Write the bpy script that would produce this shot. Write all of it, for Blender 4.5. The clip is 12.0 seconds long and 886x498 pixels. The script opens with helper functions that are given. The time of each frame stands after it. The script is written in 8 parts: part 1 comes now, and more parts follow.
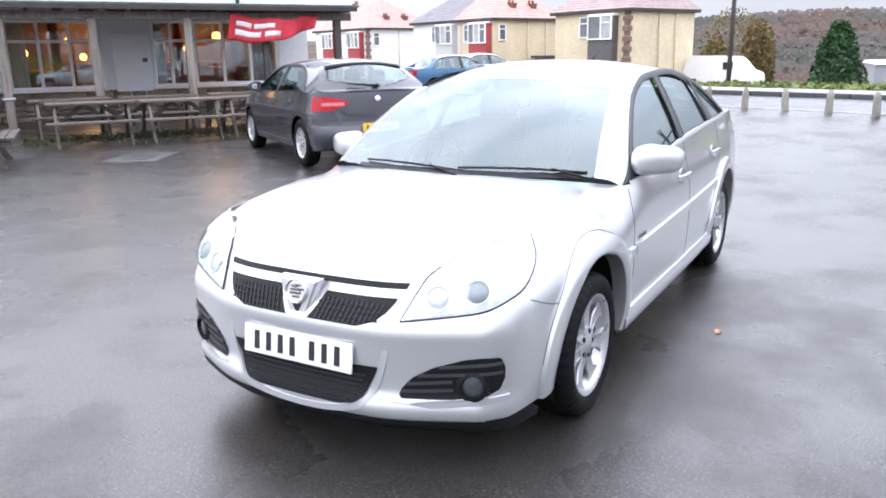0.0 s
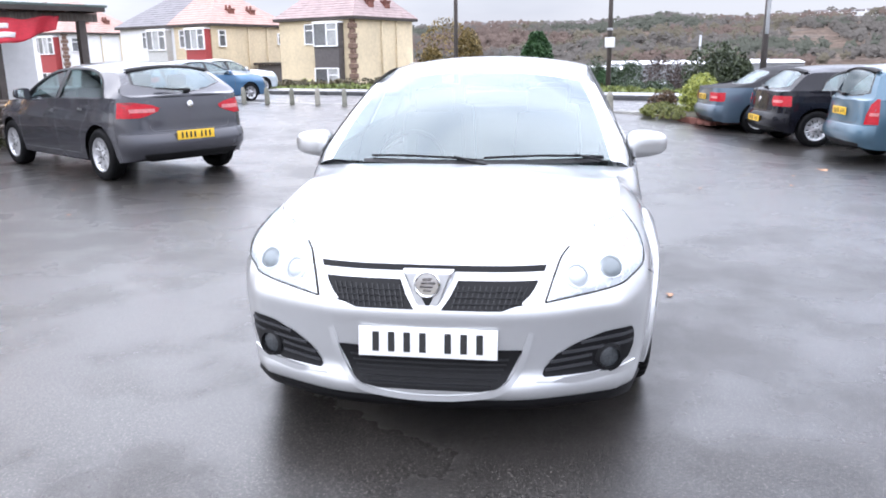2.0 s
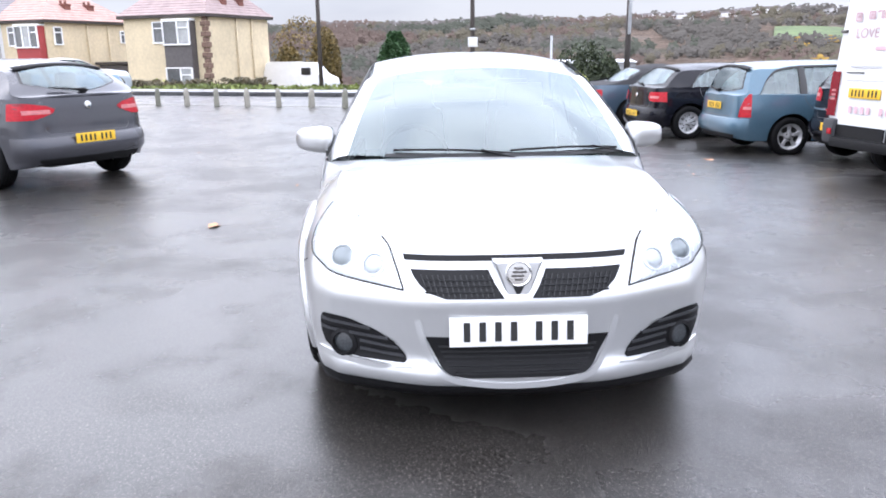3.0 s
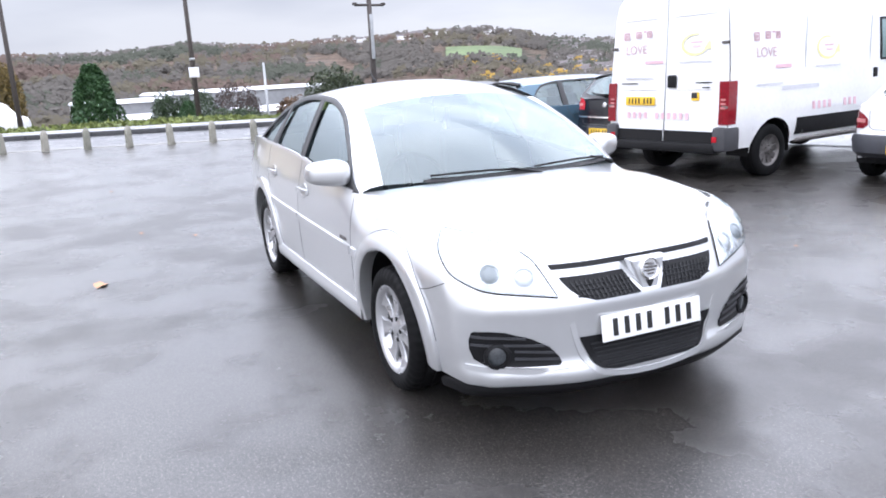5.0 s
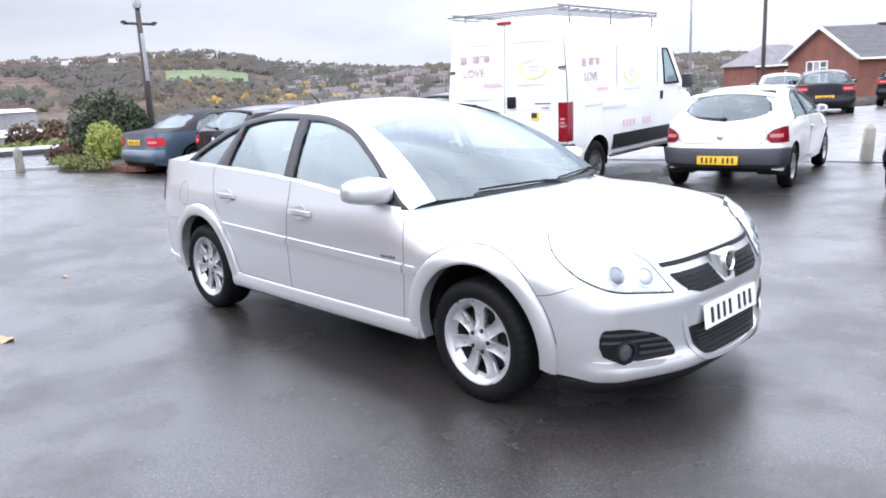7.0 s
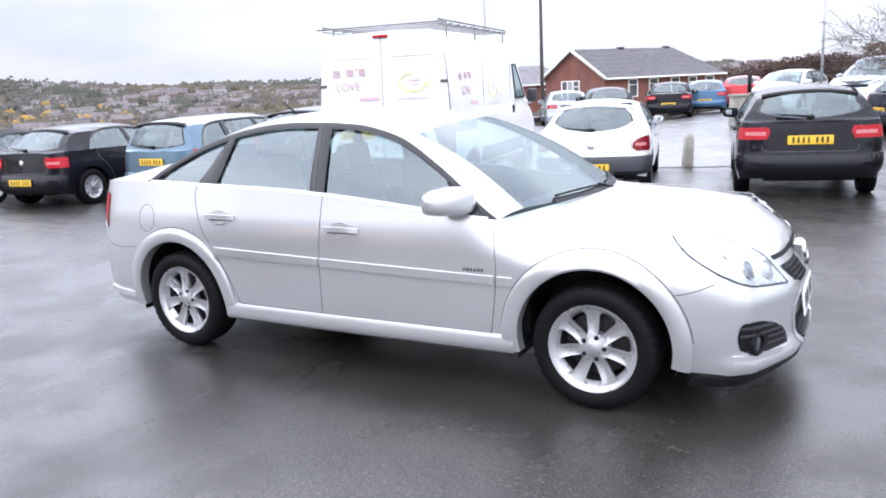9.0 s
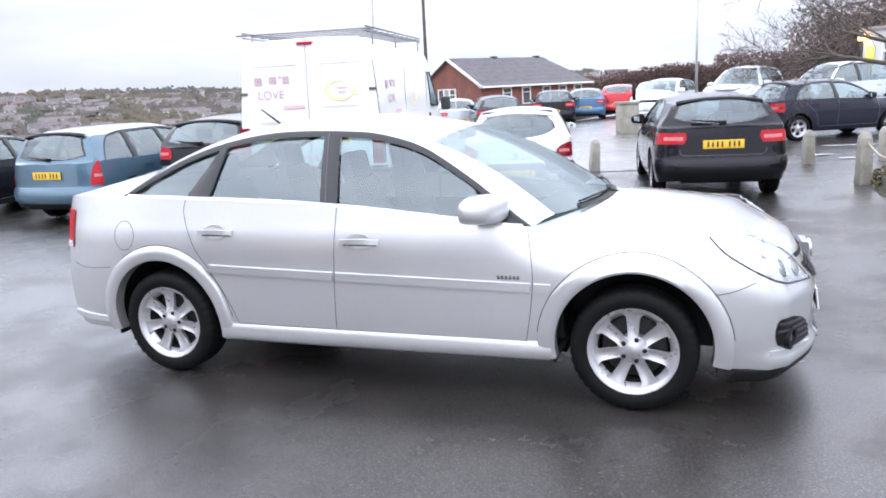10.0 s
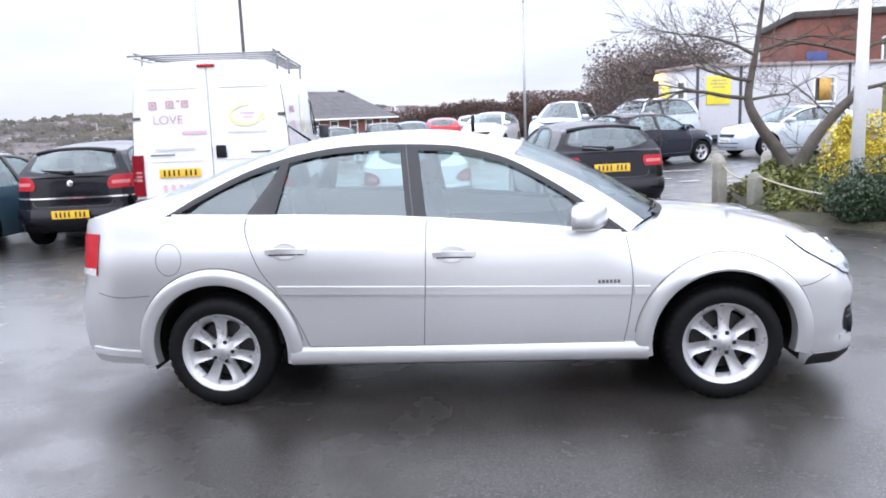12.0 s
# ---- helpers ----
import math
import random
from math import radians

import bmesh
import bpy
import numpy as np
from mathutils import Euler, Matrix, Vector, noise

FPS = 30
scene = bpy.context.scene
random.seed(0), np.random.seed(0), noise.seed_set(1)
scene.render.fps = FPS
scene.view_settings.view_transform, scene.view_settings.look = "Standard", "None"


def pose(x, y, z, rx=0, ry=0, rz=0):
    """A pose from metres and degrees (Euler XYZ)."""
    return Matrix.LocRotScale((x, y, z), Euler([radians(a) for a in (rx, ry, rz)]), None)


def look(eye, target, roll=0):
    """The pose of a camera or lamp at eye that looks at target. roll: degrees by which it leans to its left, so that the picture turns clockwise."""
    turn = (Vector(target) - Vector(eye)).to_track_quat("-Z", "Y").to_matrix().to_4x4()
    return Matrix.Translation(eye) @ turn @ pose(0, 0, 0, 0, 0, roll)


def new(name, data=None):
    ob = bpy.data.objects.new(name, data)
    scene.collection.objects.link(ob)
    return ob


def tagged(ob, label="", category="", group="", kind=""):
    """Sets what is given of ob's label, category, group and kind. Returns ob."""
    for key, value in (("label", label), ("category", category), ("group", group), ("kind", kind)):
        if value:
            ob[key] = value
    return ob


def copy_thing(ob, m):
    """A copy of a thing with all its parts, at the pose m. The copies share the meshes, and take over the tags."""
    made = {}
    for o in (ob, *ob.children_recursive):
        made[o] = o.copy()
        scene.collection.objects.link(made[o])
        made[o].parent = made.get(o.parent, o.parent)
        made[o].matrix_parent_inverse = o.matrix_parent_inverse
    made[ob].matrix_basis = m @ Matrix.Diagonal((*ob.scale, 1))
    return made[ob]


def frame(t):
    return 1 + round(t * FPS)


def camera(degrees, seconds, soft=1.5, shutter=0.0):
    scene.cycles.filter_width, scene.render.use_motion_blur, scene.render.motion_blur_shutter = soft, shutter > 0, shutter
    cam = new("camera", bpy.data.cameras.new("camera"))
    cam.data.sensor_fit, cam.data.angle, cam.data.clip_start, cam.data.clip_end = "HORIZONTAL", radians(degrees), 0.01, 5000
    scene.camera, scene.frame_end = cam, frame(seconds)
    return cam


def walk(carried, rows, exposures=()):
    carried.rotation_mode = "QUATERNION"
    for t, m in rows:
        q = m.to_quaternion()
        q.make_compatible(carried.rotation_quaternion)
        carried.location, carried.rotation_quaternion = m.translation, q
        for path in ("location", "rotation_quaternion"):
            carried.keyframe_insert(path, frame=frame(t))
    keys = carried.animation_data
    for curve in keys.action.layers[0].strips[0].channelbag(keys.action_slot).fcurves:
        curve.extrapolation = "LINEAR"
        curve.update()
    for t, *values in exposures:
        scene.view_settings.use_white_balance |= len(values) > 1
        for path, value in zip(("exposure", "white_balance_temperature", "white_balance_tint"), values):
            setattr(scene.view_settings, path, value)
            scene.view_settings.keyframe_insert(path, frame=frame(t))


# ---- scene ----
cam = camera(59.8, 12.0, soft=1.8)
PATH = [
    (0, (4.308, 1.855, 1.516), (2.631, 0.884, 1.022), -0.9),
    (0.5, (4.522, 1.579, 1.51), (2.756, 0.764, 1.046), -1.1),
    (1, (4.624, 1.265, 1.473), (2.805, 0.575, 1.011), -1.2),
    (1.5, (4.702, 0.905, 1.476), (2.838, 0.359, 0.999), -1.2),
    (2, (4.852, 0.475, 1.47), (2.935, 0.175, 0.984), -0.8),
    (2.5, (4.878, 0.057, 1.438), (2.942, -0.08, 0.955), -1.2),
    (3, (4.929, -0.383, 1.454), (2.992, -0.309, 0.963), -0.7),
    (3.5, (5.003, -0.831, 1.488), (3.08, -0.559, 1.007), -0.8),
    (3.7, (4.981, -0.996, 1.479), (3.069, -0.645, 1.008), -1.4),
    (5.3, (4.613, -2.287, 1.534), (2.878, -1.403, 1.08), -2.4),
    (5.5, (4.534, -2.427, 1.528), (2.831, -1.479, 1.077), -1.7),
    (6, (4.348, -2.83, 1.561), (2.75, -1.712, 1.118), -2.0),
    (6.5, (4.064, -3.122, 1.544), (2.543, -1.901, 1.101), -3.2),
    (7, (3.83, -3.442, 1.566), (2.421, -2.089, 1.137), -2.8),
    (7.2, (3.747, -3.6, 1.595), (2.386, -2.197, 1.172), -3.9),
    (8.8, (2.589, -4.253, 1.602), (1.593, -2.568, 1.19), -3.1),
    (9, (2.438, -4.248, 1.563), (1.491, -2.534, 1.153), -2.8),
    (9.5, (2.074, -4.316, 1.575), (1.257, -2.537, 1.169), -2.7),
    (10, (1.687, -4.494, 1.592), (1.035, -2.647, 1.187), -2.8),
    (10.5, (1.324, -4.567, 1.571), (0.787, -2.683, 1.168), -2.5),
    (11, (0.97, -4.643, 1.571), (0.562, -2.719, 1.21), -1.6),
    (11.5, (0.581, -4.802, 1.577), (0.331, -2.849, 1.225), -1.8),
    (12, (0.183, -4.843, 1.544), (0.039, -2.878, 1.203), -2.3),
]
walk(cam, [(t, look(eye, target, roll)) for t, eye, target, roll in PATH], [(0.0, 1.36, 6000, 13), (5.5, 1.28, 6000, 13), (9.0, 1.25, 6000, 13), (12.0, 1.15, 6000, 13)])

# ---- light ----
world = bpy.data.worlds.new("overcast")
scene.world = world
world.use_nodes = True
wn, wl = world.node_tree.nodes, world.node_tree.links
bg = wn["Background"]
sky = wn.new("ShaderNodeTexSky")
sky.sky_type, sky.sun_disc = "NISHITA", False
sky.sun_elevation, sky.sun_rotation = radians(28), radians(200)
coord = wn.new("ShaderNodeTexCoord")
stretch = wn.new("ShaderNodeMapping")
stretch.inputs["Scale"].default_value = (1.2, 1.2, 5.0)
cloud = wn.new("ShaderNodeTexNoise")
cloud.inputs["Scale"].default_value, cloud.inputs["Detail"].default_value = 1.6, 5.0
tone = wn.new("ShaderNodeValToRGB")
tone.color_ramp.elements[0].position, tone.color_ramp.elements[0].color = 0.36, (5.1, 5.2, 5.75, 1)
tone.color_ramp.elements[1].position, tone.color_ramp.elements[1].color = 0.6, (7.15, 7.1, 7.35, 1)
blend = wn.new("ShaderNodeMix")
blend.data_type = "RGBA"
blend.inputs["Factor"].default_value = 0.9
wl.new(coord.outputs["Generated"], stretch.inputs["Vector"])
wl.new(stretch.outputs["Vector"], cloud.inputs["Vector"])
wl.new(cloud.outputs["Fac"], tone.inputs["Fac"])
wl.new(sky.outputs["Color"], blend.inputs["A"])
wl.new(tone.outputs["Color"], blend.inputs["B"])
# an overcast sky is three times as bright overhead as at the horizon, and brightest where the cloud is thin above the valley
split = wn.new("ShaderNodeSeparateXYZ")
lift = wn.new("ShaderNodeMapRange")
lift.interpolation_type = "SMOOTHSTEP"
lift.inputs["From Min"].default_value, lift.inputs["From Max"].default_value = 0.08, 0.55
lift.inputs["To Min"].default_value, lift.inputs["To Max"].default_value = 0.0, 1.8
scaled_sky = wn.new("ShaderNodeVectorMath")
scaled_sky.operation = "SCALE"
wl.new(coord.outputs["Generated"], split.inputs["Vector"])
wl.new(split.outputs["Z"], lift.inputs["Value"])
wl.new(blend.outputs["Result"], scaled_sky.inputs[0])
# a greyer bank of cloud stands over the valley
side_dot = wn.new("ShaderNodeVectorMath")
side_dot.operation = "DOT_PRODUCT"
side_dot.inputs[1].default_value = (-0.99, 0.05, 0.0)
bank = wn.new("ShaderNodeMapRange")
bank.inputs["From Min"].default_value, bank.inputs["From Max"].default_value = 0.6, 1.0
bank.inputs["To Min"].default_value, bank.inputs["To Max"].default_value = 1.0, 0.66
dim = wn.new("ShaderNodeMath")
dim.operation = "MULTIPLY"
wl.new(coord.outputs["Generated"], side_dot.inputs[0])
wl.new(side_dot.outputs["Value"], bank.inputs["Value"])
thin_dot = wn.new("ShaderNodeVectorMath")
thin_dot.operation = "DOT_PRODUCT"
thin_dot.inputs[1].default_value = (-0.9, 0.32, 0.3)
thin = wn.new("ShaderNodeMapRange")
thin.interpolation_type = "SMOOTHSTEP"
thin.inputs["From Min"].default_value, thin.inputs["From Max"].default_value = 0.45, 1.0
thin.inputs["To Min"].default_value, thin.inputs["To Max"].default_value = 0.9, 1.75
rise_in = wn.new("ShaderNodeMath")
rise_in.operation = "MULTIPLY_ADD"
rise_in.inputs[2].default_value = 1.0
wl.new(coord.outputs["Generated"], thin_dot.inputs[0])
wl.new(thin_dot.outputs["Value"], thin.inputs["Value"])
wl.new(lift.outputs["Result"], rise_in.inputs[0])
wl.new(thin.outputs["Result"], rise_in.inputs[1])
wl.new(rise_in.outputs[0], dim.inputs[0])
wl.new(bank.outputs["Result"], dim.inputs[1])
wl.new(dim.outputs[0], scaled_sky.inputs["Scale"])
wl.new(scaled_sky.outputs["Vector"], bg.inputs["Color"])
bg.inputs["Strength"].default_value = 0.075
sun = new("sun", bpy.data.lights.new("sun", "SUN"))
sun.data.energy, sun.data.angle, sun.data.color = 0.7, radians(140), (1.0, 0.97, 0.93)
sun.matrix_world = look((0, 0, 30), (0 - 30 * math.tan(radians(38)) * 0.3, 30 * math.tan(radians(38)) * 0.9, 0))

# ---- materials ----
def mat(name, color, rough=0.5, metal=0.0, vary=0.12, scale=6.0, bump=0.0, bump_scale=60.0, coat=0.0, spec=0.5,
        color2=None, per_piece=0.0, stretch=None, rough_vary=0.1):
    """A painted, mineral or wooden surface: two scales of variation in colour, roughness and relief."""
    m = bpy.data.materials.new(name)
    m.use_nodes = True
    n, l = m.node_tree.nodes, m.node_tree.links
    p = n["Principled BSDF"]
    tc = n.new("ShaderNodeTexCoord")
    src = tc.outputs["Object"]
    if stretch:
        mp = n.new("ShaderNodeMapping")
        mp.inputs["Scale"].default_value = stretch
        l.new(src, mp.inputs["Vector"])
        src = mp.outputs["Vector"]
    big, fine = n.new("ShaderNodeTexNoise"), n.new("ShaderNodeTexNoise")
    big.inputs["Scale"].default_value, big.inputs["Detail"].default_value = scale, 4
    fine.inputs["Scale"].default_value, fine.inputs["Detail"].default_value = scale * 9, 3
    for x in (big, fine):
        l.new(src, x.inputs["Vector"])
    add = n.new("ShaderNodeMath")
    add.operation = "MULTIPLY_ADD"
    add.inputs[1].default_value = 0.45
    l.new(fine.outputs["Fac"], add.inputs[0])
    scaled = n.new("ShaderNodeMath")
    scaled.operation = "MULTIPLY"
    scaled.inputs[1].default_value = 0.55
    l.new(big.outputs["Fac"], scaled.inputs[0])
    l.new(scaled.outputs[0], add.inputs[2])
    fac = add.outputs[0]
    if per_piece:
        info, mix = n.new("ShaderNodeObjectInfo"), n.new("ShaderNodeMath")
        mix.operation, mix.inputs[1].default_value = "MULTIPLY_ADD", per_piece
        l.new(info.outputs["Random"], mix.inputs[0])
        l.new(fac, mix.inputs[2])
        sub = n.new("ShaderNodeMath")
        sub.operation, sub.inputs[1].default_value = "SUBTRACT", per_piece / 2
        l.new(mix.outputs[0], sub.inputs[0])
        fac = sub.outputs[0]
    ramp = n.new("ShaderNodeValToRGB")
    c = Vector(color)
    lo = Vector(color2) if color2 else c * (1 - vary)
    hi = c if color2 else c * (1 + vary)
    ramp.color_ramp.elements[0].position, ramp.color_ramp.elements[0].color = 0.36, (*lo, 1)
    ramp.color_ramp.elements[1].position, ramp.color_ramp.elements[1].color = 0.64, (*[min(v, 0.95) for v in hi], 1)
    l.new(fac, ramp.inputs["Fac"])
    l.new(ramp.outputs["Color"], p.inputs["Base Color"])
    rr = n.new("ShaderNodeMapRange")
    rr.inputs["To Min"].default_value, rr.inputs["To Max"].default_value = max(rough - rough_vary, 0.02), min(rough + rough_vary, 1)
    l.new(big.outputs["Fac"], rr.inputs["Value"])
    l.new(rr.outputs["Result"], p.inputs["Roughness"])
    p.inputs["Metallic"].default_value = metal
    p.inputs["Coat Weight"].default_value, p.inputs["Coat Roughness"].default_value = coat, 0.06
    p.inputs["Specular IOR Level"].default_value = spec
    if bump:
        g, b = n.new("ShaderNodeTexNoise"), n.new("ShaderNodeBump")
        g.inputs["Scale"].default_value, g.inputs["Detail"].default_value = bump_scale, 4
        b.inputs["Strength"].default_value, b.inputs["Distance"].default_value = bump, 0.4 / bump_scale
        l.new(src, g.inputs["Vector"])
        l.new(g.outputs["Fac"], b.inputs["Height"])
        l.new(b.outputs["Normal"], p.inputs["Normal"])
    return m


def glass(name, tint, gloss=0.02, base=0.08, most=1.0, fall=4.6):
    """A thin pane: tinted see-through with a mirror-like face."""
    m = bpy.data.materials.new(name)
    m.use_nodes = True
    n, l = m.node_tree.nodes, m.node_tree.links
    n.remove(n["Principled BSDF"])
    t, g, f, mx, pw, sc = (n.new("ShaderNode" + k) for k in ("BsdfTransparent", "BsdfGlossy", "LayerWeight", "MixShader", "Math", "MapRange"))
    t.inputs["Color"].default_value = (*tint, 1)
    g.inputs["Roughness"].default_value = gloss
    g.inputs["Color"].default_value = (0.88, 0.98, 1.0, 1)
    f.inputs["Blend"].default_value = 0.5
    pw.operation, pw.inputs[1].default_value = "POWER", fall
    sc.inputs["To Min"].default_value, sc.inputs["To Max"].default_value = base, most
    l.new(f.outputs["Facing"], pw.inputs[0])
    l.new(pw.outputs[0], sc.inputs["Value"])
    l.new(sc.outputs["Result"], mx.inputs["Fac"])
    l.new(t.outputs["BSDF"], mx.inputs[1])
    l.new(g.outputs["BSDF"], mx.inputs[2])
    l.new(mx.outputs["Shader"], n["Material Output"].inputs["Surface"])
    return m


def glow(name, color, strength):
    m = bpy.data.materials.new(name)
    m.use_nodes = True
    p = m.node_tree.nodes["Principled BSDF"]
    p.inputs["Base Color"].default_value = (*color, 1)
    p.inputs["Emission Color"].default_value = (*color, 1)
    p.inputs["Emission Strength"].default_value = strength
    return m


def wet_asphalt(name, base, dry_rough, wet_rough, joint=0.0):
    """Tarmac after rain: dark aggregate under a broken film of water."""
    m = bpy.data.materials.new(name)
    m.use_nodes = True
    n, l = m.node_tree.nodes, m.node_tree.links
    p = n["Principled BSDF"]
    tc = n.new("ShaderNodeTexCoord")

    def noise_at(scale, detail, rough=0.55):
        x = n.new("ShaderNodeTexNoise")
        x.inputs["Scale"].default_value, x.inputs["Detail"].default_value, x.inputs["Roughness"].default_value = scale, detail, rough
        l.new(tc.outputs["Object"], x.inputs["Vector"])
        return x.outputs["Fac"]

    broad, local = noise_at(0.32, 6, 0.6), noise_at(1.25, 6, 0.65)
    mixed_pools = n.new("ShaderNodeMix")
    mixed_pools.inputs["Factor"].default_value = 0.45
    l.new(broad, mixed_pools.inputs["A"])
    l.new(local, mixed_pools.inputs["B"])
    pools, patch, grit = mixed_pools.outputs["Result"], noise_at(1.7, 5), noise_at(75, 4, 0.75)
    stone = n.new("ShaderNodeTexVoronoi")
    stone.inputs["Scale"].default_value = 80
    l.new(tc.outputs["Object"], stone.inputs["Vector"])
    wet = n.new("ShaderNodeMapRange")
    wet.inputs["From Min"].default_value, wet.inputs["From Max"].default_value = 0.42, 0.55
    l.new(pools, wet.inputs["Value"])
    rough = n.new("ShaderNodeMapRange")
    rough.inputs["To Min"].default_value, rough.inputs["To Max"].default_value = dry_rough, wet_rough
    l.new(wet.outputs["Result"], rough.inputs["Value"])
    l.new(rough.outputs["Result"], p.inputs["Roughness"])
    ramp = n.new("ShaderNodeValToRGB")
    ramp.color_ramp.elements[0].position, ramp.color_ramp.elements[0].color = 0.3, (*[v * 0.45 for v in base], 1)
    ramp.color_ramp.elements[1].position, ramp.color_ramp.elements[1].color = 0.7, (*[v * 1.8 for v in base], 1)
    mixed = n.new("ShaderNodeMath")
    mixed.operation, mixed.inputs[1].default_value = "MULTIPLY_ADD", 0.4
    half = n.new("ShaderNodeMath")
    half.operation, half.inputs[1].default_value = "MULTIPLY", 0.6
    l.new(patch, half.inputs[0])
    l.new(stone.outputs["Color"], mixed.inputs[0])
    l.new(half.outputs[0], mixed.inputs[2])
    l.new(mixed.outputs[0], ramp.inputs["Fac"])
    # pale chips of aggregate; their colour also stands for the wet surface's sparkle
    chips = n.new("ShaderNodeMapRange")
    chips.inputs["From Min"].default_value, chips.inputs["From Max"].default_value = 0.55, 0.66
    l.new(noise_at(85, 3, 0.8), chips.inputs["Value"])
    speck = n.new("ShaderNodeMix")
    speck.data_type = "RGBA"
    speck.inputs["B"].default_value = (0.15, 0.138, 0.122, 1)
    l.new(chips.outputs["Result"], speck.inputs["Factor"])
    l.new(ramp.outputs["Color"], speck.inputs["A"])
    l.new(speck.outputs["Result"], p.inputs["Base Color"])
    b = n.new("ShaderNodeBump")
    b.inputs["Distance"].default_value = 0.009
    bs = n.new("ShaderNodeMapRange")
    bs.inputs["To Min"].default_value, bs.inputs["To Max"].default_value = 0.52, 0.24
    l.new(wet.outputs["Result"], bs.inputs["Value"])
    l.new(bs.outputs["Result"], b.inputs["Strength"])
    l.new(grit, b.inputs["Height"])
    l.new(b.outputs["Normal"], p.inputs["Normal"])
    p.inputs["Specular IOR Level"].default_value = 0.25
    film = n.new("ShaderNodeBump")
    film.inputs["Distance"].default_value, film.inputs["Strength"].default_value = 0.009, 0.115
    l.new(grit, film.inputs["Height"])
    l.new(film.outputs["Normal"], p.inputs["Coat Normal"])
    p.inputs["Coat Roughness"].default_value = 0.33
    p.inputs["Coat IOR"].default_value = 1.4
    depth = n.new("ShaderNodeMapRange")
    depth.inputs["To Min"].default_value, depth.inputs["To Max"].default_value = 0.6, 1.0
    l.new(wet.outputs["Result"], depth.inputs["Value"])
    l.new(depth.outputs["Result"], p.inputs["Coat Weight"])
    return m


def leafy(name, dark, light, rough=0.6, size=1.3, single=0.6):
    """Foliage or twigs: colour varied from clump to clump and from place to place."""
    m = bpy.data.materials.new(name)
    m.use_nodes = True
    n, l = m.node_tree.nodes, m.node_tree.links
    p = n["Principled BSDF"]
    geo, tc, nz, mx, ramp = (n.new("ShaderNode" + k) for k in ("NewGeometry", "TexCoord", "TexNoise", "Math", "ValToRGB"))
    nz.inputs["Scale"].default_value = size
    l.new(tc.outputs["Object"], nz.inputs["Vector"])
    mx.operation, mx.inputs[1].default_value = "MULTIPLY_ADD", single
    l.new(geo.outputs["Random Per Island"], mx.inputs[0])
    hf = n.new("ShaderNodeMath")
    hf.operation, hf.inputs[1].default_value = "MULTIPLY", 1.1 - single
    l.new(nz.outputs["Fac"], hf.inputs[0])
    l.new(hf.outputs[0], mx.inputs[2])
    ramp.color_ramp.elements[0].position, ramp.color_ramp.elements[0].color = 0.2, (*dark, 1)
    ramp.color_ramp.elements[1].position, ramp.color_ramp.elements[1].color = 0.8, (*light, 1)
    l.new(mx.outputs[0], ramp.inputs["Fac"])
    l.new(ramp.outputs["Color"], p.inputs["Base Color"])
    p.inputs["Roughness"].default_value = rough
    return m


def lamp_lens(name, color, rough=0.12):
    m = mat(name, color, rough, vary=0.25, scale=30, coat=0.12, spec=0.3, rough_vary=0.05)
    return m


TARMAC = wet_asphalt("wet_tarmac", (0.021, 0.019, 0.0175), 0.4, 0.2)
ROAD = wet_asphalt("wet_road", (0.055, 0.055, 0.06), 0.36, 0.2)
PAVING = mat("wet_paving", (0.3, 0.3, 0.31), 0.3, vary=0.15, scale=1.5, bump=0.2, bump_scale=40, rough_vary=0.12)
KERB = mat("kerb_concrete", (0.34, 0.33, 0.31), 0.6, vary=0.2, scale=3, bump=0.3, bump_scale=50)
CONCRETE = mat("weathered_concrete", (0.36, 0.34, 0.29), 0.8, vary=0.3, scale=5, bump=0.6, bump_scale=45, color2=(0.2, 0.2, 0.16), per_piece=0.3)
LAND = mat("rough_grass", (0.15, 0.135, 0.09), 0.9, color2=(0.09, 0.085, 0.06), scale=0.4, bump=0.5, bump_scale=8)
SILVER = mat("silver_paint", (0.585, 0.592, 0.597), 0.3, metal=0.66, vary=0.015, scale=3, coat=1.0, rough_vary=0.03)
RUBBER = mat("tyre_rubber", (0.0055, 0.0055, 0.006), 0.62, vary=0.25, scale=25, bump=0.2, bump_scale=120, spec=0.14)
ALLOY = mat("alloy_silver", (0.45, 0.45, 0.46), 0.3, metal=0.6, vary=0.06, scale=12, coat=0.4)
# steel darkened in its colour for the shade behind the spokes
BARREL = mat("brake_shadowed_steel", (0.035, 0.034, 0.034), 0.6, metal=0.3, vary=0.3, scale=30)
STEEL = mat("brake_steel", (0.16, 0.15, 0.145), 0.5, metal=0.8, vary=0.3, scale=30)
CHROME = mat("chrome", (0.8, 0.8, 0.8), 0.08, metal=1.0, vary=0.02, scale=10, rough_vary=0.02)
BLACK = mat("black_plastic", (0.007, 0.007, 0.008), 0.5, vary=0.2, scale=20, bump=0.15, bump_scale=200, spec=0.25)
GLOSSBLACK = mat("satin_black_trim", (0.014, 0.0145, 0.016), 0.38, vary=0.1, scale=8)
FOGLENS = mat("fog_lens", (0.05, 0.055, 0.06), 0.12, vary=0.3, scale=12, coat=0.3)
SEAM = mat("panel_gap", (0.1, 0.1, 0.105), 0.7, vary=0.1, scale=10)
LAMPGAP = mat("lamp_gap", (0.045, 0.04, 0.036), 0.8, vary=0.1, scale=10, spec=0.1)
SLAT = mat("satin_grey_plastic", (0.035, 0.036, 0.04), 0.4, vary=0.15, scale=20)
CLOTH = mat("dark_seat_cloth", (0.05, 0.055, 0.062), 0.9, vary=0.2, scale=40, bump=0.3, bump_scale=300)
SCREEN = glass("windscreen_glass", (0.45, 0.56, 0.55), base=0.15, most=0.47, fall=2.6)
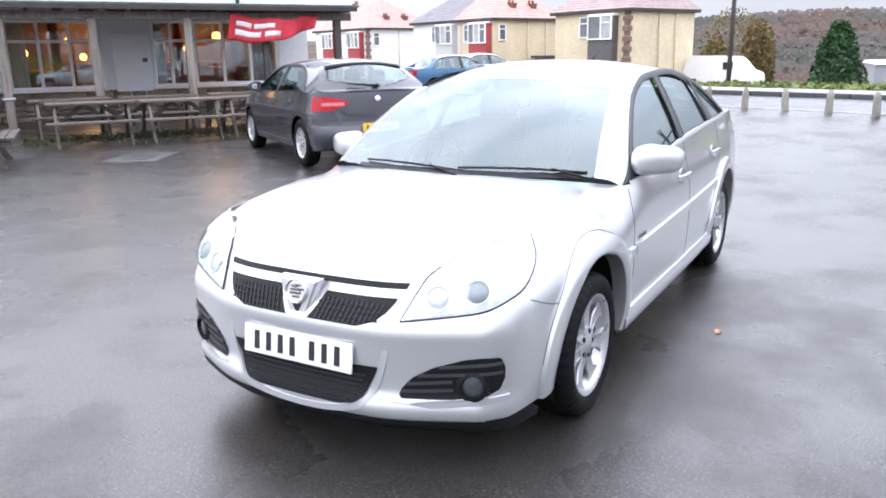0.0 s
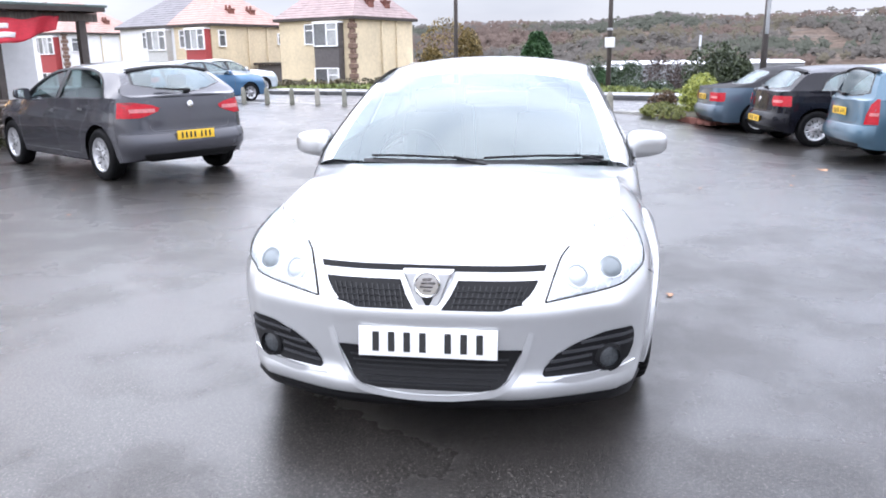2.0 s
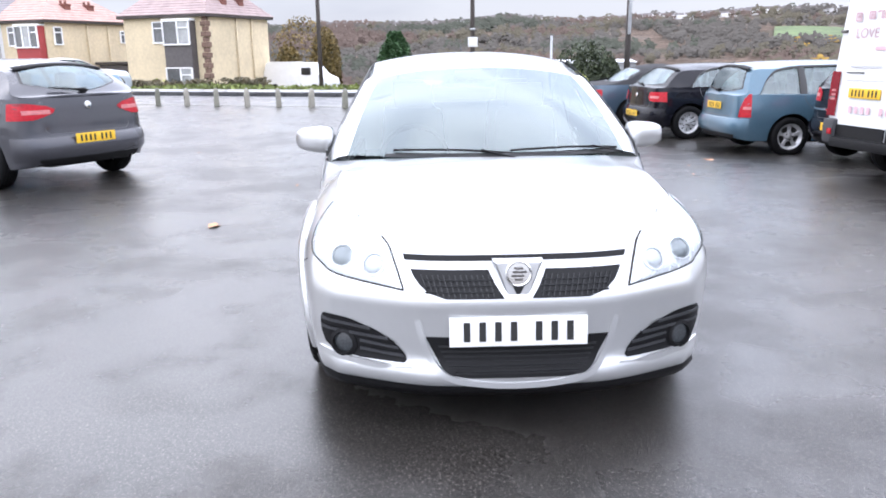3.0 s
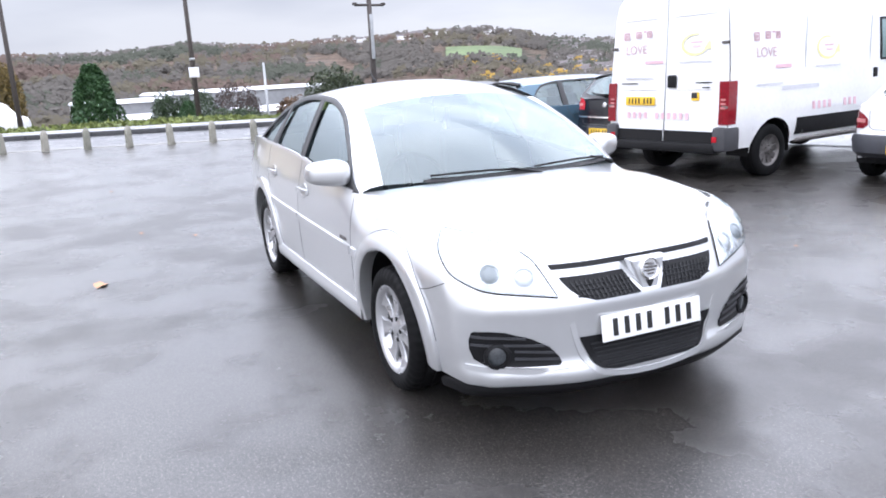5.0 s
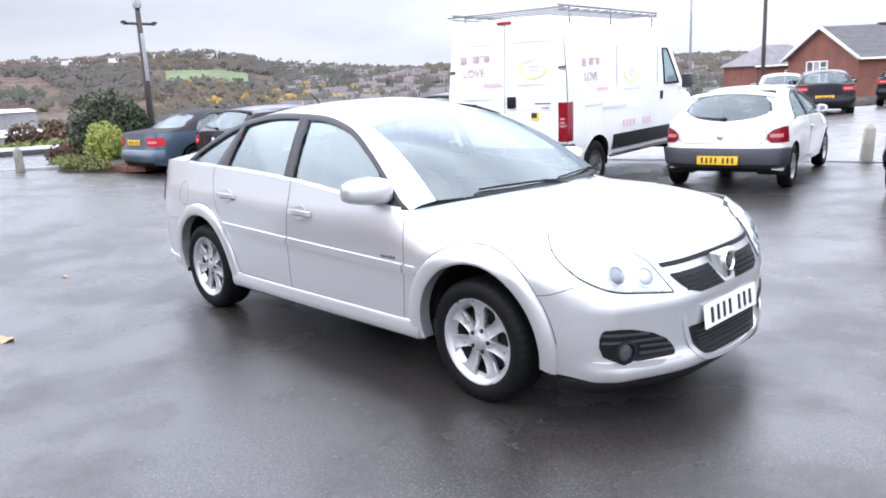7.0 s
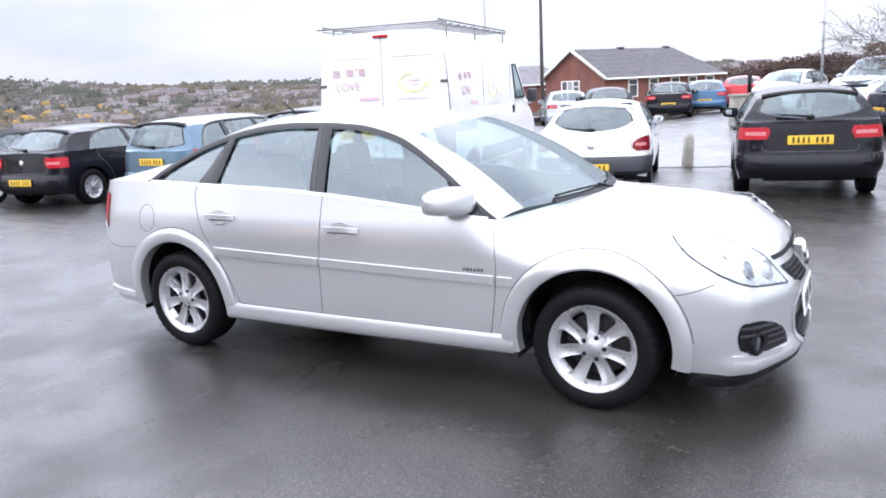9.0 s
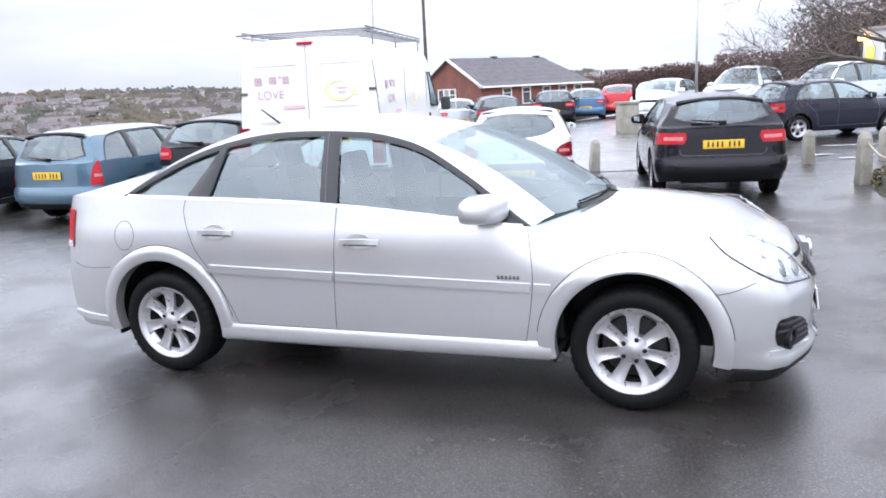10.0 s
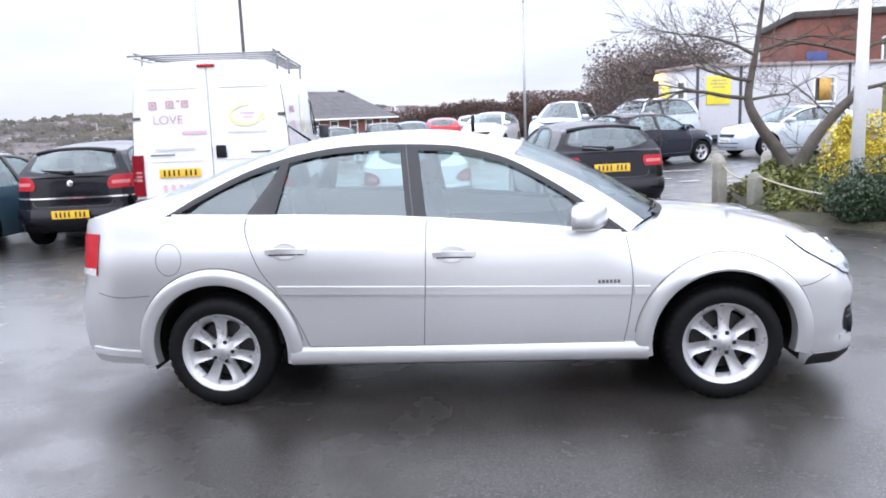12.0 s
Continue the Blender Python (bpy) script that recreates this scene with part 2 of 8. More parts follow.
WINDOW = glass("car_window_glass", (0.56, 0.68, 0.68), base=0.13, fall=3.0)
PARKGLASS = glass("parked_car_glass", (0.5, 0.6, 0.6), base=0.14, most=0.8)
PANE = glass("house_window_glass", (0.75, 0.78, 0.78), base=0.09)
CLEAR = glass("lamp_cover_glass", (0.93, 0.95, 0.97), base=0.12)
REFLECTOR = mat("lamp_reflector", (0.7, 0.71, 0.72), 0.26, metal=0.4, vary=0.08, scale=30)
LENSGLASS = mat("projector_glass", (0.1, 0.105, 0.11), 0.1, vary=0.2, scale=12, coat=0.4, rough_vary=0.02)
AMBER = lamp_lens("amber_bulb", (0.75, 0.6, 0.52))
RED = lamp_lens("red_lamp_lens", (0.42, 0.008, 0.018), 0.25)
DARKRED = lamp_lens("dark_red_lens", (0.2, 0.005, 0.012), 0.2)
PALERED = lamp_lens("clear_lamp_lens", (0.55, 0.2, 0.2))
PLATE_W = mat("white_plate", (0.8, 0.8, 0.79), 0.35, vary=0.03, scale=20)
PLATE_Y = mat("yellow_plate", (0.8, 0.5, 0.03), 0.35, vary=0.05, scale=20)
INK = mat("black_ink", (0.015, 0.015, 0.015), 0.5, vary=0.1, scale=20)


def paint(name, color, metal=0.35, rough=0.3, coat=1.0):
    return mat(name, color, rough, metal=metal, vary=0.04, scale=3, coat=coat, spec=0.15, rough_vary=0.04)


GREY_PAINT = paint("graphite_paint", (0.062, 0.062, 0.072), 0.35, 0.26)
BLACK_PAINT = paint("black_paint", (0.007, 0.007, 0.011), 0.0, 0.12, 0.32)
PALEBLUE_PAINT = paint("pale_blue_paint", (0.08, 0.145, 0.2))
STEELBLUE_PAINT = paint("steel_blue_paint", (0.075, 0.11, 0.15))
MIDBLUE_PAINT = paint("mid_blue_paint", (0.05, 0.13, 0.24))
WHITE_PAINT = paint("white_paint", (0.8, 0.8, 0.8), 0.0)
RED_PAINT = paint("red_paint", (0.5, 0.02, 0.03))
ICE_PAINT = paint("pale_silver_paint", (0.5, 0.55, 0.6))
NAVY_PAINT = paint("navy_paint", (0.01, 0.012, 0.024), 0.1, 0.2, 0.35)

# ---- geometry helpers ----
def link(name, bm, material, parent=None, label="", smooth=True, angle=40):
    """One mesh object from a bmesh; smooth faces with sharp edges past the angle."""
    me = bpy.data.meshes.new(name)
    if angle and smooth:
        for e in bm.edges:
            if len(e.link_faces) == 2 and e.calc_face_angle(0) > radians(angle):
                e.smooth = False
    bm.to_mesh(me)
    bm.free()
    if smooth:
        me.shade_smooth() if not angle else me.polygons.foreach_set("use_smooth", [True] * len(me.polygons))
    for one in material if isinstance(material, (list, tuple)) else (material,):
        me.materials.append(one)
    ob = new(name, me)
    if parent is not None:
        ob.parent = parent
    if label:
        ob["label"] = label
    return ob


def part(name, bm, material, parent, label="", smooth=True, angle=40):
    return link(name, bm, material, parent, label, smooth, angle)


def thing(name, m, label, category, group="", kind=""):
    ob = new(name)
    ob.matrix_world = m
    ob.empty_display_size = 0.1
    return tagged(ob, label, category, group, kind)


def add_box(bm, size, at=(0, 0, 0), turn=None, bevel=0.0, taper=None):
    """A box into bm; taper scales the top face in x and y."""
    r = bmesh.ops.create_cube(bm, size=1.0)
    vs = r["verts"]
    for v in vs:
        v.co = Vector((v.co.x * size[0], v.co.y * size[1], v.co.z * size[2]))
        if taper and v.co.z > 0:
            v.co.x *= taper[0]
            v.co.y *= taper[1]
    if bevel:
        es = list({e for v in vs for e in v.link_edges})
        out = bmesh.ops.bevel(bm, geom=es, offset=bevel, segments=2, affect="EDGES", profile=0.6)
        vs = list({v for f in out["faces"] for v in f.verts} | {v for v in vs if v.is_valid})
        vs = list({v for v in vs if v.is_valid})
    m = Matrix.Translation(at) @ (turn.to_4x4() if turn else Matrix())
    bmesh.ops.transform(bm, matrix=m, verts=vs)
    return vs


def box_bm(size, at=(0, 0, 0), turn=None, bevel=0.0, taper=None):
    bm = bmesh.new()
    add_box(bm, size, at, turn, bevel, taper)
    return bm


def add_tube(bm, a, b, ra, rb=None, n=8, caps=True):
    """A tapered round bar from a to b."""
    a, b = Vector(a), Vector(b)
    rb = ra if rb is None else rb
    q = (b - a).to_track_quat("Z", "Y")
    rings = []
    for p, r in ((a, ra), (b, rb)):
        rings.append([bm.verts.new(p + q @ Vector((r * math.cos(2 * math.pi * k / n), r * math.sin(2 * math.pi * k / n), 0))) for k in range(n)])
    for k in range(n):
        bm.faces.new((rings[0][k], rings[0][(k + 1) % n], rings[1][(k + 1) % n], rings[1][k]))
    if caps:
        bm.faces.new(rings[0][::-1])
        bm.faces.new(rings[1])


def tube_bm(a, b, ra, rb=None, n=8):
    bm = bmesh.new()
    add_tube(bm, a, b, ra, rb, n)
    return bm


def add_grid(bm, rows, close=False, flip=False):
    """Quads through rows of points."""
    vs = [[bm.verts.new(p) for p in r] for r in rows]
    for a, b in zip(vs, vs[1:]):
        n = len(a)
        for k in range(n if close else n - 1):
            q = [a[k], a[(k + 1) % n], b[(k + 1) % n], b[k]]
            try:
                bm.faces.new(q[::-1] if flip else q)
            except ValueError:
                pass
    return vs


def grid_bm(rows, close=False, flip=False, thick=0.0):
    bm = bmesh.new()
    add_grid(bm, rows, close, flip)
    bmesh.ops.remove_doubles(bm, verts=bm.verts, dist=1e-5)
    if thick:
        bmesh.ops.recalc_face_normals(bm, faces=bm.faces)
        bmesh.ops.solidify(bm, geom=list(bm.faces), thickness=thick)
    return bm


def add_lathe(bm, profile, n=48, axis="Y"):
    """Turns (radius, along) pairs about the axis."""
    rows = []
    for r, h in profile:
        ring = []
        for k in range(n):
            a = 2 * math.pi * k / n
            ring.append((r * math.cos(a), h, r * math.sin(a)) if axis == "Y" else (r * math.cos(a), r * math.sin(a), h))
        rows.append(ring)
    add_grid(bm, rows, close=True)


def lathe_bm(profile, n=48, axis="Y"):
    bm = bmesh.new()
    add_lathe(bm, profile, n, axis)
    bmesh.ops.remove_doubles(bm, verts=bm.verts, dist=1e-6)
    bmesh.ops.recalc_face_normals(bm, faces=bm.faces)
    return bm


def curve_at(pts, s):
    """A smooth curve through points at s in 0..1, by even steps of the points."""
    n = len(pts) - 1
    f = min(max(s, 0), 1) * n
    k = min(int(f), n - 1)
    t = f - k
    p = [pts[max(k - 1, 0)], pts[k], pts[k + 1], pts[min(k + 2, n)]]
    return tuple(0.5 * (2 * b + (c - a) * t + (2 * a - 5 * b + 4 * c - d) * t * t + (3 * b - a - 3 * c + d) * t ** 3) for a, b, c, d in zip(*p))


def table(pts, x):
    """Smoothed value at x of (x, value) pairs in rising or falling x."""
    xs = [p[0] for p in pts]
    if xs[0] > xs[-1]:
        pts = pts[::-1]
        xs = xs[::-1]
    if x <= xs[0]:
        return pts[0][1]
    if x >= xs[-1]:
        return pts[-1][1]
    k = max(i for i in range(len(xs) - 1) if xs[i] <= x)

    def slope(i):
        a, b = max(i - 1, 0), min(i + 1, len(xs) - 1)
        return (pts[b][1] - pts[a][1]) / (xs[b] - xs[a])

    h = xs[k + 1] - xs[k]
    t = (x - xs[k]) / h
    return ((2 * t ** 3 - 3 * t * t + 1) * pts[k][1] + (t ** 3 - 2 * t * t + t) * h * slope(k)
            + (3 * t * t - 2 * t ** 3) * pts[k + 1][1] + (t ** 3 - t * t) * h * slope(k + 1))


def steps(a, b, n):
    return [a + (b - a) * k / n for k in range(n + 1)]


def smooth01(x):
    x = min(max(x, 0), 1)
    return x * x * (3 - 2 * x)

# ---- ground, road, distance ----
def rise(x, y):
    """The lie of the land: level by the cars, up to the cabin, down into the valley, up the far hills."""
    z = 0.22 * smooth01((y - 17) / 10) * smooth01((x + 3) / 6)
    z -= 0.2 * smooth01((-x - 2.6) / 6) * smooth01((y - 0.5) / 4.5) * (1 - smooth01((-x - 13) / 3))
    z -= 1.5 * smooth01((-x - 31) / 10) * smooth01((-y + 2) / 6)
    z -= 0.06 * smooth01((y - 2.5) / 4) * (1 - smooth01((y - 10) / 6)) * smooth01((x + 6) / 3) * (1 - smooth01((x - 3.0) / 1.0))
    z += 0.095 * smooth01((-x - 6) / 8) * (1 - smooth01((y - 1.8) / 2.5)) * smooth01((y + 14) / 5)
    r, th = math.hypot(x, y), math.degrees(math.atan2(y, x)) % 360
    into = smooth01((th - 92) / 22) * (1 - smooth01((th - 186) / 10))
    z -= into * (4 * smooth01((r - 27) / 22) + 15 * smooth01((r - 45) / 150))
    z -= (1 - into) * 2.0 * smooth01((r - 34) / 50) * (1 if 40 < th < 260 else 0)
    elev = table([(0, 0.4), (60, 0.5), (100, 0.35), (115, 0.45), (125, 0.45), (135, 0.6), (143, 0.75), (148, 1.5), (151, 2.15), (156, 2.3), (160, 2.05), (165, 2.05), (170, 1.85), (174, 2.15), (179, 1.8), (186, 1.8), (192, 1.45), (197, 0.9), (240, 0.8), (360, 0.4)], th)
    top = 1.5 + 1100 * math.tan(radians(elev))
    lumps = 5 * noise.noise(Vector((math.cos(radians(th)) * 9, math.sin(radians(th)) * 9, 0)))
    z += (top - z) * smooth01((r - 260) / 840) + lumps * smooth01((r - 500) / 500)
    return z


def polar_rows(radii, n, drop=0.0):
    rows = []
    for r in radii:
        rows.append([(r * math.cos(2 * math.pi * k / n), r * math.sin(2 * math.pi * k / n),
                      rise(r * math.cos(2 * math.pi * k / n), r * math.sin(2 * math.pi * k / n)) - drop) for k in range(n)])
    return rows


bm = bmesh.new()
add_grid(bm, polar_rows([0.01] + list(range(3, 60, 3)) + [66, 74, 84, 96, 110, 130, 155, 185, 220, 260, 310, 370, 440, 520, 610, 700, 800, 900, 1000, 1100, 1250, 1500, 2200], 200, 0.07), close=True)


def wooded(name):
    """The look of autumn woods from afar: patches of brown, olive and grey with a fine broken grain."""
    m = bpy.data.materials.new(name)
    m.use_nodes = True
    n, l = m.node_tree.nodes, m.node_tree.links
    p = n["Principled BSDF"]
    tc = n.new("ShaderNodeTexCoord")
    out = []
    for sc, de in ((0.012, 3), (0.09, 5), (0.4, 4)):
        x = n.new("ShaderNodeTexNoise")
        x.inputs["Scale"].default_value, x.inputs["Detail"].default_value = sc, de
        l.new(tc.outputs["Object"], x.inputs["Vector"])
        out.append(x.outputs["Fac"])
    patch_ramp = n.new("ShaderNodeValToRGB")
    e = patch_ramp.color_ramp.elements
    e[0].position, e[0].color = 0.36, (0.065, 0.06, 0.045, 1)
    e[1].position, e[1].color = 0.64, (0.12, 0.108, 0.095, 1)
    k = e.new(0.5)
    k.color = (0.11, 0.08, 0.062, 1)
    l.new(out[0], patch_ramp.inputs["Fac"])
    grain = n.new("ShaderNodeMath")
    grain.operation = "MULTIPLY_ADD"
    grain.inputs[1].default_value = 0.5
    half = n.new("ShaderNodeMath")
    half.operation, half.inputs[1].default_value = "MULTIPLY", 0.5
    l.new(out[1], grain.inputs[0])
    l.new(out[2], half.inputs[0])
    l.new(half.outputs[0], grain.inputs[2])
    span = n.new("ShaderNodeMapRange")
    span.inputs["From Min"].default_value, span.inputs["From Max"].default_value = 0.35, 0.65
    span.inputs["To Min"].default_value, span.inputs["To Max"].default_value = 0.45, 1.5
    l.new(grain.outputs[0], span.inputs["Value"])
    mul = n.new("ShaderNodeMix")
    mul.data_type, mul.blend_type = "RGBA", "MULTIPLY"
    mul.inputs["Factor"].default_value = 1.0
    l.new(patch_ramp.outputs["Color"], mul.inputs["A"])
    l.new(span.outputs["Result"], mul.inputs["B"])
    l.new(mul.outputs["Result"], p.inputs["Base Color"])
    p.inputs["Roughness"].default_value = 1.0
    p.inputs["Specular IOR Level"].default_value = 0.1
    return m


WOODS = wooded("autumn_woods")
for f in bm.faces:
    c = f.calc_center_median()
    f.material_index = 1 if math.hypot(c.x, c.y) > 110 else 0
ground = link("ground", bm, [LAND, WOODS], angle=0)
tagged(ground, "rough grass and scrub land falling to a wooded valley", "ground", kind="structure")

# the line of bollards runs along ALONG; OUT points over the road
ALONG = Vector((-0.372, -0.928, 0))
OUT = Vector((-0.928, 0.372, 0))
EDGE = Vector((-14.33, 1.58, 0))


def strip(a, b, near, far, z, n=40):
    """A sheet beside the bollards, from a to b metres along them and near to far metres out."""
    rows = []
    for s in steps(a, b, n):
        row = []
        for o in steps(near + (0.5 * max(0.0, -s - 0.5) if near < 1 else 0), max(far, near + 0.5 * max(0.0, -s - 0.5) + 0.5) if near < 1 else far, 4):
            p = EDGE + ALONG * s + OUT * o
            row.append((p.x, p.y, z + 0.09 * (1 - smooth01((-s - 0.5) / 3))))
        rows.append(row)
    return rows


rows = []
for s in steps(-45, 40, 60):
    row = []
    for o in steps(0.35, -36, 52):
        p = EDGE + ALONG * s + OUT * o
        row.append((p.x, p.y, rise(p.x, p.y) if p.x > -22 and math.hypot(p.x, p.y) < 60 else 0.0))
    rows.append(row)
car_park = link("car_park_tarmac", grid_bm(rows), TARMAC, angle=0)
tagged(car_park, "dark wet tarmac of an open car park", "tarmac", kind="structure")
ACROSS = Vector((0.972, 0.235, 0))
BEYOND = Vector((-0.235, 0.972, 0))
rows = []
for o in steps(0, 30, 40):
    row = []
    for s in steps(-9.0, 3.9 + 0.02 * o, 24):
        p = Vector((-0.6, 9.98, 0)) + ACROSS * s + BEYOND * o
        row.append((p.x, p.y, rise(p.x, p.y) + 0.012))
    rows.append(row)
tagged(link("access_road", grid_bm(rows, flip=True), wet_asphalt("wet_pale_road", (0.11, 0.108, 0.105), 0.34, 0.2), angle=0), "paler wet tarmac of the access road behind the bollards", "road", kind="structure")
LINE_PAINT = mat("worn_line_paint", (0.62, 0.62, 0.6), 0.5, color2=(0.3, 0.3, 0.3), scale=9, rough_vary=0.15)
for x, y, w, d in ((3.72, 12.05, 0.42, 0.12), (4.12, 11.3, 0.42, 0.12), (4.55, 14.0, 1.2, 0.1)):
    ob = link("painted_line", box_bm((w, d, 0.006), bevel=0.002), LINE_PAINT)
    ob.matrix_world = pose(x, y, rise(x, y) + 0.02, 0, 0, 12)
    tagged(ob, "worn white painted line on wet tarmac", "road marking", "painted lines")
road = link("road", grid_bm(strip(-26, 70, 0.5, 5.35, -0.01), flip=True), ROAD, angle=0)
tagged(road, "wet grey tarmac road", "road", kind="structure")
bm = bmesh.new()
for s in steps(-1, 69, 70):
    p = EDGE + ALONG * (s + 0.49) + OUT * 0.43
    add_box(bm, (0.985, 0.15, 0.12), (p.x, p.y, 0.05), Matrix.Rotation(math.atan2(ALONG.y, ALONG.x), 3, "Z"), 0.012)
tagged(link("kerb_near", bm, KERB), "pale concrete kerb flush with the wet tarmac", "kerb", kind="structure")
bm = bmesh.new()
for s in steps(-26, 69, 95):
    p = EDGE + ALONG * (s + 0.49) + OUT * 5.4
    add_box(bm, (0.985, 0.13, 0.26), (p.x, p.y, 0.09 * (1 - smooth01((-s - 0.5) / 3))), Matrix.Rotation(math.atan2(ALONG.y, ALONG.x), 3, "Z"), 0.02)
tagged(link("kerb_far", bm, mat("dark_wet_kerb", (0.05, 0.05, 0.052), 0.5, vary=0.2, scale=3)), "dark wet concrete kerb", "kerb", kind="structure")
bm = grid_bm(strip(-26, 70, 5.46, 7.7, 0.11), flip=True)
tagged(link("pavement", bm, PAVING, angle=0), "wet pale pavement beyond the road", "pavement", kind="structure")

# ---- cars ----
class Shell:
    """The outer skin of a car: a wall swept round its plan, a bonnet, and an upper shell over the cabin."""

    def __init__(self, s):
        self.s = s
        self.plan = s["plan"]
        self.n = len(self.plan) - 1
        self.wide = max(range(self.n + 1), key=lambda k: self.plan[k][1]) / self.n

    def inset(self, nx, ny, z):
        s = self.s
        f, r = max(nx, 0) ** 2, max(-nx, 0) ** 2
        return f * table(s["front_in"], z) + r * table(s["rear_in"], z) + ny * ny * table(s["side_in"], z)

    def at(self, u, z=None, off=0.0, side=1):
        """The point of the wall at plan parameter u and height z (None: its top), off metres outside it."""
        x, y, top, _ = curve_at(self.plan, u)
        a, b = curve_at(self.plan, max(u - 1e-3, 0)), curve_at(self.plan, min(u + 1e-3, 1))
        t = Vector((b[0] - a[0], b[1] - a[1]))
        if u <= 1e-3:
            t = Vector((0, 1))
        if u >= 1 - 1e-3:
            t = Vector((0, -1))
        t.normalize()
        nx, ny = t.y, -t.x
        z = top if z is None else z
        d = off - self.inset(nx, ny, z)
        w = smooth01((x - (self.s["xf"] - 0.62)) / 0.4)
        if w > 0:
            d -= w * ny * ny * self.s.get("wing", 0.1) * max(0.0, 1 - (top - z) / 0.24) ** 2
        return Vector((x + nx * d, side * max(y + ny * d, 0.0), z))

    def u_of(self, value, axis, lo, hi):
        """The parameter between lo and hi where the plan reaches x or y."""
        rising = curve_at(self.plan, hi)[axis] > curve_at(self.plan, lo)[axis]
        for _ in range(26):
            mid = (lo + hi) / 2
            if (curve_at(self.plan, mid)[axis] < value) == rising:
                lo = mid
            else:
                hi = mid
        return (lo + hi) / 2

    def on_side(self, x, z, off=0.0, side=1):
        return self.at(self.u_of(x, 0, 0.0, 1.0), z, off, side)

    def on_end(self, y, z, off, lo, hi):
        rising = hi < 0.9
        for _ in range(18):
            mid = (lo + hi) / 2
            if (self.at(mid, z).y < abs(y)) == rising:
                lo = mid
            else:
                hi = mid
        return self.at((lo + hi) / 2, z, off, 1 if y >= 0 else -1)

    def on_front(self, y, z, off=0.0):
        return self.on_end(y, z, off, 0.0, min(self.wide, 5.6 / self.n))

    def on_rear(self, y, z, off=0.0):
        return self.on_end(y, z, off, max(self.wide, 10.3 / self.n), 1.0)

    def belt(self, x):
        return curve_at(self.plan, self.u_of(x, 0, 0.0, 1.0))[2]

    def rail(self, x):
        return table(self.s["rail"], x)

    def on_window(self, x, z, off=0.0, side=1):
        b = self.at(self.u_of(x, 0, 0.0, 1.0))
        d = z - b.z
        y = b.y - 0.012 - self.s.get("lean", 0.45) * d - 0.25 * d * max(d, 0) + off
        return Vector((x, side * y, z + off * 0.4))

    def wall(self):
        s = self.s
        us = []
        r = s["arch"]
        for xa, xb in ((None, s["xf"]), (s["xf"], s["xr"]), (s["xr"], None)):
            ua = 0.0 if xa is None else self.u_of(xa - r, 0, 0, 1)
            ub = 1.0 if xb is None else self.u_of(xb + r, 0, 0, 1)
            us += [(u, None) for u in steps(ua, ub, 26 if xa is None or xb is None else 24)]
            if xb is not None:
                us += [(self.u_of(xb + r * math.cos(a), 0, 0, 1), s["r"] + r * math.sin(a)) for a in steps(0, math.pi, 28)]
        bm = bmesh.new()
        for side in (1, -1):
            rows = []
            for u, low in us:
                _, _, top, bottom = curve_at(self.plan, u)
                low = bottom if low is None else low
                rows.append([self.at(u, low + (top - low) * v, 0, side) for v in steps(0, 1, self.s.get("rows", 16))])
            add_grid(bm, rows, flip=side > 0)
        bmesh.ops.remove_doubles(bm, verts=bm.verts, dist=1e-4)
        return bm

    def crown(self, edge, mid, p, n, side):
        """A crosswise line from a side edge to the middle."""
        out = []
        for k in range(n + 1):
            t = math.sin(math.pi / 2 * k / n) ** 1.3
            out.append(Vector((edge[0] + (mid[0] - edge[0]) * (1 - (1 - t) ** 2), side * edge[1] * (1 - t), edge[2] + (mid[1] - edge[2]) * (1 - (1 - t) ** p))))
        return out

    def bonnet(self):
        k = len(self.s["hood"]) - 1
        first = self.at(0.0)
        mids = [(first.x, first.z)] + self.s["hood"][1:]
        bm = bmesh.new()
        for side in (1, -1):
            rows = [self.crown(self.at(k / self.n * f), curve_at(mids, f), 2.3, 12, side) for f in steps(0, 1, 40)]
            add_grid(bm, rows, flip=side > 0)
        bmesh.ops.remove_doubles(bm, verts=bm.verts, dist=1e-4)
        return bm

    def edge_points(self):
        out = []
        for kind, *v in self.s["edge"]:
            if kind == "rail":
                out.append(tuple(self.on_window(v[0], self.rail(v[0]))))
            elif kind == "u":
                out.append(tuple(self.at(v[0])))
            else:
                out.append(tuple(v))
        return out

    def shell_rows(self, side, n=44, m=14):
        e, c = self.edge_points(), list(self.s["mid"])
        last = self.at(1.0)
        c[-1] = (last.x, last.z)
        p = self.s.get("crown", 2.3)
        return [self.crown(curve_at(e, f), curve_at(c, f), p, m, side) for f in steps(0, 1, n)]


def fill(rows, thick=0.0, flip=False):
    return grid_bm(rows, thick=thick, flip=flip)


def ribbon(points, normals, half, height):
    """A raised strip along a line of points on a surface."""
    bm = bmesh.new()
    rows = []
    rises = height if isinstance(height, list) else [height] * len(points)
    for k, (p, n, up) in enumerate(zip(points, normals, rises)):
        t = (Vector(points[min(k + 1, len(points) - 1)]) - Vector(points[max(k - 1, 0)])).normalized()
        n = Vector(n).normalized()
        c = t.cross(n).normalized()
        p = Vector(p)
        rows.append([p + c * half - n * 0.004, p + c * half * 0.85 + n * up, p - c * half * 0.85 + n * up, p - c * half - n * 0.004])
    add_grid(bm, rows)
    for r in (rows[0], rows[-1]):
        bm.faces.new([bm.verts.new(v) for v in r])
    bmesh.ops.remove_doubles(bm, verts=bm.verts, dist=1e-5)
    bmesh.ops.recalc_face_normals(bm, faces=bm.faces)
    return bm


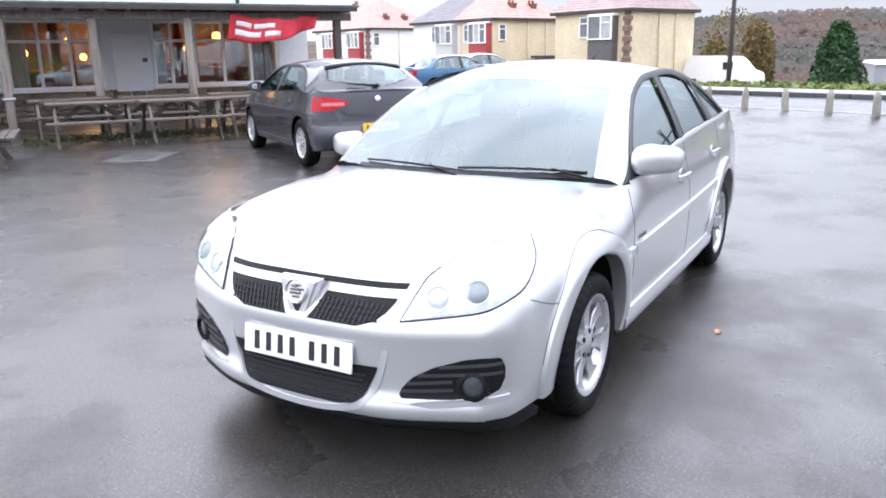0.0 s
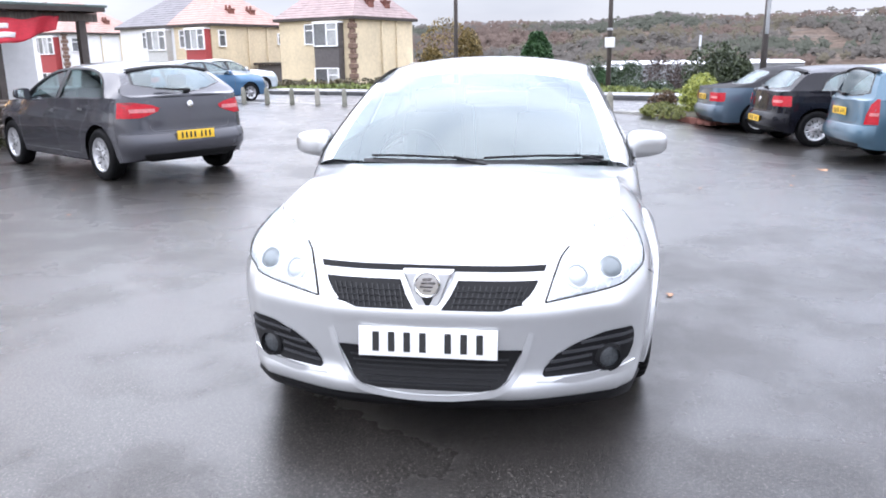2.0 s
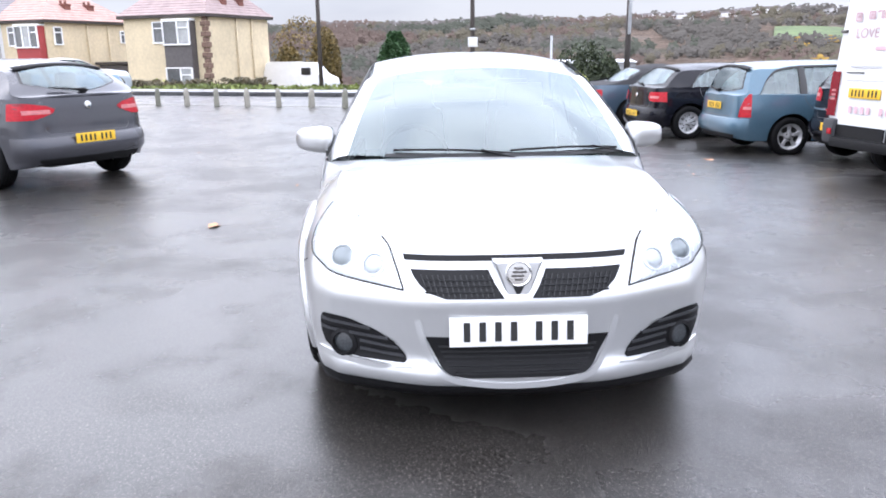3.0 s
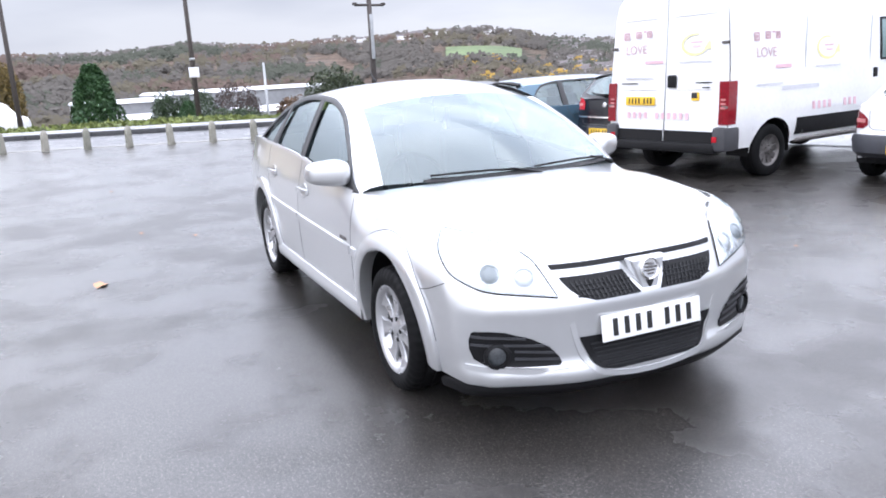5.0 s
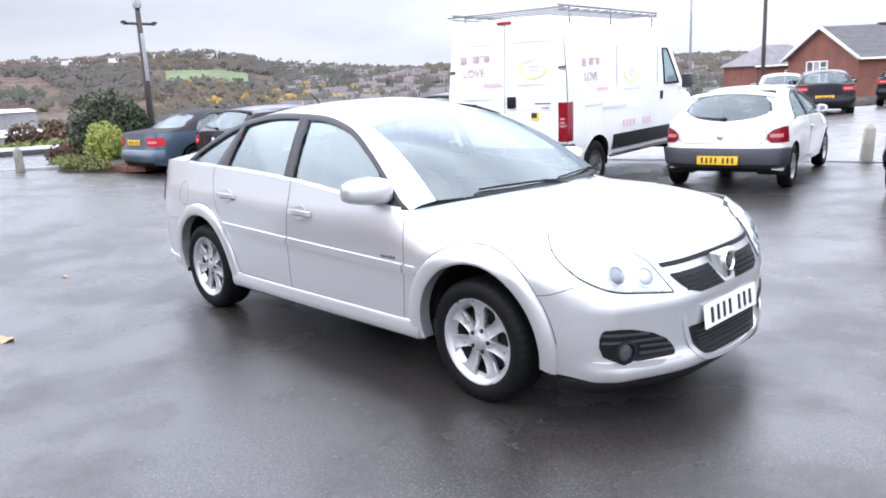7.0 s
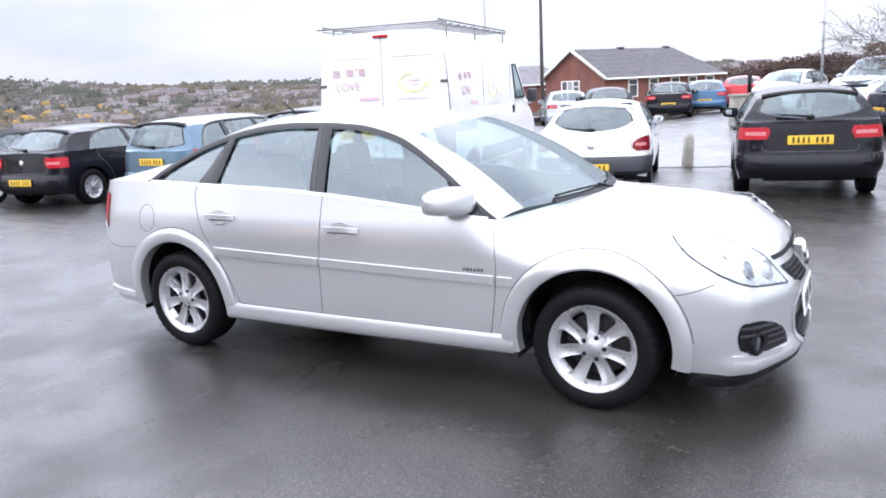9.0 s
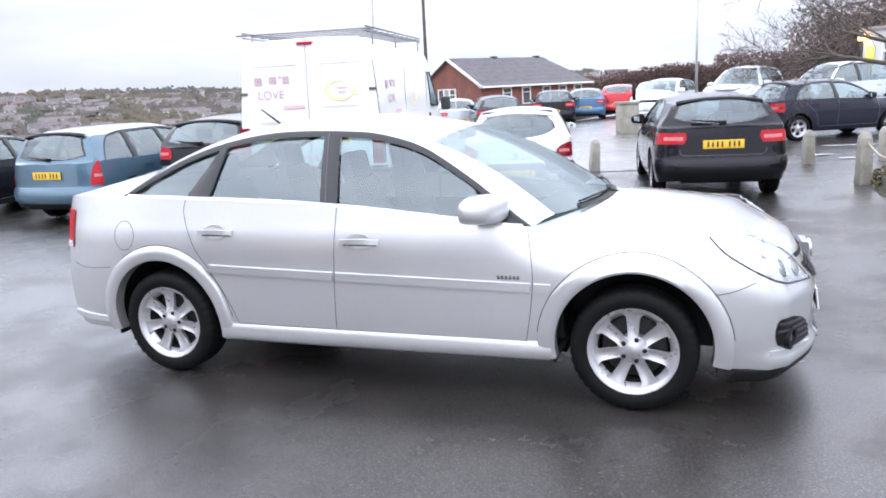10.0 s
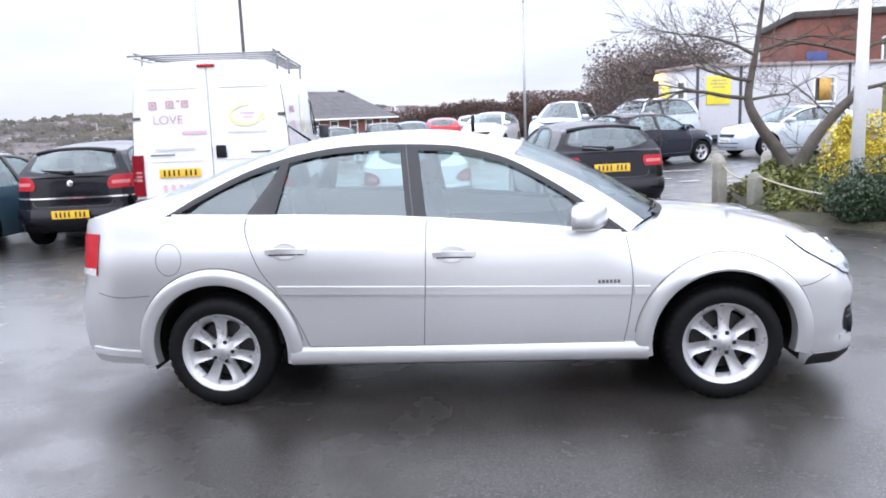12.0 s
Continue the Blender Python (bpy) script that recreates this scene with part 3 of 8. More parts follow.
def side_ribbon(sh, pts, half, height, side, off=0.0):
    p = [sh.on_side(x, z, off, side) for x, z in pts]
    n = [sh.on_side(x, z, off + 0.02, side) - q for (x, z), q in zip(pts, p)]
    return ribbon(p, n, half, height)


def front_ribbon(sh, pts, half, height, off=0.0, rear=False):
    f = sh.on_rear if rear else sh.on_front
    p = [f(y, z, off) for y, z in pts]
    n = [f(y, z, off + 0.02) - q for (y, z), q in zip(pts, p)]
    return ribbon(p, n, half, height)


def lerp_line(pts, n):
    return [curve_at(pts, k / n) for k in range(n + 1)]


def patch(sh, rows, off, rear=False, mirror=1, n=10, thick=0.0):
    """A sheet on the front or rear wall: rows of (z, y from, y to)."""
    f = sh.on_rear if rear else sh.on_front
    return fill([[f(mirror * y, z, off) for y in steps(a, b, n)] for z, a, b in rows], thick)


SPOKES = 7


def wheel_bms(r, rim, width, spokes=SPOKES, style="alloy"):
    """Tyre, rim and barrel about the y axis; the outer face looks to +y."""
    h = width / 2
    tyre = lathe_bm([(rim - 0.012, h - 0.02), (rim + 0.006, h - 0.004), (rim + 0.03, h + 0.004), (r - 0.045, h + 0.006), (r - 0.015, h - 0.006), (r - 0.004, h - 0.022),
                     (r, h - 0.05), (r - 0.004, h - 0.056), (r - 0.004, h - 0.064), (r, h - 0.07), (r, 0.01), (r - 0.005, 0.006), (r - 0.005, -0.006), (r, -0.01),
                     (r, -h + 0.07), (r - 0.004, -h + 0.06), (r, -h + 0.05), (r - 0.015, -h + 0.006), (r - 0.05, -h), (rim, -h + 0.02)], 160 if style == "hero" else 64)
    if style == "hero":
        # tread blocks on the shoulders
        for v in tyre.verts:
            q = math.hypot(v.co.x, v.co.z)
            if q > r - 0.018 and abs(v.co.y) > h - 0.052 and int(round(math.atan2(v.co.z, v.co.x) / (2 * math.pi) * 160)) % 4 == 0:
                v.co.x, v.co.z, v.co.y = v.co.x * (q - 0.005) / q, v.co.z * (q - 0.005) / q, v.co.y * 0.97
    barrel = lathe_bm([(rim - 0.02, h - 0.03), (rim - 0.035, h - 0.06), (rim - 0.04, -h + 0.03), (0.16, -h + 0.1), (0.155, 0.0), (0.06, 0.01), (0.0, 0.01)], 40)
    bm = bmesh.new()
    add_lathe(bm, [(rim - 0.04, h - 0.055), (rim - (0.02 if style == "hero" else 0.018), h - 0.022), (rim - 0.004, h - 0.006), (rim + 0.004, h - 0.004), (rim + 0.006, h - 0.012), (rim, h - 0.03)], 64)
    add_lathe(bm, [(0.0, h - 0.018), (0.028, h - 0.019), (0.034, h - 0.024), (0.062, h - 0.03), (0.074, h - 0.034), (0.078, h - 0.05), (0.078, h - 0.08)], 32)
    for k in range(spokes):
        a = 2 * math.pi * (k + 0.25) / spokes if style != "hero" else math.pi / 2 + 2 * math.pi * k / spokes
        q = Matrix.Rotation(-a, 3, "Y")
        rows = []
        for f in steps(0, 1, 10 if style == "hero" else 6):
            d = 0.05 + (rim - 0.066) * f
            if style == "hero":
                w = 0.026 + 0.075 * max(d - 0.06, 0) + 0.05 * smooth01((d - 0.162) / 0.045)
            elif style == "alloy":
                w = 0.021 + 0.013 * f + 0.022 * f ** 6
            elif style == "twin":
                w = 0.02 + 0.018 * f
            else:
                w = 0.034 + 0.012 * f
            y = h - 0.026 - 0.012 * math.sin(math.pi * f) + 0.006 * f
            dip = 0.004 if style != "hero" else 0.004 + 0.006 * smooth01(f / 0.3) * smooth01((1.02 - f) / 0.3)
            flat = 0.72 if style != "hero" else 0.9
            rows.append([q @ Vector((d, y - 0.03, -w * 0.8)), q @ Vector((d, y - 0.006, -w)), q @ Vector((d, y, -w * flat)), q @ Vector((d, y - dip, -w * 0.3)), q @ Vector((d, y - dip, w * 0.3)),
                         q @ Vector((d, y, w * flat)), q @ Vector((d, y - 0.006, w)), q @ Vector((d, y - 0.03, w * 0.8))])
        add_grid(bm, rows)
    bmesh.ops.recalc_face_normals(bm, faces=bm.faces)
    return tyre, bm, barrel


def add_wheels(car, s, rim_mat=ALLOY, style="alloy", spokes=7):
    made = None
    for x in (s["xf"], s["xr"]):
        for side in (1, -1):
            m = Matrix.Translation((x, side * (s["track"] - s["tyre"] / 2), s["r"])) @ Matrix.Rotation(0 if side > 0 else math.pi, 4, "Z")
            if made is None:
                t, rm, br = wheel_bms(s["r"], s["rim"], s["tyre"], spokes, style)
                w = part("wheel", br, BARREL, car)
                made = [w, part("tyre", t, RUBBER, w), part("rim", rm, rim_mat, w)]
                for k in range(5):
                    a, h = 2 * math.pi * (k + 0.5) / 5, s["tyre"] / 2
                    made.append(part("wheel_bolt", tube_bm((0.055 * math.cos(a), h - 0.045, 0.055 * math.sin(a)), (0.055 * math.cos(a), h - 0.0245, 0.055 * math.sin(a)), 0.0125, 0.0115, 8), BLACK, w))
            else:
                w = new("wheel", made[0].data)
                w.parent = car
                for o in made[1:]:
                    c = new(o.name.split(".")[0], o.data)
                    c.parent = w
            w.matrix_basis = m


def plate_bm(width, height):
    return box_bm((0.008, width, height), bevel=0.002)


def plate_bars(width, height):
    """Plain bars where the characters of a number plate stand."""
    step = width * 0.86 / 7.6
    return [box_bm((0.002, step * 0.42, height * 0.66), (0.005, -width * 0.43 + step * (k + 0.5 + (0.6 if k > 3 else 0)), 0)) for k in range(7)]


def add_plate(car, p, ahead, yellow=False, width=0.52, height=0.112):
    m = Matrix.Translation(p) @ Vector(ahead).to_track_quat("X", "Z").to_matrix().to_4x4()
    pl = part("number_plate", plate_bm(width, height), PLATE_Y if yellow else PLATE_W, car)
    pl.matrix_basis = m
    for bar in plate_bars(width, height):
        part("plate_bar", bar, INK, pl, smooth=False)
    return pl


def cabin_inside(car, s, bench=True):
    """Floor, dashboard, seats and steering wheel, seen through the glass."""
    z, x0 = s.get("seat", 0.0), s["seat_x"]
    bm = bmesh.new()
    lo, hi = s["xr"] + 0.3, s["xf"] - 0.35
    add_box(bm, (hi - lo, 1.44, 0.06), ((hi + lo) / 2, 0, 0.36 + z))
    for side in (1, -1):
        add_box(bm, (hi - lo, 0.03, 0.5), ((hi + lo) / 2, side * (s["half"] - 0.12), 0.6 + z))
    add_box(bm, (0.35, 1.4, 0.22), (s["dash"], 0, 0.8 + z), bevel=0.05)
    part("cabin_floor", bm, BLACK, car)
    for sx, ys in ((x0, (0.37, -0.37)), (x0 - 0.88, (0.4, -0.4) if bench else ())):
        for y in ys:
            bm = bmesh.new()
            add_box(bm, (0.5, 0.5, 0.16), (sx, y, 0.5 + z), bevel=0.05)
            add_box(bm, (0.14, 0.48, 0.62), (sx - 0.3, y, 0.83 + z), Matrix.Rotation(radians(-14), 3, "Y"), 0.05, (0.8, 0.8))
            add_box(bm, (0.09, 0.26, 0.17), (sx - 0.39, y, 1.2 + z), Matrix.Rotation(radians(-10), 3, "Y"), 0.04)
            part("seat", bm, CLOTH, car)
    bm = bmesh.new()
    rows = []
    for k in range(24):
        a = 2 * math.pi * k / 24
        rows.append([Vector(((0.19 + 0.015 * math.cos(b)) * math.cos(a), (0.19 + 0.015 * math.cos(b)) * math.sin(a), 0.015 * math.sin(b))) for b in steps(0, 2 * math.pi, 6)])
    add_grid(bm, rows + rows[:1])
    add_box(bm, (0.36, 0.05, 0.02))
    w = part("steering_wheel", bm, BLACK, car)
    w.matrix_basis = Matrix.Translation((s["dash"] - 0.28, -0.37, 0.9 + z)) @ Matrix.Rotation(radians(65), 4, "Y")


def car_shell(car, sh, body_mat, glass_mat=None, screen_mat=None):
    """Body wall, bonnet, roof, pillars and glass; shared by all cars."""
    s = sh.s
    glass_mat, screen_mat = glass_mat or WINDOW, screen_mat or SCREEN
    body = part("body", sh.wall(), body_mat, car, angle=50)
    part("bonnet", sh.bonnet(), body_mat, car, angle=60)
    # upper shell, with the rear window left open
    arc = s.get("arc")
    n, m = (128, 28) if arc else (44, 14)
    ga, gb, gt = s["rear_glass"]
    gt = gt * m // 14
    bm, bg_, bb_ = bmesh.new(), bmesh.new(), bmesh.new()
    front = {}
    for side in (1, -1):
        rows = sh.shell_rows(side, n, m)
        front[side] = rows[0]
        for j in range(n):
            f = (j + 0.5) / n
            for k in range(m):
                g = (k + 0.5 - gt) / (m - gt)
                lo, hi = ga, gb
                if arc and g >= 0:
                    lo = ga + (gb - ga) * arc[2] * max(0, 1 - g / 0.16) ** 2
                    hi = gb - (gb - ga) * arc[0] * (1 - g) ** arc[1]
                q = [rows[j][k], rows[j][k + 1], rows[j + 1][k + 1], rows[j + 1][k]]
                t = bm
                if k >= gt and lo <= f < hi:
                    t = bb_ if arc and (g < arc[3] * 0.5 or f < lo + arc[3] * 0.14 or f > hi - arc[3] * 0.14) else bg_
                t.faces.new([t.verts.new(v) for v in (q if side < 0 else q[::-1])])
    for t in (bm, bg_, bb_):
        bmesh.ops.remove_doubles(t, verts=t.verts, dist=1e-4)
    if arc:
        part("window_border", bb_, GLOSSBLACK, car, angle=60)
    else:
        bb_.free()
    part("roof", bm, body_mat, car, angle=60)
    rw = part("rear_window", bg_, glass_mat, car, angle=60)
    rw.visible_shadow = False
    # windscreen and pillars
    k1 = 2 * m // 14
    cor = s["screen_foot"]
    rows = []
    for f in steps(0, 1, 16):
        row = []
        for side in (1, -1):
            top = front[side][k1:]
            half = []
            for k, tp in enumerate(top):
                g = k / (len(top) - 1)
                foot = Vector((cor[0] + (s["screen_mid"][0] - cor[0]) * (1 - (1 - g) ** 2), side * cor[1] * (1 - g), cor[2] + (s["screen_mid"][1] - cor[2]) * (1 - (1 - g) ** 2)))
                p = foot.lerp(tp, f)
                p += Vector((0.35, 0, 0.9)).normalized() * 0.035 * math.sin(math.pi * f)
                half.append(p)
            row += half if side > 0 else half[::-1][1:]
        rows.append(row)
    ws = part("windscreen", fill(rows), screen_mat, car, angle=0)
    ws.visible_shadow = False
    for side in (1, -1):
        e = [r[0] if side > 0 else r[-1] for r in rows]
        xa, xb = s["edge"][0][1], s["rail"][0][0]
        out = []
        for f in steps(0, 1, 16):
            x = xb + (xa - xb) * f
            p = sh.on_window(x, sh.rail(x), 0, side)
            out.append(p)
        rws = []
        for k, (a, b) in enumerate(zip(out, e)):
            mid = a.lerp(b, 0.5) + Vector((0.4, side * 0.5, 0.6)).normalized() * 0.014
            rws.append([a, a.lerp(mid, 0.5) + Vector((0, side * 0.004, 0)), mid, b])
        rws[-1][-1] = front[side][k1]
        part("pillar", fill(rws, flip=side < 0), body_mat, car, angle=60)
        # fill between the shell's front row and the pillar head
        part("pillar_head", fill([[front[side][k] for k in range(k1 + 1)], [rws[-1][0].lerp(rws[-1][-1], k / k1) for k in range(k1 + 1)]]), body_mat, car)
    # side windows: glass behind dark frames
    for side in (1, -1):
        for g in s["panes"]:
            rows = []
            for v in steps(0, 1, 8):
                row = []
                for h in steps(0, 1, 14):
                    xb_, xt_ = g[0] + (g[2] - g[0]) * h, g[1] + (g[3] - g[1]) * h
                    x = xb_ + (xt_ - xb_) * v
                    b, r = sh.belt(x), max(sh.rail(x), sh.belt(x))
                    row.append(sh.on_window(x, b - 0.015 + (r - b + 0.005) * v, -0.012, side))
                rows.append(row)
            gl = part("side_window", fill(rows, flip=side < 0), glass_mat, car, angle=0)
            gl.visible_shadow = False
        xs = steps(s["rail"][0][0], s["rail"][-1][0], 60)
        fw = s.get("frame", 0.045)
        rows = [[sh.on_window(x, max(sh.rail(x) + 0.004, sh.belt(x)), 0.004, side), sh.on_window(x, max(sh.rail(x) - fw * 0.3, sh.belt(x) - 0.004), 0.009, side),
                 sh.on_window(x, max(sh.rail(x) - fw, sh.belt(x) - 0.01), 0.004, side)] for x in xs]
        part("window_frame", fill(rows, flip=side < 0), s.get("frame_mat", GLOSSBLACK), car)
        rows = [[sh.on_window(x, sh.belt(x) - 0.01, 0.012, side), sh.on_window(x, sh.belt(x) + 0.006, 0.013, side), sh.on_window(x, sh.belt(x) + 0.012, 0.0, side)] for x in xs[1:-1]]
        part("waist_strip", fill(rows, flip=side > 0), s.get("waist_mat", body_mat), car)
        for a, b, wa, wb in s["posts"]:
            rows = []
            for v in steps(0, 1, 8):
                x = a + (b - a) * v
                z = sh.belt(x) - 0.01 + (sh.rail(x) - sh.belt(x)) * v
                rows.append([sh.on_window(x + wa + (wb - wa) * v, z, 0.0, side), sh.on_window(x + (wa + (wb - wa) * v) * 0.8, z, 0.006, side),
                             sh.on_window(x - (wa + (wb - wa) * v) * 0.8, z, 0.006, side), sh.on_window(x - wa - (wb - wa) * v, z, 0.0, side)])
            part("window_post", fill(rows, flip=side < 0), s.get("frame_mat", GLOSSBLACK), car)
    # dark underside and arch liners
    bm = bmesh.new()
    fx, rx = s["plan"][0][0] - 0.12, s["plan"][-1][0] + 0.12
    add_box(bm, (s["xf"] - s["xr"] - 2 * s["arch"], 2 * s["half"] - 0.2, 0.12), ((s["xf"] + s["xr"]) / 2, 0, 0.27))
    if s.get("deep"):
        add_box(bm, (s["xf"] - s["xr"] - 2 * s["arch"], 2 * s["half"] - 0.85, 0.1), ((s["xf"] + s["xr"]) / 2, 0, 0.19))
    add_box(bm, (fx - s["xf"] - s["arch"], 2 * s["half"] - 0.75, 0.1), ((fx + s["xf"] + s["arch"]) / 2, 0, 0.28))
    add_box(bm, (s["xr"] - s["arch"] - rx, 2 * s["half"] - 0.7, 0.1), ((rx + s["xr"] - s["arch"]) / 2, 0, 0.3))
    add_box(bm, (s["xf"] - s["xr"] + 0.5, 0.9, 0.1), ((s["xf"] + s["xr"]) / 2, 0, 0.32))
    part("underbody", bm, BLACK, car)
    for x in (s["xf"], s["xr"]):
        for side in (1, -1):
            bm = bmesh.new()
            arc = [(x + (s["arch"] + 0.004) * math.cos(a), s["r"] + (s["arch"] + 0.004) * math.sin(a)) for a in steps(-0.25, math.pi + 0.25, 24)]
            rows = [[Vector((q[0], side * y, q[1])) for q in arc] for y in (0.42, s["half"] - 0.035)]
            add_grid(bm, rows)
            bm.faces.new([bm.verts.new((q[0], side * 0.42, q[1])) for q in arc])
            part("arch_liner", bm, BLACK, car)
    return body


def door_mirror(car, sh, x, z, material, side, size=1.0):
    """A rounded housing on a short arm."""
    bm = bmesh.new()
    base = sh.on_window(x, z - 0.03, 0, side)
    vs = bmesh.ops.create_uvsphere(bm, u_segments=20, v_segments=12, radius=1)["verts"]
    for v in vs:
        c = v.co
        e = Vector([math.copysign(abs(q) ** 0.62, q) for q in c])
        e.x = max(e.x, -0.35)
        v.co = Vector((e.x * 0.125 * (1 - 0.25 * side * e.y) - 0.045 * (1 + side * e.y), e.y * 0.128, e.z * 0.08 * (1.0 - 0.16 * side * e.y))) * size
    ob = part("door_mirror", bm, material, car)
    ob.matrix_basis = Matrix.Translation(base + Vector((-0.02, side * 0.112 * size, 0.03)))
    arm = part("mirror_arm", box_bm((0.06, 0.1, 0.045), (0, 0, 0), bevel=0.012), material, ob)
    arm.matrix_basis = Matrix.Translation((0.005, -side * 0.1 * size, -0.045))
    bm = box_bm((0.004, 0.16 * size, 0.105 * size), bevel=0.001)
    g = part("mirror_glass", bm, CHROME, ob)
    g.matrix_basis = Matrix.Translation((-0.088 * size, 0, 0)) @ Matrix.Rotation(side * radians(19), 4, "Z")
    return ob


def handle(car, sh, x, z, side, material, length=0.2):
    p = [sh.on_side(x + length * (f - 0.5), z + 0.006 * math.sin(math.pi * f), 0.008 + 0.022 * math.sin(math.pi * f) ** 0.6, side) for f in steps(0, 1, 10)]
    n = [Vector((0, side, 0.1))] * 11
    h = part("door_handle", ribbon(p, n, 0.015, 0.014), material, car)
    bm = bmesh.new()
    rows = []
    for k in range(20):
        a = 2 * math.pi * k / 20
        rows.append([sh.on_side(x + 0.075 * q * math.cos(a), z + 0.036 * q * math.sin(a), 0.0015 if q else -0.004, side) for q in (1, 0.8, 0.0)])
    add_grid(bm, rows + rows[:1])
    part("handle_recess", bm, material, h)
    ring = [(x - 0.01 + 0.07 * math.cos(a), z - 0.004 + 0.042 * math.sin(a)) for a in steps(0, 2 * math.pi, 24)]
    part("handle_lip", side_ribbon(sh, ring, 0.0045, 0.003, side), material, h)
    # dark line below the bar, painting in the shade of the recess
    q = [sh.on_side(x + length * (f - 0.5), z - 0.018, 0.001, side) for f in steps(0.08, 0.92, 8)]
    part("handle_shade", ribbon(q, [Vector((0, side, 0))] * 9, 0.004, 0.002), SEAM, h)

# ---- the silver car ----
HERO = dict(
    plan=[(2.235, 0, 0.724, 0.17), (2.225, 0.26, 0.728, 0.172), (2.19, 0.43, 0.738, 0.18), (2.105, 0.63, 0.772, 0.195), (2.03, 0.75, 0.798, 0.215), (1.86, 0.838, 0.838, 0.235),
          (1.35, 0.888, 0.893, 0.24), (0.86, 0.89, 0.91, 0.24), (-0.25, 0.896, 1.015, 0.24), (-1.35, 0.886, 1.055, 0.24), (-1.75, 0.87, 1.066, 0.24),
          (-2.03, 0.832, 1.06, 0.245), (-2.195, 0.71, 1.045, 0.25), (-2.27, 0.46, 1.035, 0.26), (-2.29, 0, 1.03, 0.26)],
    rows=34,
    front_in=[(0.17, 0.06), (0.2, 0.032), (0.235, 0.008), (0.275, 0.004), (0.3, 0.018), (0.325, 0.03), (0.4, 0.028), (0.5, 0.021), (0.555, 0.016), (0.58, 0.026), (0.674, 0.083), (0.724, 0.112), (0.8, 0.18), (0.9, 0.27)],
    side_in=[(0.2, 0.05), (0.3, 0.028), (0.4, 0.012), (0.6, 0.0), (0.75, 0.004), (0.85, 0.018), (0.93, 0.038), (1.07, 0.072)],
    wing=0.13,
    rear_in=[(0.25, 0.05), (0.32, 0.012), (0.5, 0.0), (0.6, 0.01), (0.75, 0.055), (0.9, 0.07), (1.0, 0.075), (1.07, 0.1)],
    hood=[(2.12, 0.724), (2.11, 0.74), (2.085, 0.765), (2.02, 0.8), (1.92, 0.84), (1.78, 0.878), (1.48, 0.93), (1.16, 0.962)],
    rail=[(0.86, 0.906), (0.653, 1.059), (0.45, 1.19), (0.244, 1.3), (0.04, 1.36), (-0.1, 1.382), (-0.38, 1.396), (-0.636, 1.393), (-0.85, 1.367), (-1.025, 1.328), (-1.181, 1.277), (-1.294, 1.228), (-1.455, 1.149), (-1.62, 1.056)],
    edge=[("rail", 0.25), ("rail", -0.3), ("rail", -0.6), ("rail", -0.9), ("rail", -1.15), ("rail", -1.4), ("rail", -1.6), ("u", 0.745), ("u", 0.8), ("u", 0.875), ("u", 1.0)],
    mid=[(0.35, 1.375), (-0.12, 1.456), (-0.5, 1.462), (-0.85, 1.44), (-1.12, 1.392), (-1.4, 1.305), (-1.62, 1.22), (-1.84, 1.148), (-2.0, 1.1), (-2.1, 1.06), (-2.14, 1.03)],
    rear_glass=(0.37, 0.66, 4), screen_foot=(0.955, 0.715, 0.955), screen_mid=(1.15, 0.962),
    panes=[(0.85, 0.5, -0.2, -0.25), (-0.26, -0.3, -1.03, -1.02), (-1.08, -0.95, -1.6, -1.35)],
    posts=[(-0.245, -0.29, 0.052, 0.05), (-1.1, -0.96, 0.085, 0.02)],
    xf=1.35, xr=-1.35, r=0.309, rim=0.214, tyre=0.215, track=0.872, arch=0.392, half=0.88, seat_x=0.1, dash=0.85, seat=-0.02, frame=0.03, deep=0.07,
)


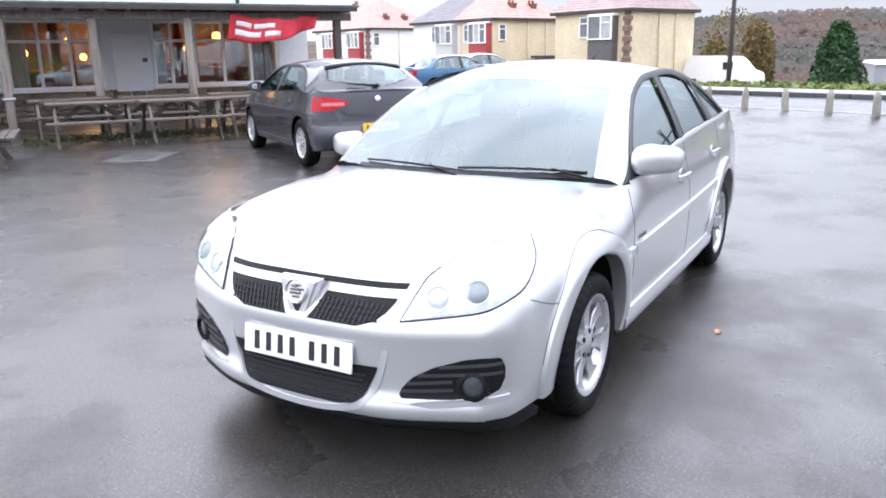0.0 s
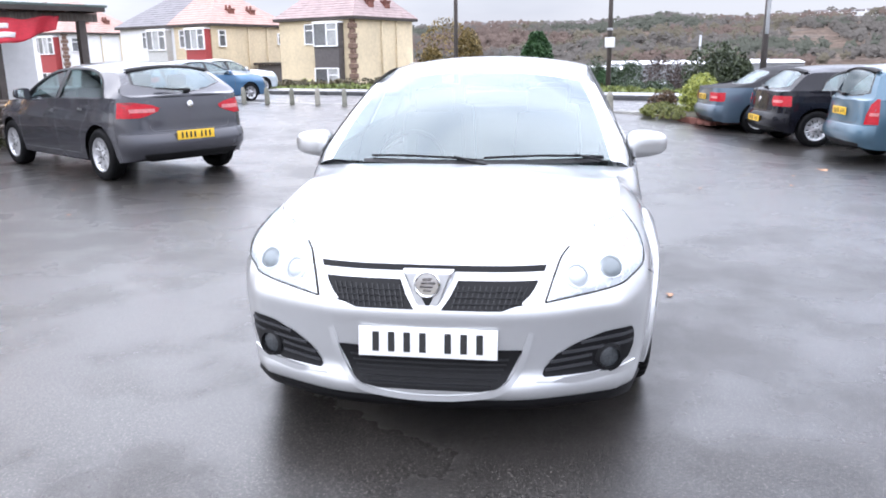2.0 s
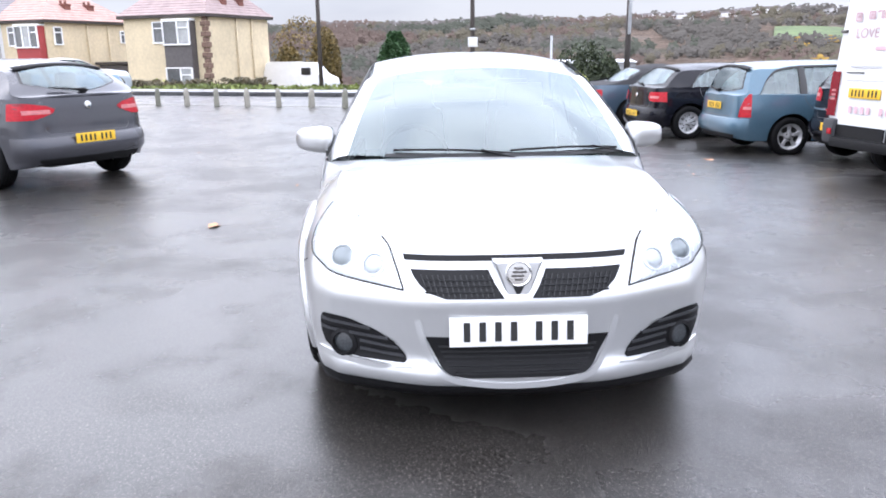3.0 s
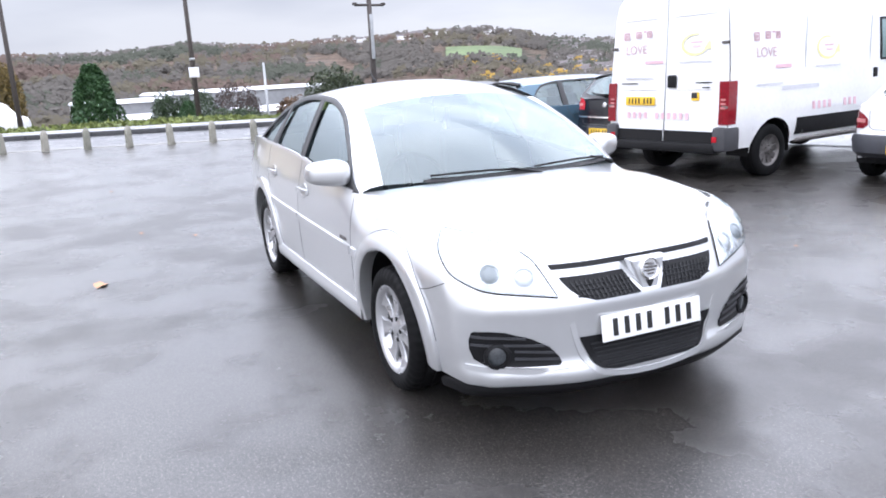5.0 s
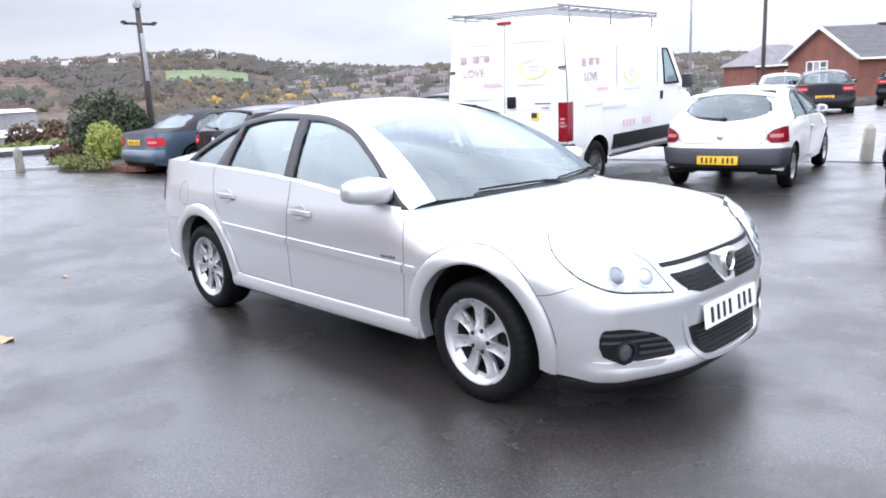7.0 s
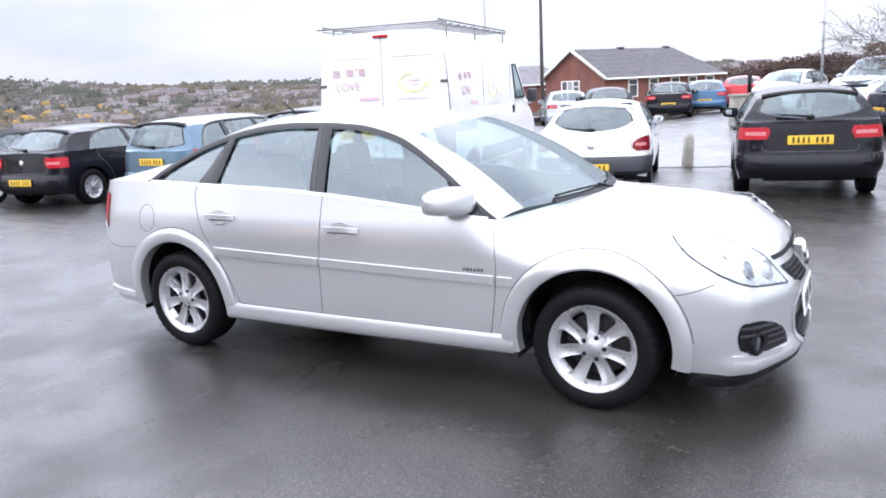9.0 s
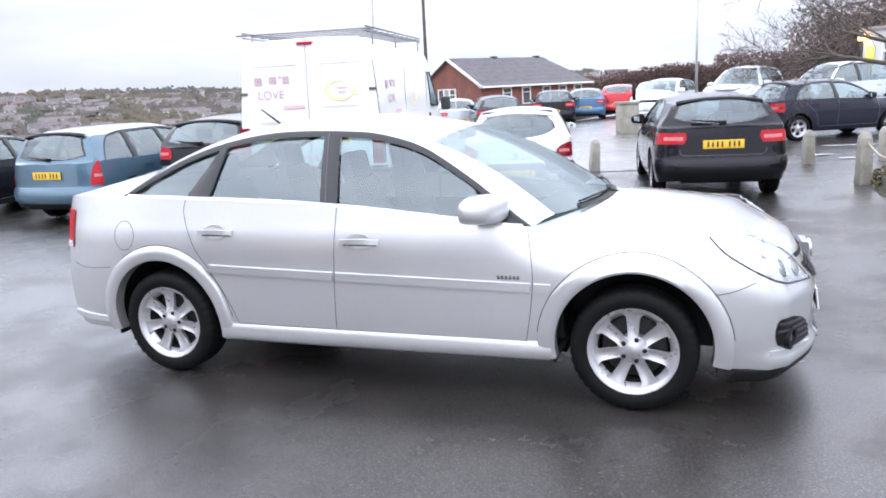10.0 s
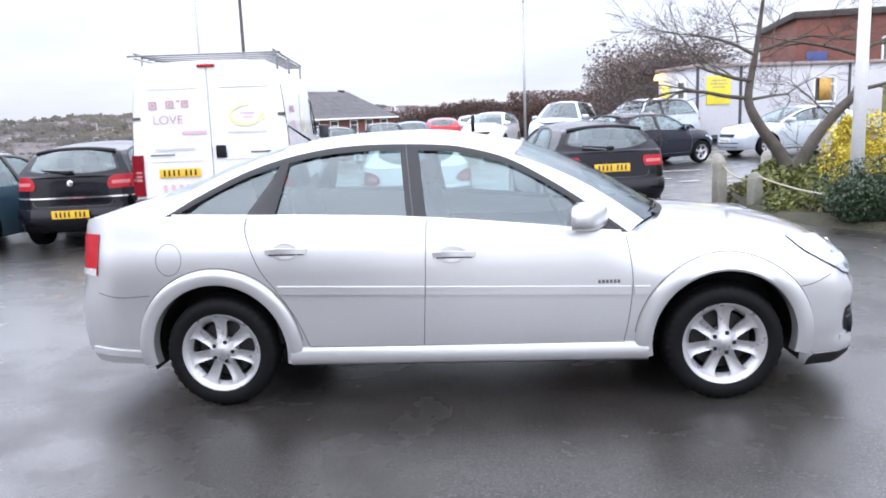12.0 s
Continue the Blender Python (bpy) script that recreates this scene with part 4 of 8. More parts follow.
def silver_car():
    car = thing("silver_car", Matrix(), "clean silver five-door hatchback car parked on wet tarmac", "car")
    sh = Shell(HERO)
    body = car_shell(car, sh, SILVER)
    add_wheels(car, HERO, style="hero")
    cabin_inside(car, HERO)
    for side in (1, -1):
        # wheel-arch flares
        for x, z in ((1.35, 0.328), (-1.35, 0.32)):
            rows = []
            for a in steps(-0.2, math.pi + 0.2, 36):
                row = []
                for f, o in ((0, 0.016), (0.12, 0.023), (0.5, 0.026), (0.85, 0.021), (0.95, 0.016), (1, -0.004)):
                    r = 0.376 + (0.09 if x > 0 else 0.086) * f
                    px, pz = x + r * math.cos(a), z + r * math.sin(a)
                    row.append(sh.on_side(px, max(pz, 0.238), o, side))
                row.insert(0, sh.on_side(x + 0.376 * math.cos(a), max(z + 0.376 * math.sin(a), 0.238), -0.05, side))
                rows.append(row)
            part("arch_flare", fill(rows), SILVER, car, angle=32)
            # thin dark ribbon: the flare's shadow line drawn along its outer edge
            r = 0.378 + (0.09 if x > 0 else 0.086)
            line = [(x + r * math.cos(a), z + r * math.sin(a)) for a in steps(0.12, math.pi - 0.12, 40)]
            part("arch_shadow", side_ribbon(sh, line, 0.0022, 0.0012, side), SEAM, car)
        # sill skirt
        rows = []
        for x in steps(0.955, -0.955, 30):
            rows.append([sh.on_side(x, z, o, side) for z, o in ((0.335, -0.002), (0.33, 0.012), (0.3, 0.03), (0.25, 0.034), (0.232, 0.02), (0.225, -0.06))])
        part("sill_skirt", fill(rows), SILVER, car)
        # rubbing strips
        for xs in ((0.96, 0.88), (0.86, -0.2), (-0.215, -1.0)):
            pts = [(x, 0.615 + 0.0225 * (0.9 - x)) for x in steps(xs[0], xs[1], 14)]
            part("rubbing_strip", side_ribbon(sh, pts, 0.025, 0.013, side), SILVER, car)
        # door gaps, filler flap
        for pts in ([(-0.193, 1.01), (-0.2, 0.85), (-0.209, 0.636), (-0.228, 0.337)], [(0.842, 0.9), (0.86, 0.8), (0.872, 0.658), (0.855, 0.48), (0.827, 0.326)],
                    [(-1.16, 1.05), (-1.17, 0.96), (-1.1, 0.78), (-1.0, 0.64), (-0.91, 0.49), (-0.852, 0.34)], [(0.827, 0.334), (-0.85, 0.336)],
                    [(-1.72, 0.64), (-1.9, 0.63), (-2.02, 0.655)], [(1.67, 0.6), (1.78, 0.615), (1.9, 0.66)]):
            part("panel_gap", side_ribbon(sh, lerp_line(pts, 24), 0.0024, 0.0012, side), SEAM, car)
        if side < 0:
            ring = [(-1.598 + 0.072 * math.cos(a), 0.833 + 0.085 * math.sin(a)) for a in steps(0, 2 * math.pi, 30)]
            part("filler_flap", side_ribbon(sh, ring, 0.002, 0.001, side), SEAM, car)
        handle(car, sh, -0.05, 0.828, side, SILVER, 0.225)
        handle(car, sh, -0.945, 0.864, side, SILVER, 0.225)
        door_mirror(car, sh, 0.672, 1.005, SILVER, side, 0.87)
        # black sail panel in the front corner of the window
        rows = [[sh.on_window(x, sh.belt(x) - 0.012 + (sh.rail(x) - sh.belt(x)) * v, 0.003, side) for x in steps(0.845, 0.6, 8)] for v in steps(0, 1, 5)]
        part("mirror_sail", fill(rows, flip=side > 0), GLOSSBLACK, car)
        # gap between the two doors' window frames
        pts = [(-0.262 - 0.045 * f, f) for f in steps(0, 1, 8)]
        p = [sh.on_window(x, sh.belt(x) + (sh.rail(x) - sh.belt(x)) * f, 0.006, side) for x, f in pts]
        part("post_gap", ribbon(p, [Vector((0, side, 0.4))] * 9, 0.003, 0.002), SEAM, car)
        # model badge as plain bars
        bm = bmesh.new()
        for k in range(6):
            p = sh.on_side(0.8 - 0.02 * k, 0.665, 0.003, side)
            add_box(bm, (0.013, 0.003, 0.018), p)
        part("badge", bm, STEEL, car, "small grey badge bars")
        # bright lip under the rear bumper
        pts = [(x, 0.3 + 0.02 * f) for f, x in zip(steps(0, 1, 12), steps(-1.8, -2.12, 12))]
        part("rear_lip", side_ribbon(sh, pts, 0.02, 0.014, side), SILVER, car)
        # tail lamp
        pts = [[sh.at(u, z, 0.006, side) for u in steps(0.782, 0.9, 12)] for z in steps(0.75, 0.975, 6)]
        tl = part("tail_lamp", fill(pts), RED, car)
        pts = [[sh.at(u, z, 0.009, side) for u in steps(0.784, 0.898, 12)] for z in (0.752, 0.77, 0.79)]
        part("lamp_band", fill(pts), REFLECTOR, tl)
        # headlamp: reflector bowl, lamps and clear cover, swept back along the wing; (place round the plan, height)
        below = [(2.05, 0.597), (2.8, 0.615), (3.4, 0.627), (3.89, 0.641), (4.42, 0.669), (4.84, 0.706), (5.18, 0.775), (5.35, 0.853)]
        above = [(2.05, 0.599), (2.27, 0.675), (2.46, 0.735), (2.68, 0.77), (3.06, 0.803), (3.8, 0.831), (4.6, 0.848), (5.35, 0.855)]

        def lamp_at(q, off):
            return sh.at(q[0] / sh.n, q[1], off, side)

        def lamp_sheet(off, dome=0.012):
            rows_ = []
            for f in steps(0, 1, 24):
                lo_, hi_ = curve_at(below, f), curve_at(above, f)
                rows_.append([lamp_at((lo_[0] + (hi_[0] - lo_[0]) * v, lo_[1] + (hi_[1] - lo_[1]) * v), off + dome * math.sin(math.pi * v) ** 0.7 * math.sin(math.pi * f) ** 0.7) for v in steps(0, 1, 10)])
            return fill(rows_, flip=side > 0)

        lamp = part("headlamp", lamp_sheet(0.004), REFLECTOR, car, angle=0)
        for line, half_, mt in ((below, 0.0026, LAMPGAP), (above[:4], 0.0024, LAMPGAP), (above[3:], 0.003, SILVER)):
            q = [curve_at(line, f) for f in steps(0, 1, 20)]
            p = [lamp_at(x, 0.004) for x in q]
            part("lamp_gap", ribbon(p, [lamp_at(x, 0.03) - w for x, w in zip(q, p)], half_, 0.004), mt, lamp)
        for u, z, r, mt, nm in ((3.5, 0.698, 0.036, LENSGLASS, "projector_lamp"), (2.66, 0.678, 0.038, ALLOY, "beam_lamp"), (4.45, 0.772, 0.022, AMBER, "indicator")):
            c = lamp_at((u, z), 0.016)
            nrm = (lamp_at((u + 0.08, z), 0.016) - c).cross(lamp_at((u, z + 0.012), 0.016) - c)
            nrm = nrm if nrm.x > 0 else -nrm
            bm = lathe_bm([(r * 1.25, -0.008), (r * 1.2, 0.003), (r * 1.02, 0.005), (r, 0.0), (r * 0.85, 0.006), (r * 0.5, 0.011), (0, 0.013)], 28, "Z")
            ob = part(nm, bm, mt, lamp)
            ob.matrix_basis = Matrix.Translation(c) @ nrm.to_track_quat("Z", "Y").to_matrix().to_4x4()
            bm = lathe_bm([(r * 1.18, 0.003), (r * 1.21, 0.006), (r * 1.27, 0.006), (r * 1.3, -0.003)], 28, "Z")
            part("lamp_ring", bm, CHROME, ob)
        cover = part("lamp_cover", lamp_sheet(0.0085, 0.034), CLEAR, lamp, angle=0)
        cover.visible_shadow = False
        # fog lamp grille: dark recess with slats
        rows = [(0.308, 0.43, 0.6), (0.32, 0.42, 0.71), (0.345, 0.43, 0.745), (0.39, 0.47, 0.76), (0.43, 0.54, 0.762), (0.462, 0.64, 0.755), (0.47, 0.7, 0.745)]
        fog = part("fog_grille", patch(sh, rows, 0.003, mirror=side, n=14), BLACK, car)
        for k, (z0, z1, a, b) in enumerate(((0.335, 0.345, 0.43, 0.6), (0.365, 0.378, 0.45, 0.6), (0.398, 0.412, 0.49, 0.755), (0.432, 0.448, 0.56, 0.755))):
            pts = [(side * y, z0 + (z1 - z0) * (y - a) / (b - a)) for y in steps(a, b, 10)]
            part("grille_slat", front_ribbon(sh, pts, 0.006, 0.009), SLAT, fog)
        c = sh.on_front(side * 0.665, 0.36, 0.0)
        nrm = Vector((1, side * 0.35, 0))
        q = Matrix.Translation(c) @ nrm.to_track_quat("Z", "Y").to_matrix().to_4x4()
        ob = part("fog_lamp", lathe_bm([(0.06, -0.02), (0.057, 0.014), (0.043, 0.018), (0.041, 0.004)], 28, "Z"), BLACK, fog)
        ob.matrix_basis = q
        ob = part("fog_lens", lathe_bm([(0.041, 0.004), (0.028, 0.01), (0, 0.012)], 28, "Z"), FOGLENS, fog)
        ob.matrix_basis = q
        # bright lip under the fog grille
        pts = [(side * y, z) for y, z in lerp_line([(0.4, 0.284), (0.56, 0.29), (0.68, 0.298), (0.77, 0.308)], 14)]
        part("bumper_lip", front_ribbon(sh, pts, 0.014, [-0.0035 + 0.0085 * smooth01(k / 5) for k in range(15)]), SILVER, car, angle=60)
        # fold that runs down from the headlamp to the lower grille
        pts = [(side * y, z) for y, z in lerp_line([(0.392, 0.546), (0.375, 0.47), (0.35, 0.38), (0.31, 0.3), (0.24, 0.255), (0.1, 0.232), (0.0, 0.228)], 26)]
        part("bumper_fold", front_ribbon(sh, pts, 0.014, [-0.0035 + 0.0115 * smooth01(k / 10) for k in range(27)]), SILVER, car, angle=60)
        # wiper
        bm = bmesh.new()
        pts = []
        for f in steps(0, 1, 8):
            y = (0.68 if side > 0 else 0.1) - 0.58 * f
            g = 1 - abs(y) / 0.71
            pts.append(Vector((0.935 + 0.195 * (1 - (1 - g) ** 2), y, 0.975 + 0.012 * math.sin(math.pi * f) + 0.012 * f)))
        rings = []
        for p in pts:
            rings.append([bm.verts.new(p + Vector((0.006 * math.cos(k * math.pi / 3), 0, 0.006 * math.sin(k * math.pi / 3)))) for k in range(6)])
        for ra, rb in zip(rings, rings[1:]):
            for k in range(6):
                bm.faces.new((ra[k], ra[(k + 1) % 6], rb[(k + 1) % 6], rb[k]))
        bm.faces.new(rings[0])
        bm.faces.new(rings[-1][::-1])
        bmesh.ops.recalc_face_normals(bm, faces=bm.faces)
        wiper = part("wiper", bm, BLACK, car)
        bm = bmesh.new()
        add_tube(bm, pts[0] + Vector((0.05, 0.02, -0.02)), pts[2] + Vector((0.004, 0, 0.008)), 0.007, 0.005, 6)
        part("wiper_arm", bm, BLACK, wiper)
    # black slot under the bonnet edge, upper grille, badge
    rows = [(0.698, -0.42, 0.42), (0.708, -0.425, 0.425), (0.718, -0.428, 0.428)]
    part("bonnet_slot", patch(sh, rows, 0.003, n=40), BLACK, car)
    for side in (1, -1):
        rows = [(0.57, side * 0.05, side * 0.27), (0.59, side * 0.065, side * 0.335), (0.62, side * 0.085, side * 0.37), (0.65, side * 0.1, side * 0.392), (0.668, side * 0.108, side * 0.4)]
        gr = part("upper_grille", patch(sh, rows, 0.003, n=20), BLACK, car)
        for f in steps(0, 1, 12):
            y = side * (0.11 + 0.25 * f)
            part("grille_bar", front_ribbon(sh, [(y - side * 0.02, 0.578 if f < 0.8 else 0.578 + 0.15 * (f - 0.8)), (y, 0.65)], 0.0025, 0.008), GLOSSBLACK, gr)
        for z in (0.592, 0.612, 0.632):
            part("grille_bar", front_ribbon(sh, [(side * y, z) for y in steps(0.09, 0.345, 10)], 0.0025, 0.008), GLOSSBLACK, gr)
    # V-shaped badge shield with its round emblem
    bm = bmesh.new()
    c = sh.on_front(0, 0.64, 0.0)
    out = [(-0.095, 0.07), (0.095, 0.07), (0.075, 0.02), (0.035, -0.085), (-0.035, -0.085), (-0.075, 0.02)]
    rows = [[c + Vector((o - 0.03 * (z / 0.3 + 0.1), y * k, z * k)) for y, z in out] for o, k in ((-0.01, 1.0), (0.022, 0.97), (0.03, 0.86))]
    add_grid(bm, rows, close=True)
    bm.faces.new([bm.verts.new(v) for v in rows[-1]])
    bmesh.ops.remove_doubles(bm, verts=bm.verts, dist=1e-5)
    bmesh.ops.recalc_face_normals(bm, faces=bm.faces)
    shield = part("badge_shield", bm, SILVER, car, angle=30)
    nrm = Vector((1, 0, 0.15))
    q = Matrix.Translation(c + Vector((0.022, 0, 0.022))) @ nrm.to_track_quat("Z", "Y").to_matrix().to_4x4()
    em = part("emblem", lathe_bm([(0.05, 0.0), (0.05, 0.012), (0.045, 0.016), (0.041, 0.012), (0.041, 0.009), (0, 0.009)], 36, "Z"), CHROME, shield, "round chrome emblem")
    em.matrix_basis = q
    bm = bmesh.new()
    for y, z, w in ((0, 0.022, 0.03), (0.004, 0.008, 0.05), (-0.003, -0.006, 0.046), (0.0, -0.02, 0.028)):
        add_box(bm, (0.004, w, 0.007), c + Vector((0.037, y, 0.022 + z)))
    part("emblem_relief", bm, STEEL, shield)
    bm = bmesh.new()
    tri = [c + Vector((0.034, y, z)) for y, z in ((-0.022, -0.025), (0.022, -0.025), (0, -0.07))]
    bm.faces.new([bm.verts.new(v) for v in tri])
    part("shield_inlay", bm, GLOSSBLACK, shield)
    # lower grille with slats, plate
    rows = [(0.262, -0.19, 0.19), (0.275, -0.265, 0.265), (0.3, -0.29, 0.29), (0.35, -0.315, 0.315), (0.41, -0.345, 0.345), (0.418, -0.345, 0.345)]
    lg = part("lower_grille", patch(sh, rows, 0.003, n=24), BLACK, car)
    for z, w in ((0.282, 0.25), (0.302, 0.275), (0.322, 0.285), (0.342, 0.295), (0.362, 0.305), (0.382, 0.315)):
        part("grille_slat", front_ribbon(sh, [(y, z) for y in steps(-w + 0.015, w - 0.015, 16)], 0.0045, 0.009), GLOSSBLACK, lg)
    add_plate(car, sh.on_front(0, 0.445, 0.0) + Vector((0.012, 0, 0)), (1, 0, 0.12))
    # black lip under the bumper
    rows = []
    for y in steps(-0.8, 0.8, 40):
        rows.append([sh.on_front(y, z, o) for z, o in ((0.225, 0.002), (0.205, 0.012), (0.165, 0.0), (0.15, -0.05))])
    part("front_lip", fill(rows), BLACK, car)
    # scuttle at the foot of the windscreen, roof aerial, mirror in the cabin
    rows = []
    for y in steps(-0.52, 0.66, 24):
        g = 1 - abs(y) / 0.71
        x, z = 0.955 + 0.195 * (1 - (1 - g) ** 2), 0.953 + 0.009 * (1 - (1 - g) ** 2)
        rows.append([Vector((x + 0.022, y, z + 0.0)), Vector((x, y, z + 0.012)), Vector((x - 0.012, y, z + 0.014))])
    part("scuttle", fill(rows), BLACK, car)
    part("roof_aerial", tube_bm((-0.98, 0, 1.42), (-1.12, 0, 1.52), 0.008, 0.004), BLACK, car)
    part("cabin_mirror", box_bm((0.03, 0.24, 0.06), (0.3, 0, 1.33), bevel=0.01), BLACK, car)
    return car


silver_car()

# ---- the other vehicles ----
def hatch(F, R, half, wb, r, h0, cowl, b0, b1, roof, ws0, ws1, rq, rend, g, zr, rim=0.2, tyre=0.195, lean=0.45, notch=False):
    """Numbers of a car's skin from its main measures: nose, tail, half width, wheelbase, wheel, heights and window line."""
    k, xf, xr = half / 0.89, wb / 2, -wb / 2
    w0 = ws0 - 0.25
    plan = [(F, 0, h0 - 0.02, 0.2), (F - 0.015, 0.26 * k, h0 - 0.015, 0.2), (F - 0.06, 0.46 * k, h0, 0.21), (F - 0.14, 0.62 * k, h0 + 0.04, 0.22), (F - 0.27, 0.76 * k, h0 + 0.08, 0.23),
            (F - 0.44, 0.84 * k, h0 + 0.11, 0.24), (xf, 0.884 * k, (h0 + b0) / 2 + 0.07, 0.24), (w0, 0.888 * k, b0, 0.24), (-0.25, 0.892 * k, (b0 + b1) / 2 + 0.01, 0.24), (xr, 0.886 * k, b1, 0.24),
            (R + 0.38, 0.868 * k, b1 + 0.005, 0.25), (R + 0.18, 0.81 * k, b1, 0.27), (R + 0.07, 0.66 * k, zr + 0.01, 0.29), (R + 0.02, 0.4 * k, zr, 0.3), (R, 0, zr, 0.3)]
    a = ws1 - 0.2
    rail = [(w0, b0 - 0.004), (w0 + (a - w0) * 0.45, b0 + (roof - 0.1 - b0) * 0.56), (a, roof - 0.11), ((a + rq) / 2, roof - 0.075), (rq + 0.36, roof - 0.13), (rq + 0.14, (roof + b1) / 2 - 0.03), (rq, b1 - 0.002)]
    gx, gz = g
    edge = [("rail", a), ("rail", a - 0.35), ("rail", (a + rq) / 2), ("rail", rq + 0.4), ("p", min(rend + 0.12, rq + 0.3), half * 0.7, roof - 0.14),
            ("p", (rend + gx) / 2 + 0.1, half * 0.78, (roof + gz) / 2 - 0.06), ("p", gx + 0.13, half * 0.87, gz + 0.0), ("u", 0.875), ("u", 1.0)]
    mid = [(ws1, roof - 0.06), (ws1 - 0.4, roof - 0.008), ((ws1 + rend) / 2 - 0.1, roof), (rend + 0.3, roof - 0.02), (rend, roof - 0.07), ((rend + gx) / 2 - 0.015, (roof + gz) / 2 - 0.02), (gx, gz),
           (R + 0.09 if not notch else (gx + R) / 2 - 0.1, zr + 0.035), (R, zr)]
    return dict(plan=plan, rail=rail, edge=edge, mid=mid, xf=xf, xr=xr, r=r, rim=rim, tyre=tyre, track=half - 0.02, arch=r + 0.052, half=half - 0.01, lean=lean,
                front_in=[(0.2, 0.06), (0.3, 0.01), (0.4, 0.0), (0.55, 0.02), (0.65, 0.05), (0.75, 0.1), (0.85, 0.16), (1.0, 0.28)],
                side_in=[(0.2, 0.05), (0.3, 0.028), (0.4, 0.012), (0.6, 0.0), (0.75, 0.006), (0.85, 0.02), (0.95, 0.04), (1.1, 0.065)],
                rear_in=[(0.25, 0.09), (0.33, 0.03), (0.4, 0.0), (0.52, 0.005), (0.6, 0.035), (0.75, 0.05), (0.9, 0.065), (1.0, 0.08), (1.1, 0.1)],
                hood=[(F - 0.1, h0), (F - 0.11, h0 + 0.01), (F - 0.13, h0 + 0.03), (F - 0.19, h0 + 0.06), (F - 0.3, h0 + 0.1), (F - 0.46, h0 + 0.14), (xf + 0.1, (h0 + cowl) / 2 + 0.09), (ws0, cowl)],
                rear_glass=(4.15 / 8, 5.95 / 8, 2), arc=(0.2, 4, 0.12, 0.09), screen_foot=(w0 + 0.01, 0.78 * half, b0 + 0.03), screen_mid=(ws0, cowl - 0.004),
                panes=[(w0, a + 0.35, -0.22, -0.26), (-0.22, -0.26, rq + 0.012, rq + 0.02)], posts=[(-0.22, -0.27, 0.055, 0.05)], seat_x=0.15, dash=ws0 - 0.3, frame=0.028, rq=rq)


def quarter_panels(car, sh, body_mat):
    """The painted panels between the last side window and the tailgate."""
    s = sh.s
    n = 44
    for side in (1, -1):
        rows = sh.shell_rows(side, n, 14)
        up, low = [], []
        rq = s["rq"]
        ub = sh.u_of(rq, 0, 0, 1)
        for k in range(17):
            f = k / 16
            up.append(rows[round((3 + 4 * f) / 8 * n)][0])
            if f < 0.45:
                x = rq + 0.4 * (1 - f / 0.45)
                low.append(sh.on_window(x, sh.rail(x), 0, side))
            else:
                low.append(sh.at(ub + (0.875 - ub) * (f - 0.45) / 0.55, None, 0, side))
        part("quarter_panel", fill([[a.lerp(b, t) for t in steps(0, 1, 4)] for a, b in zip(up, low)], flip=side > 0), body_mat, car, angle=60)


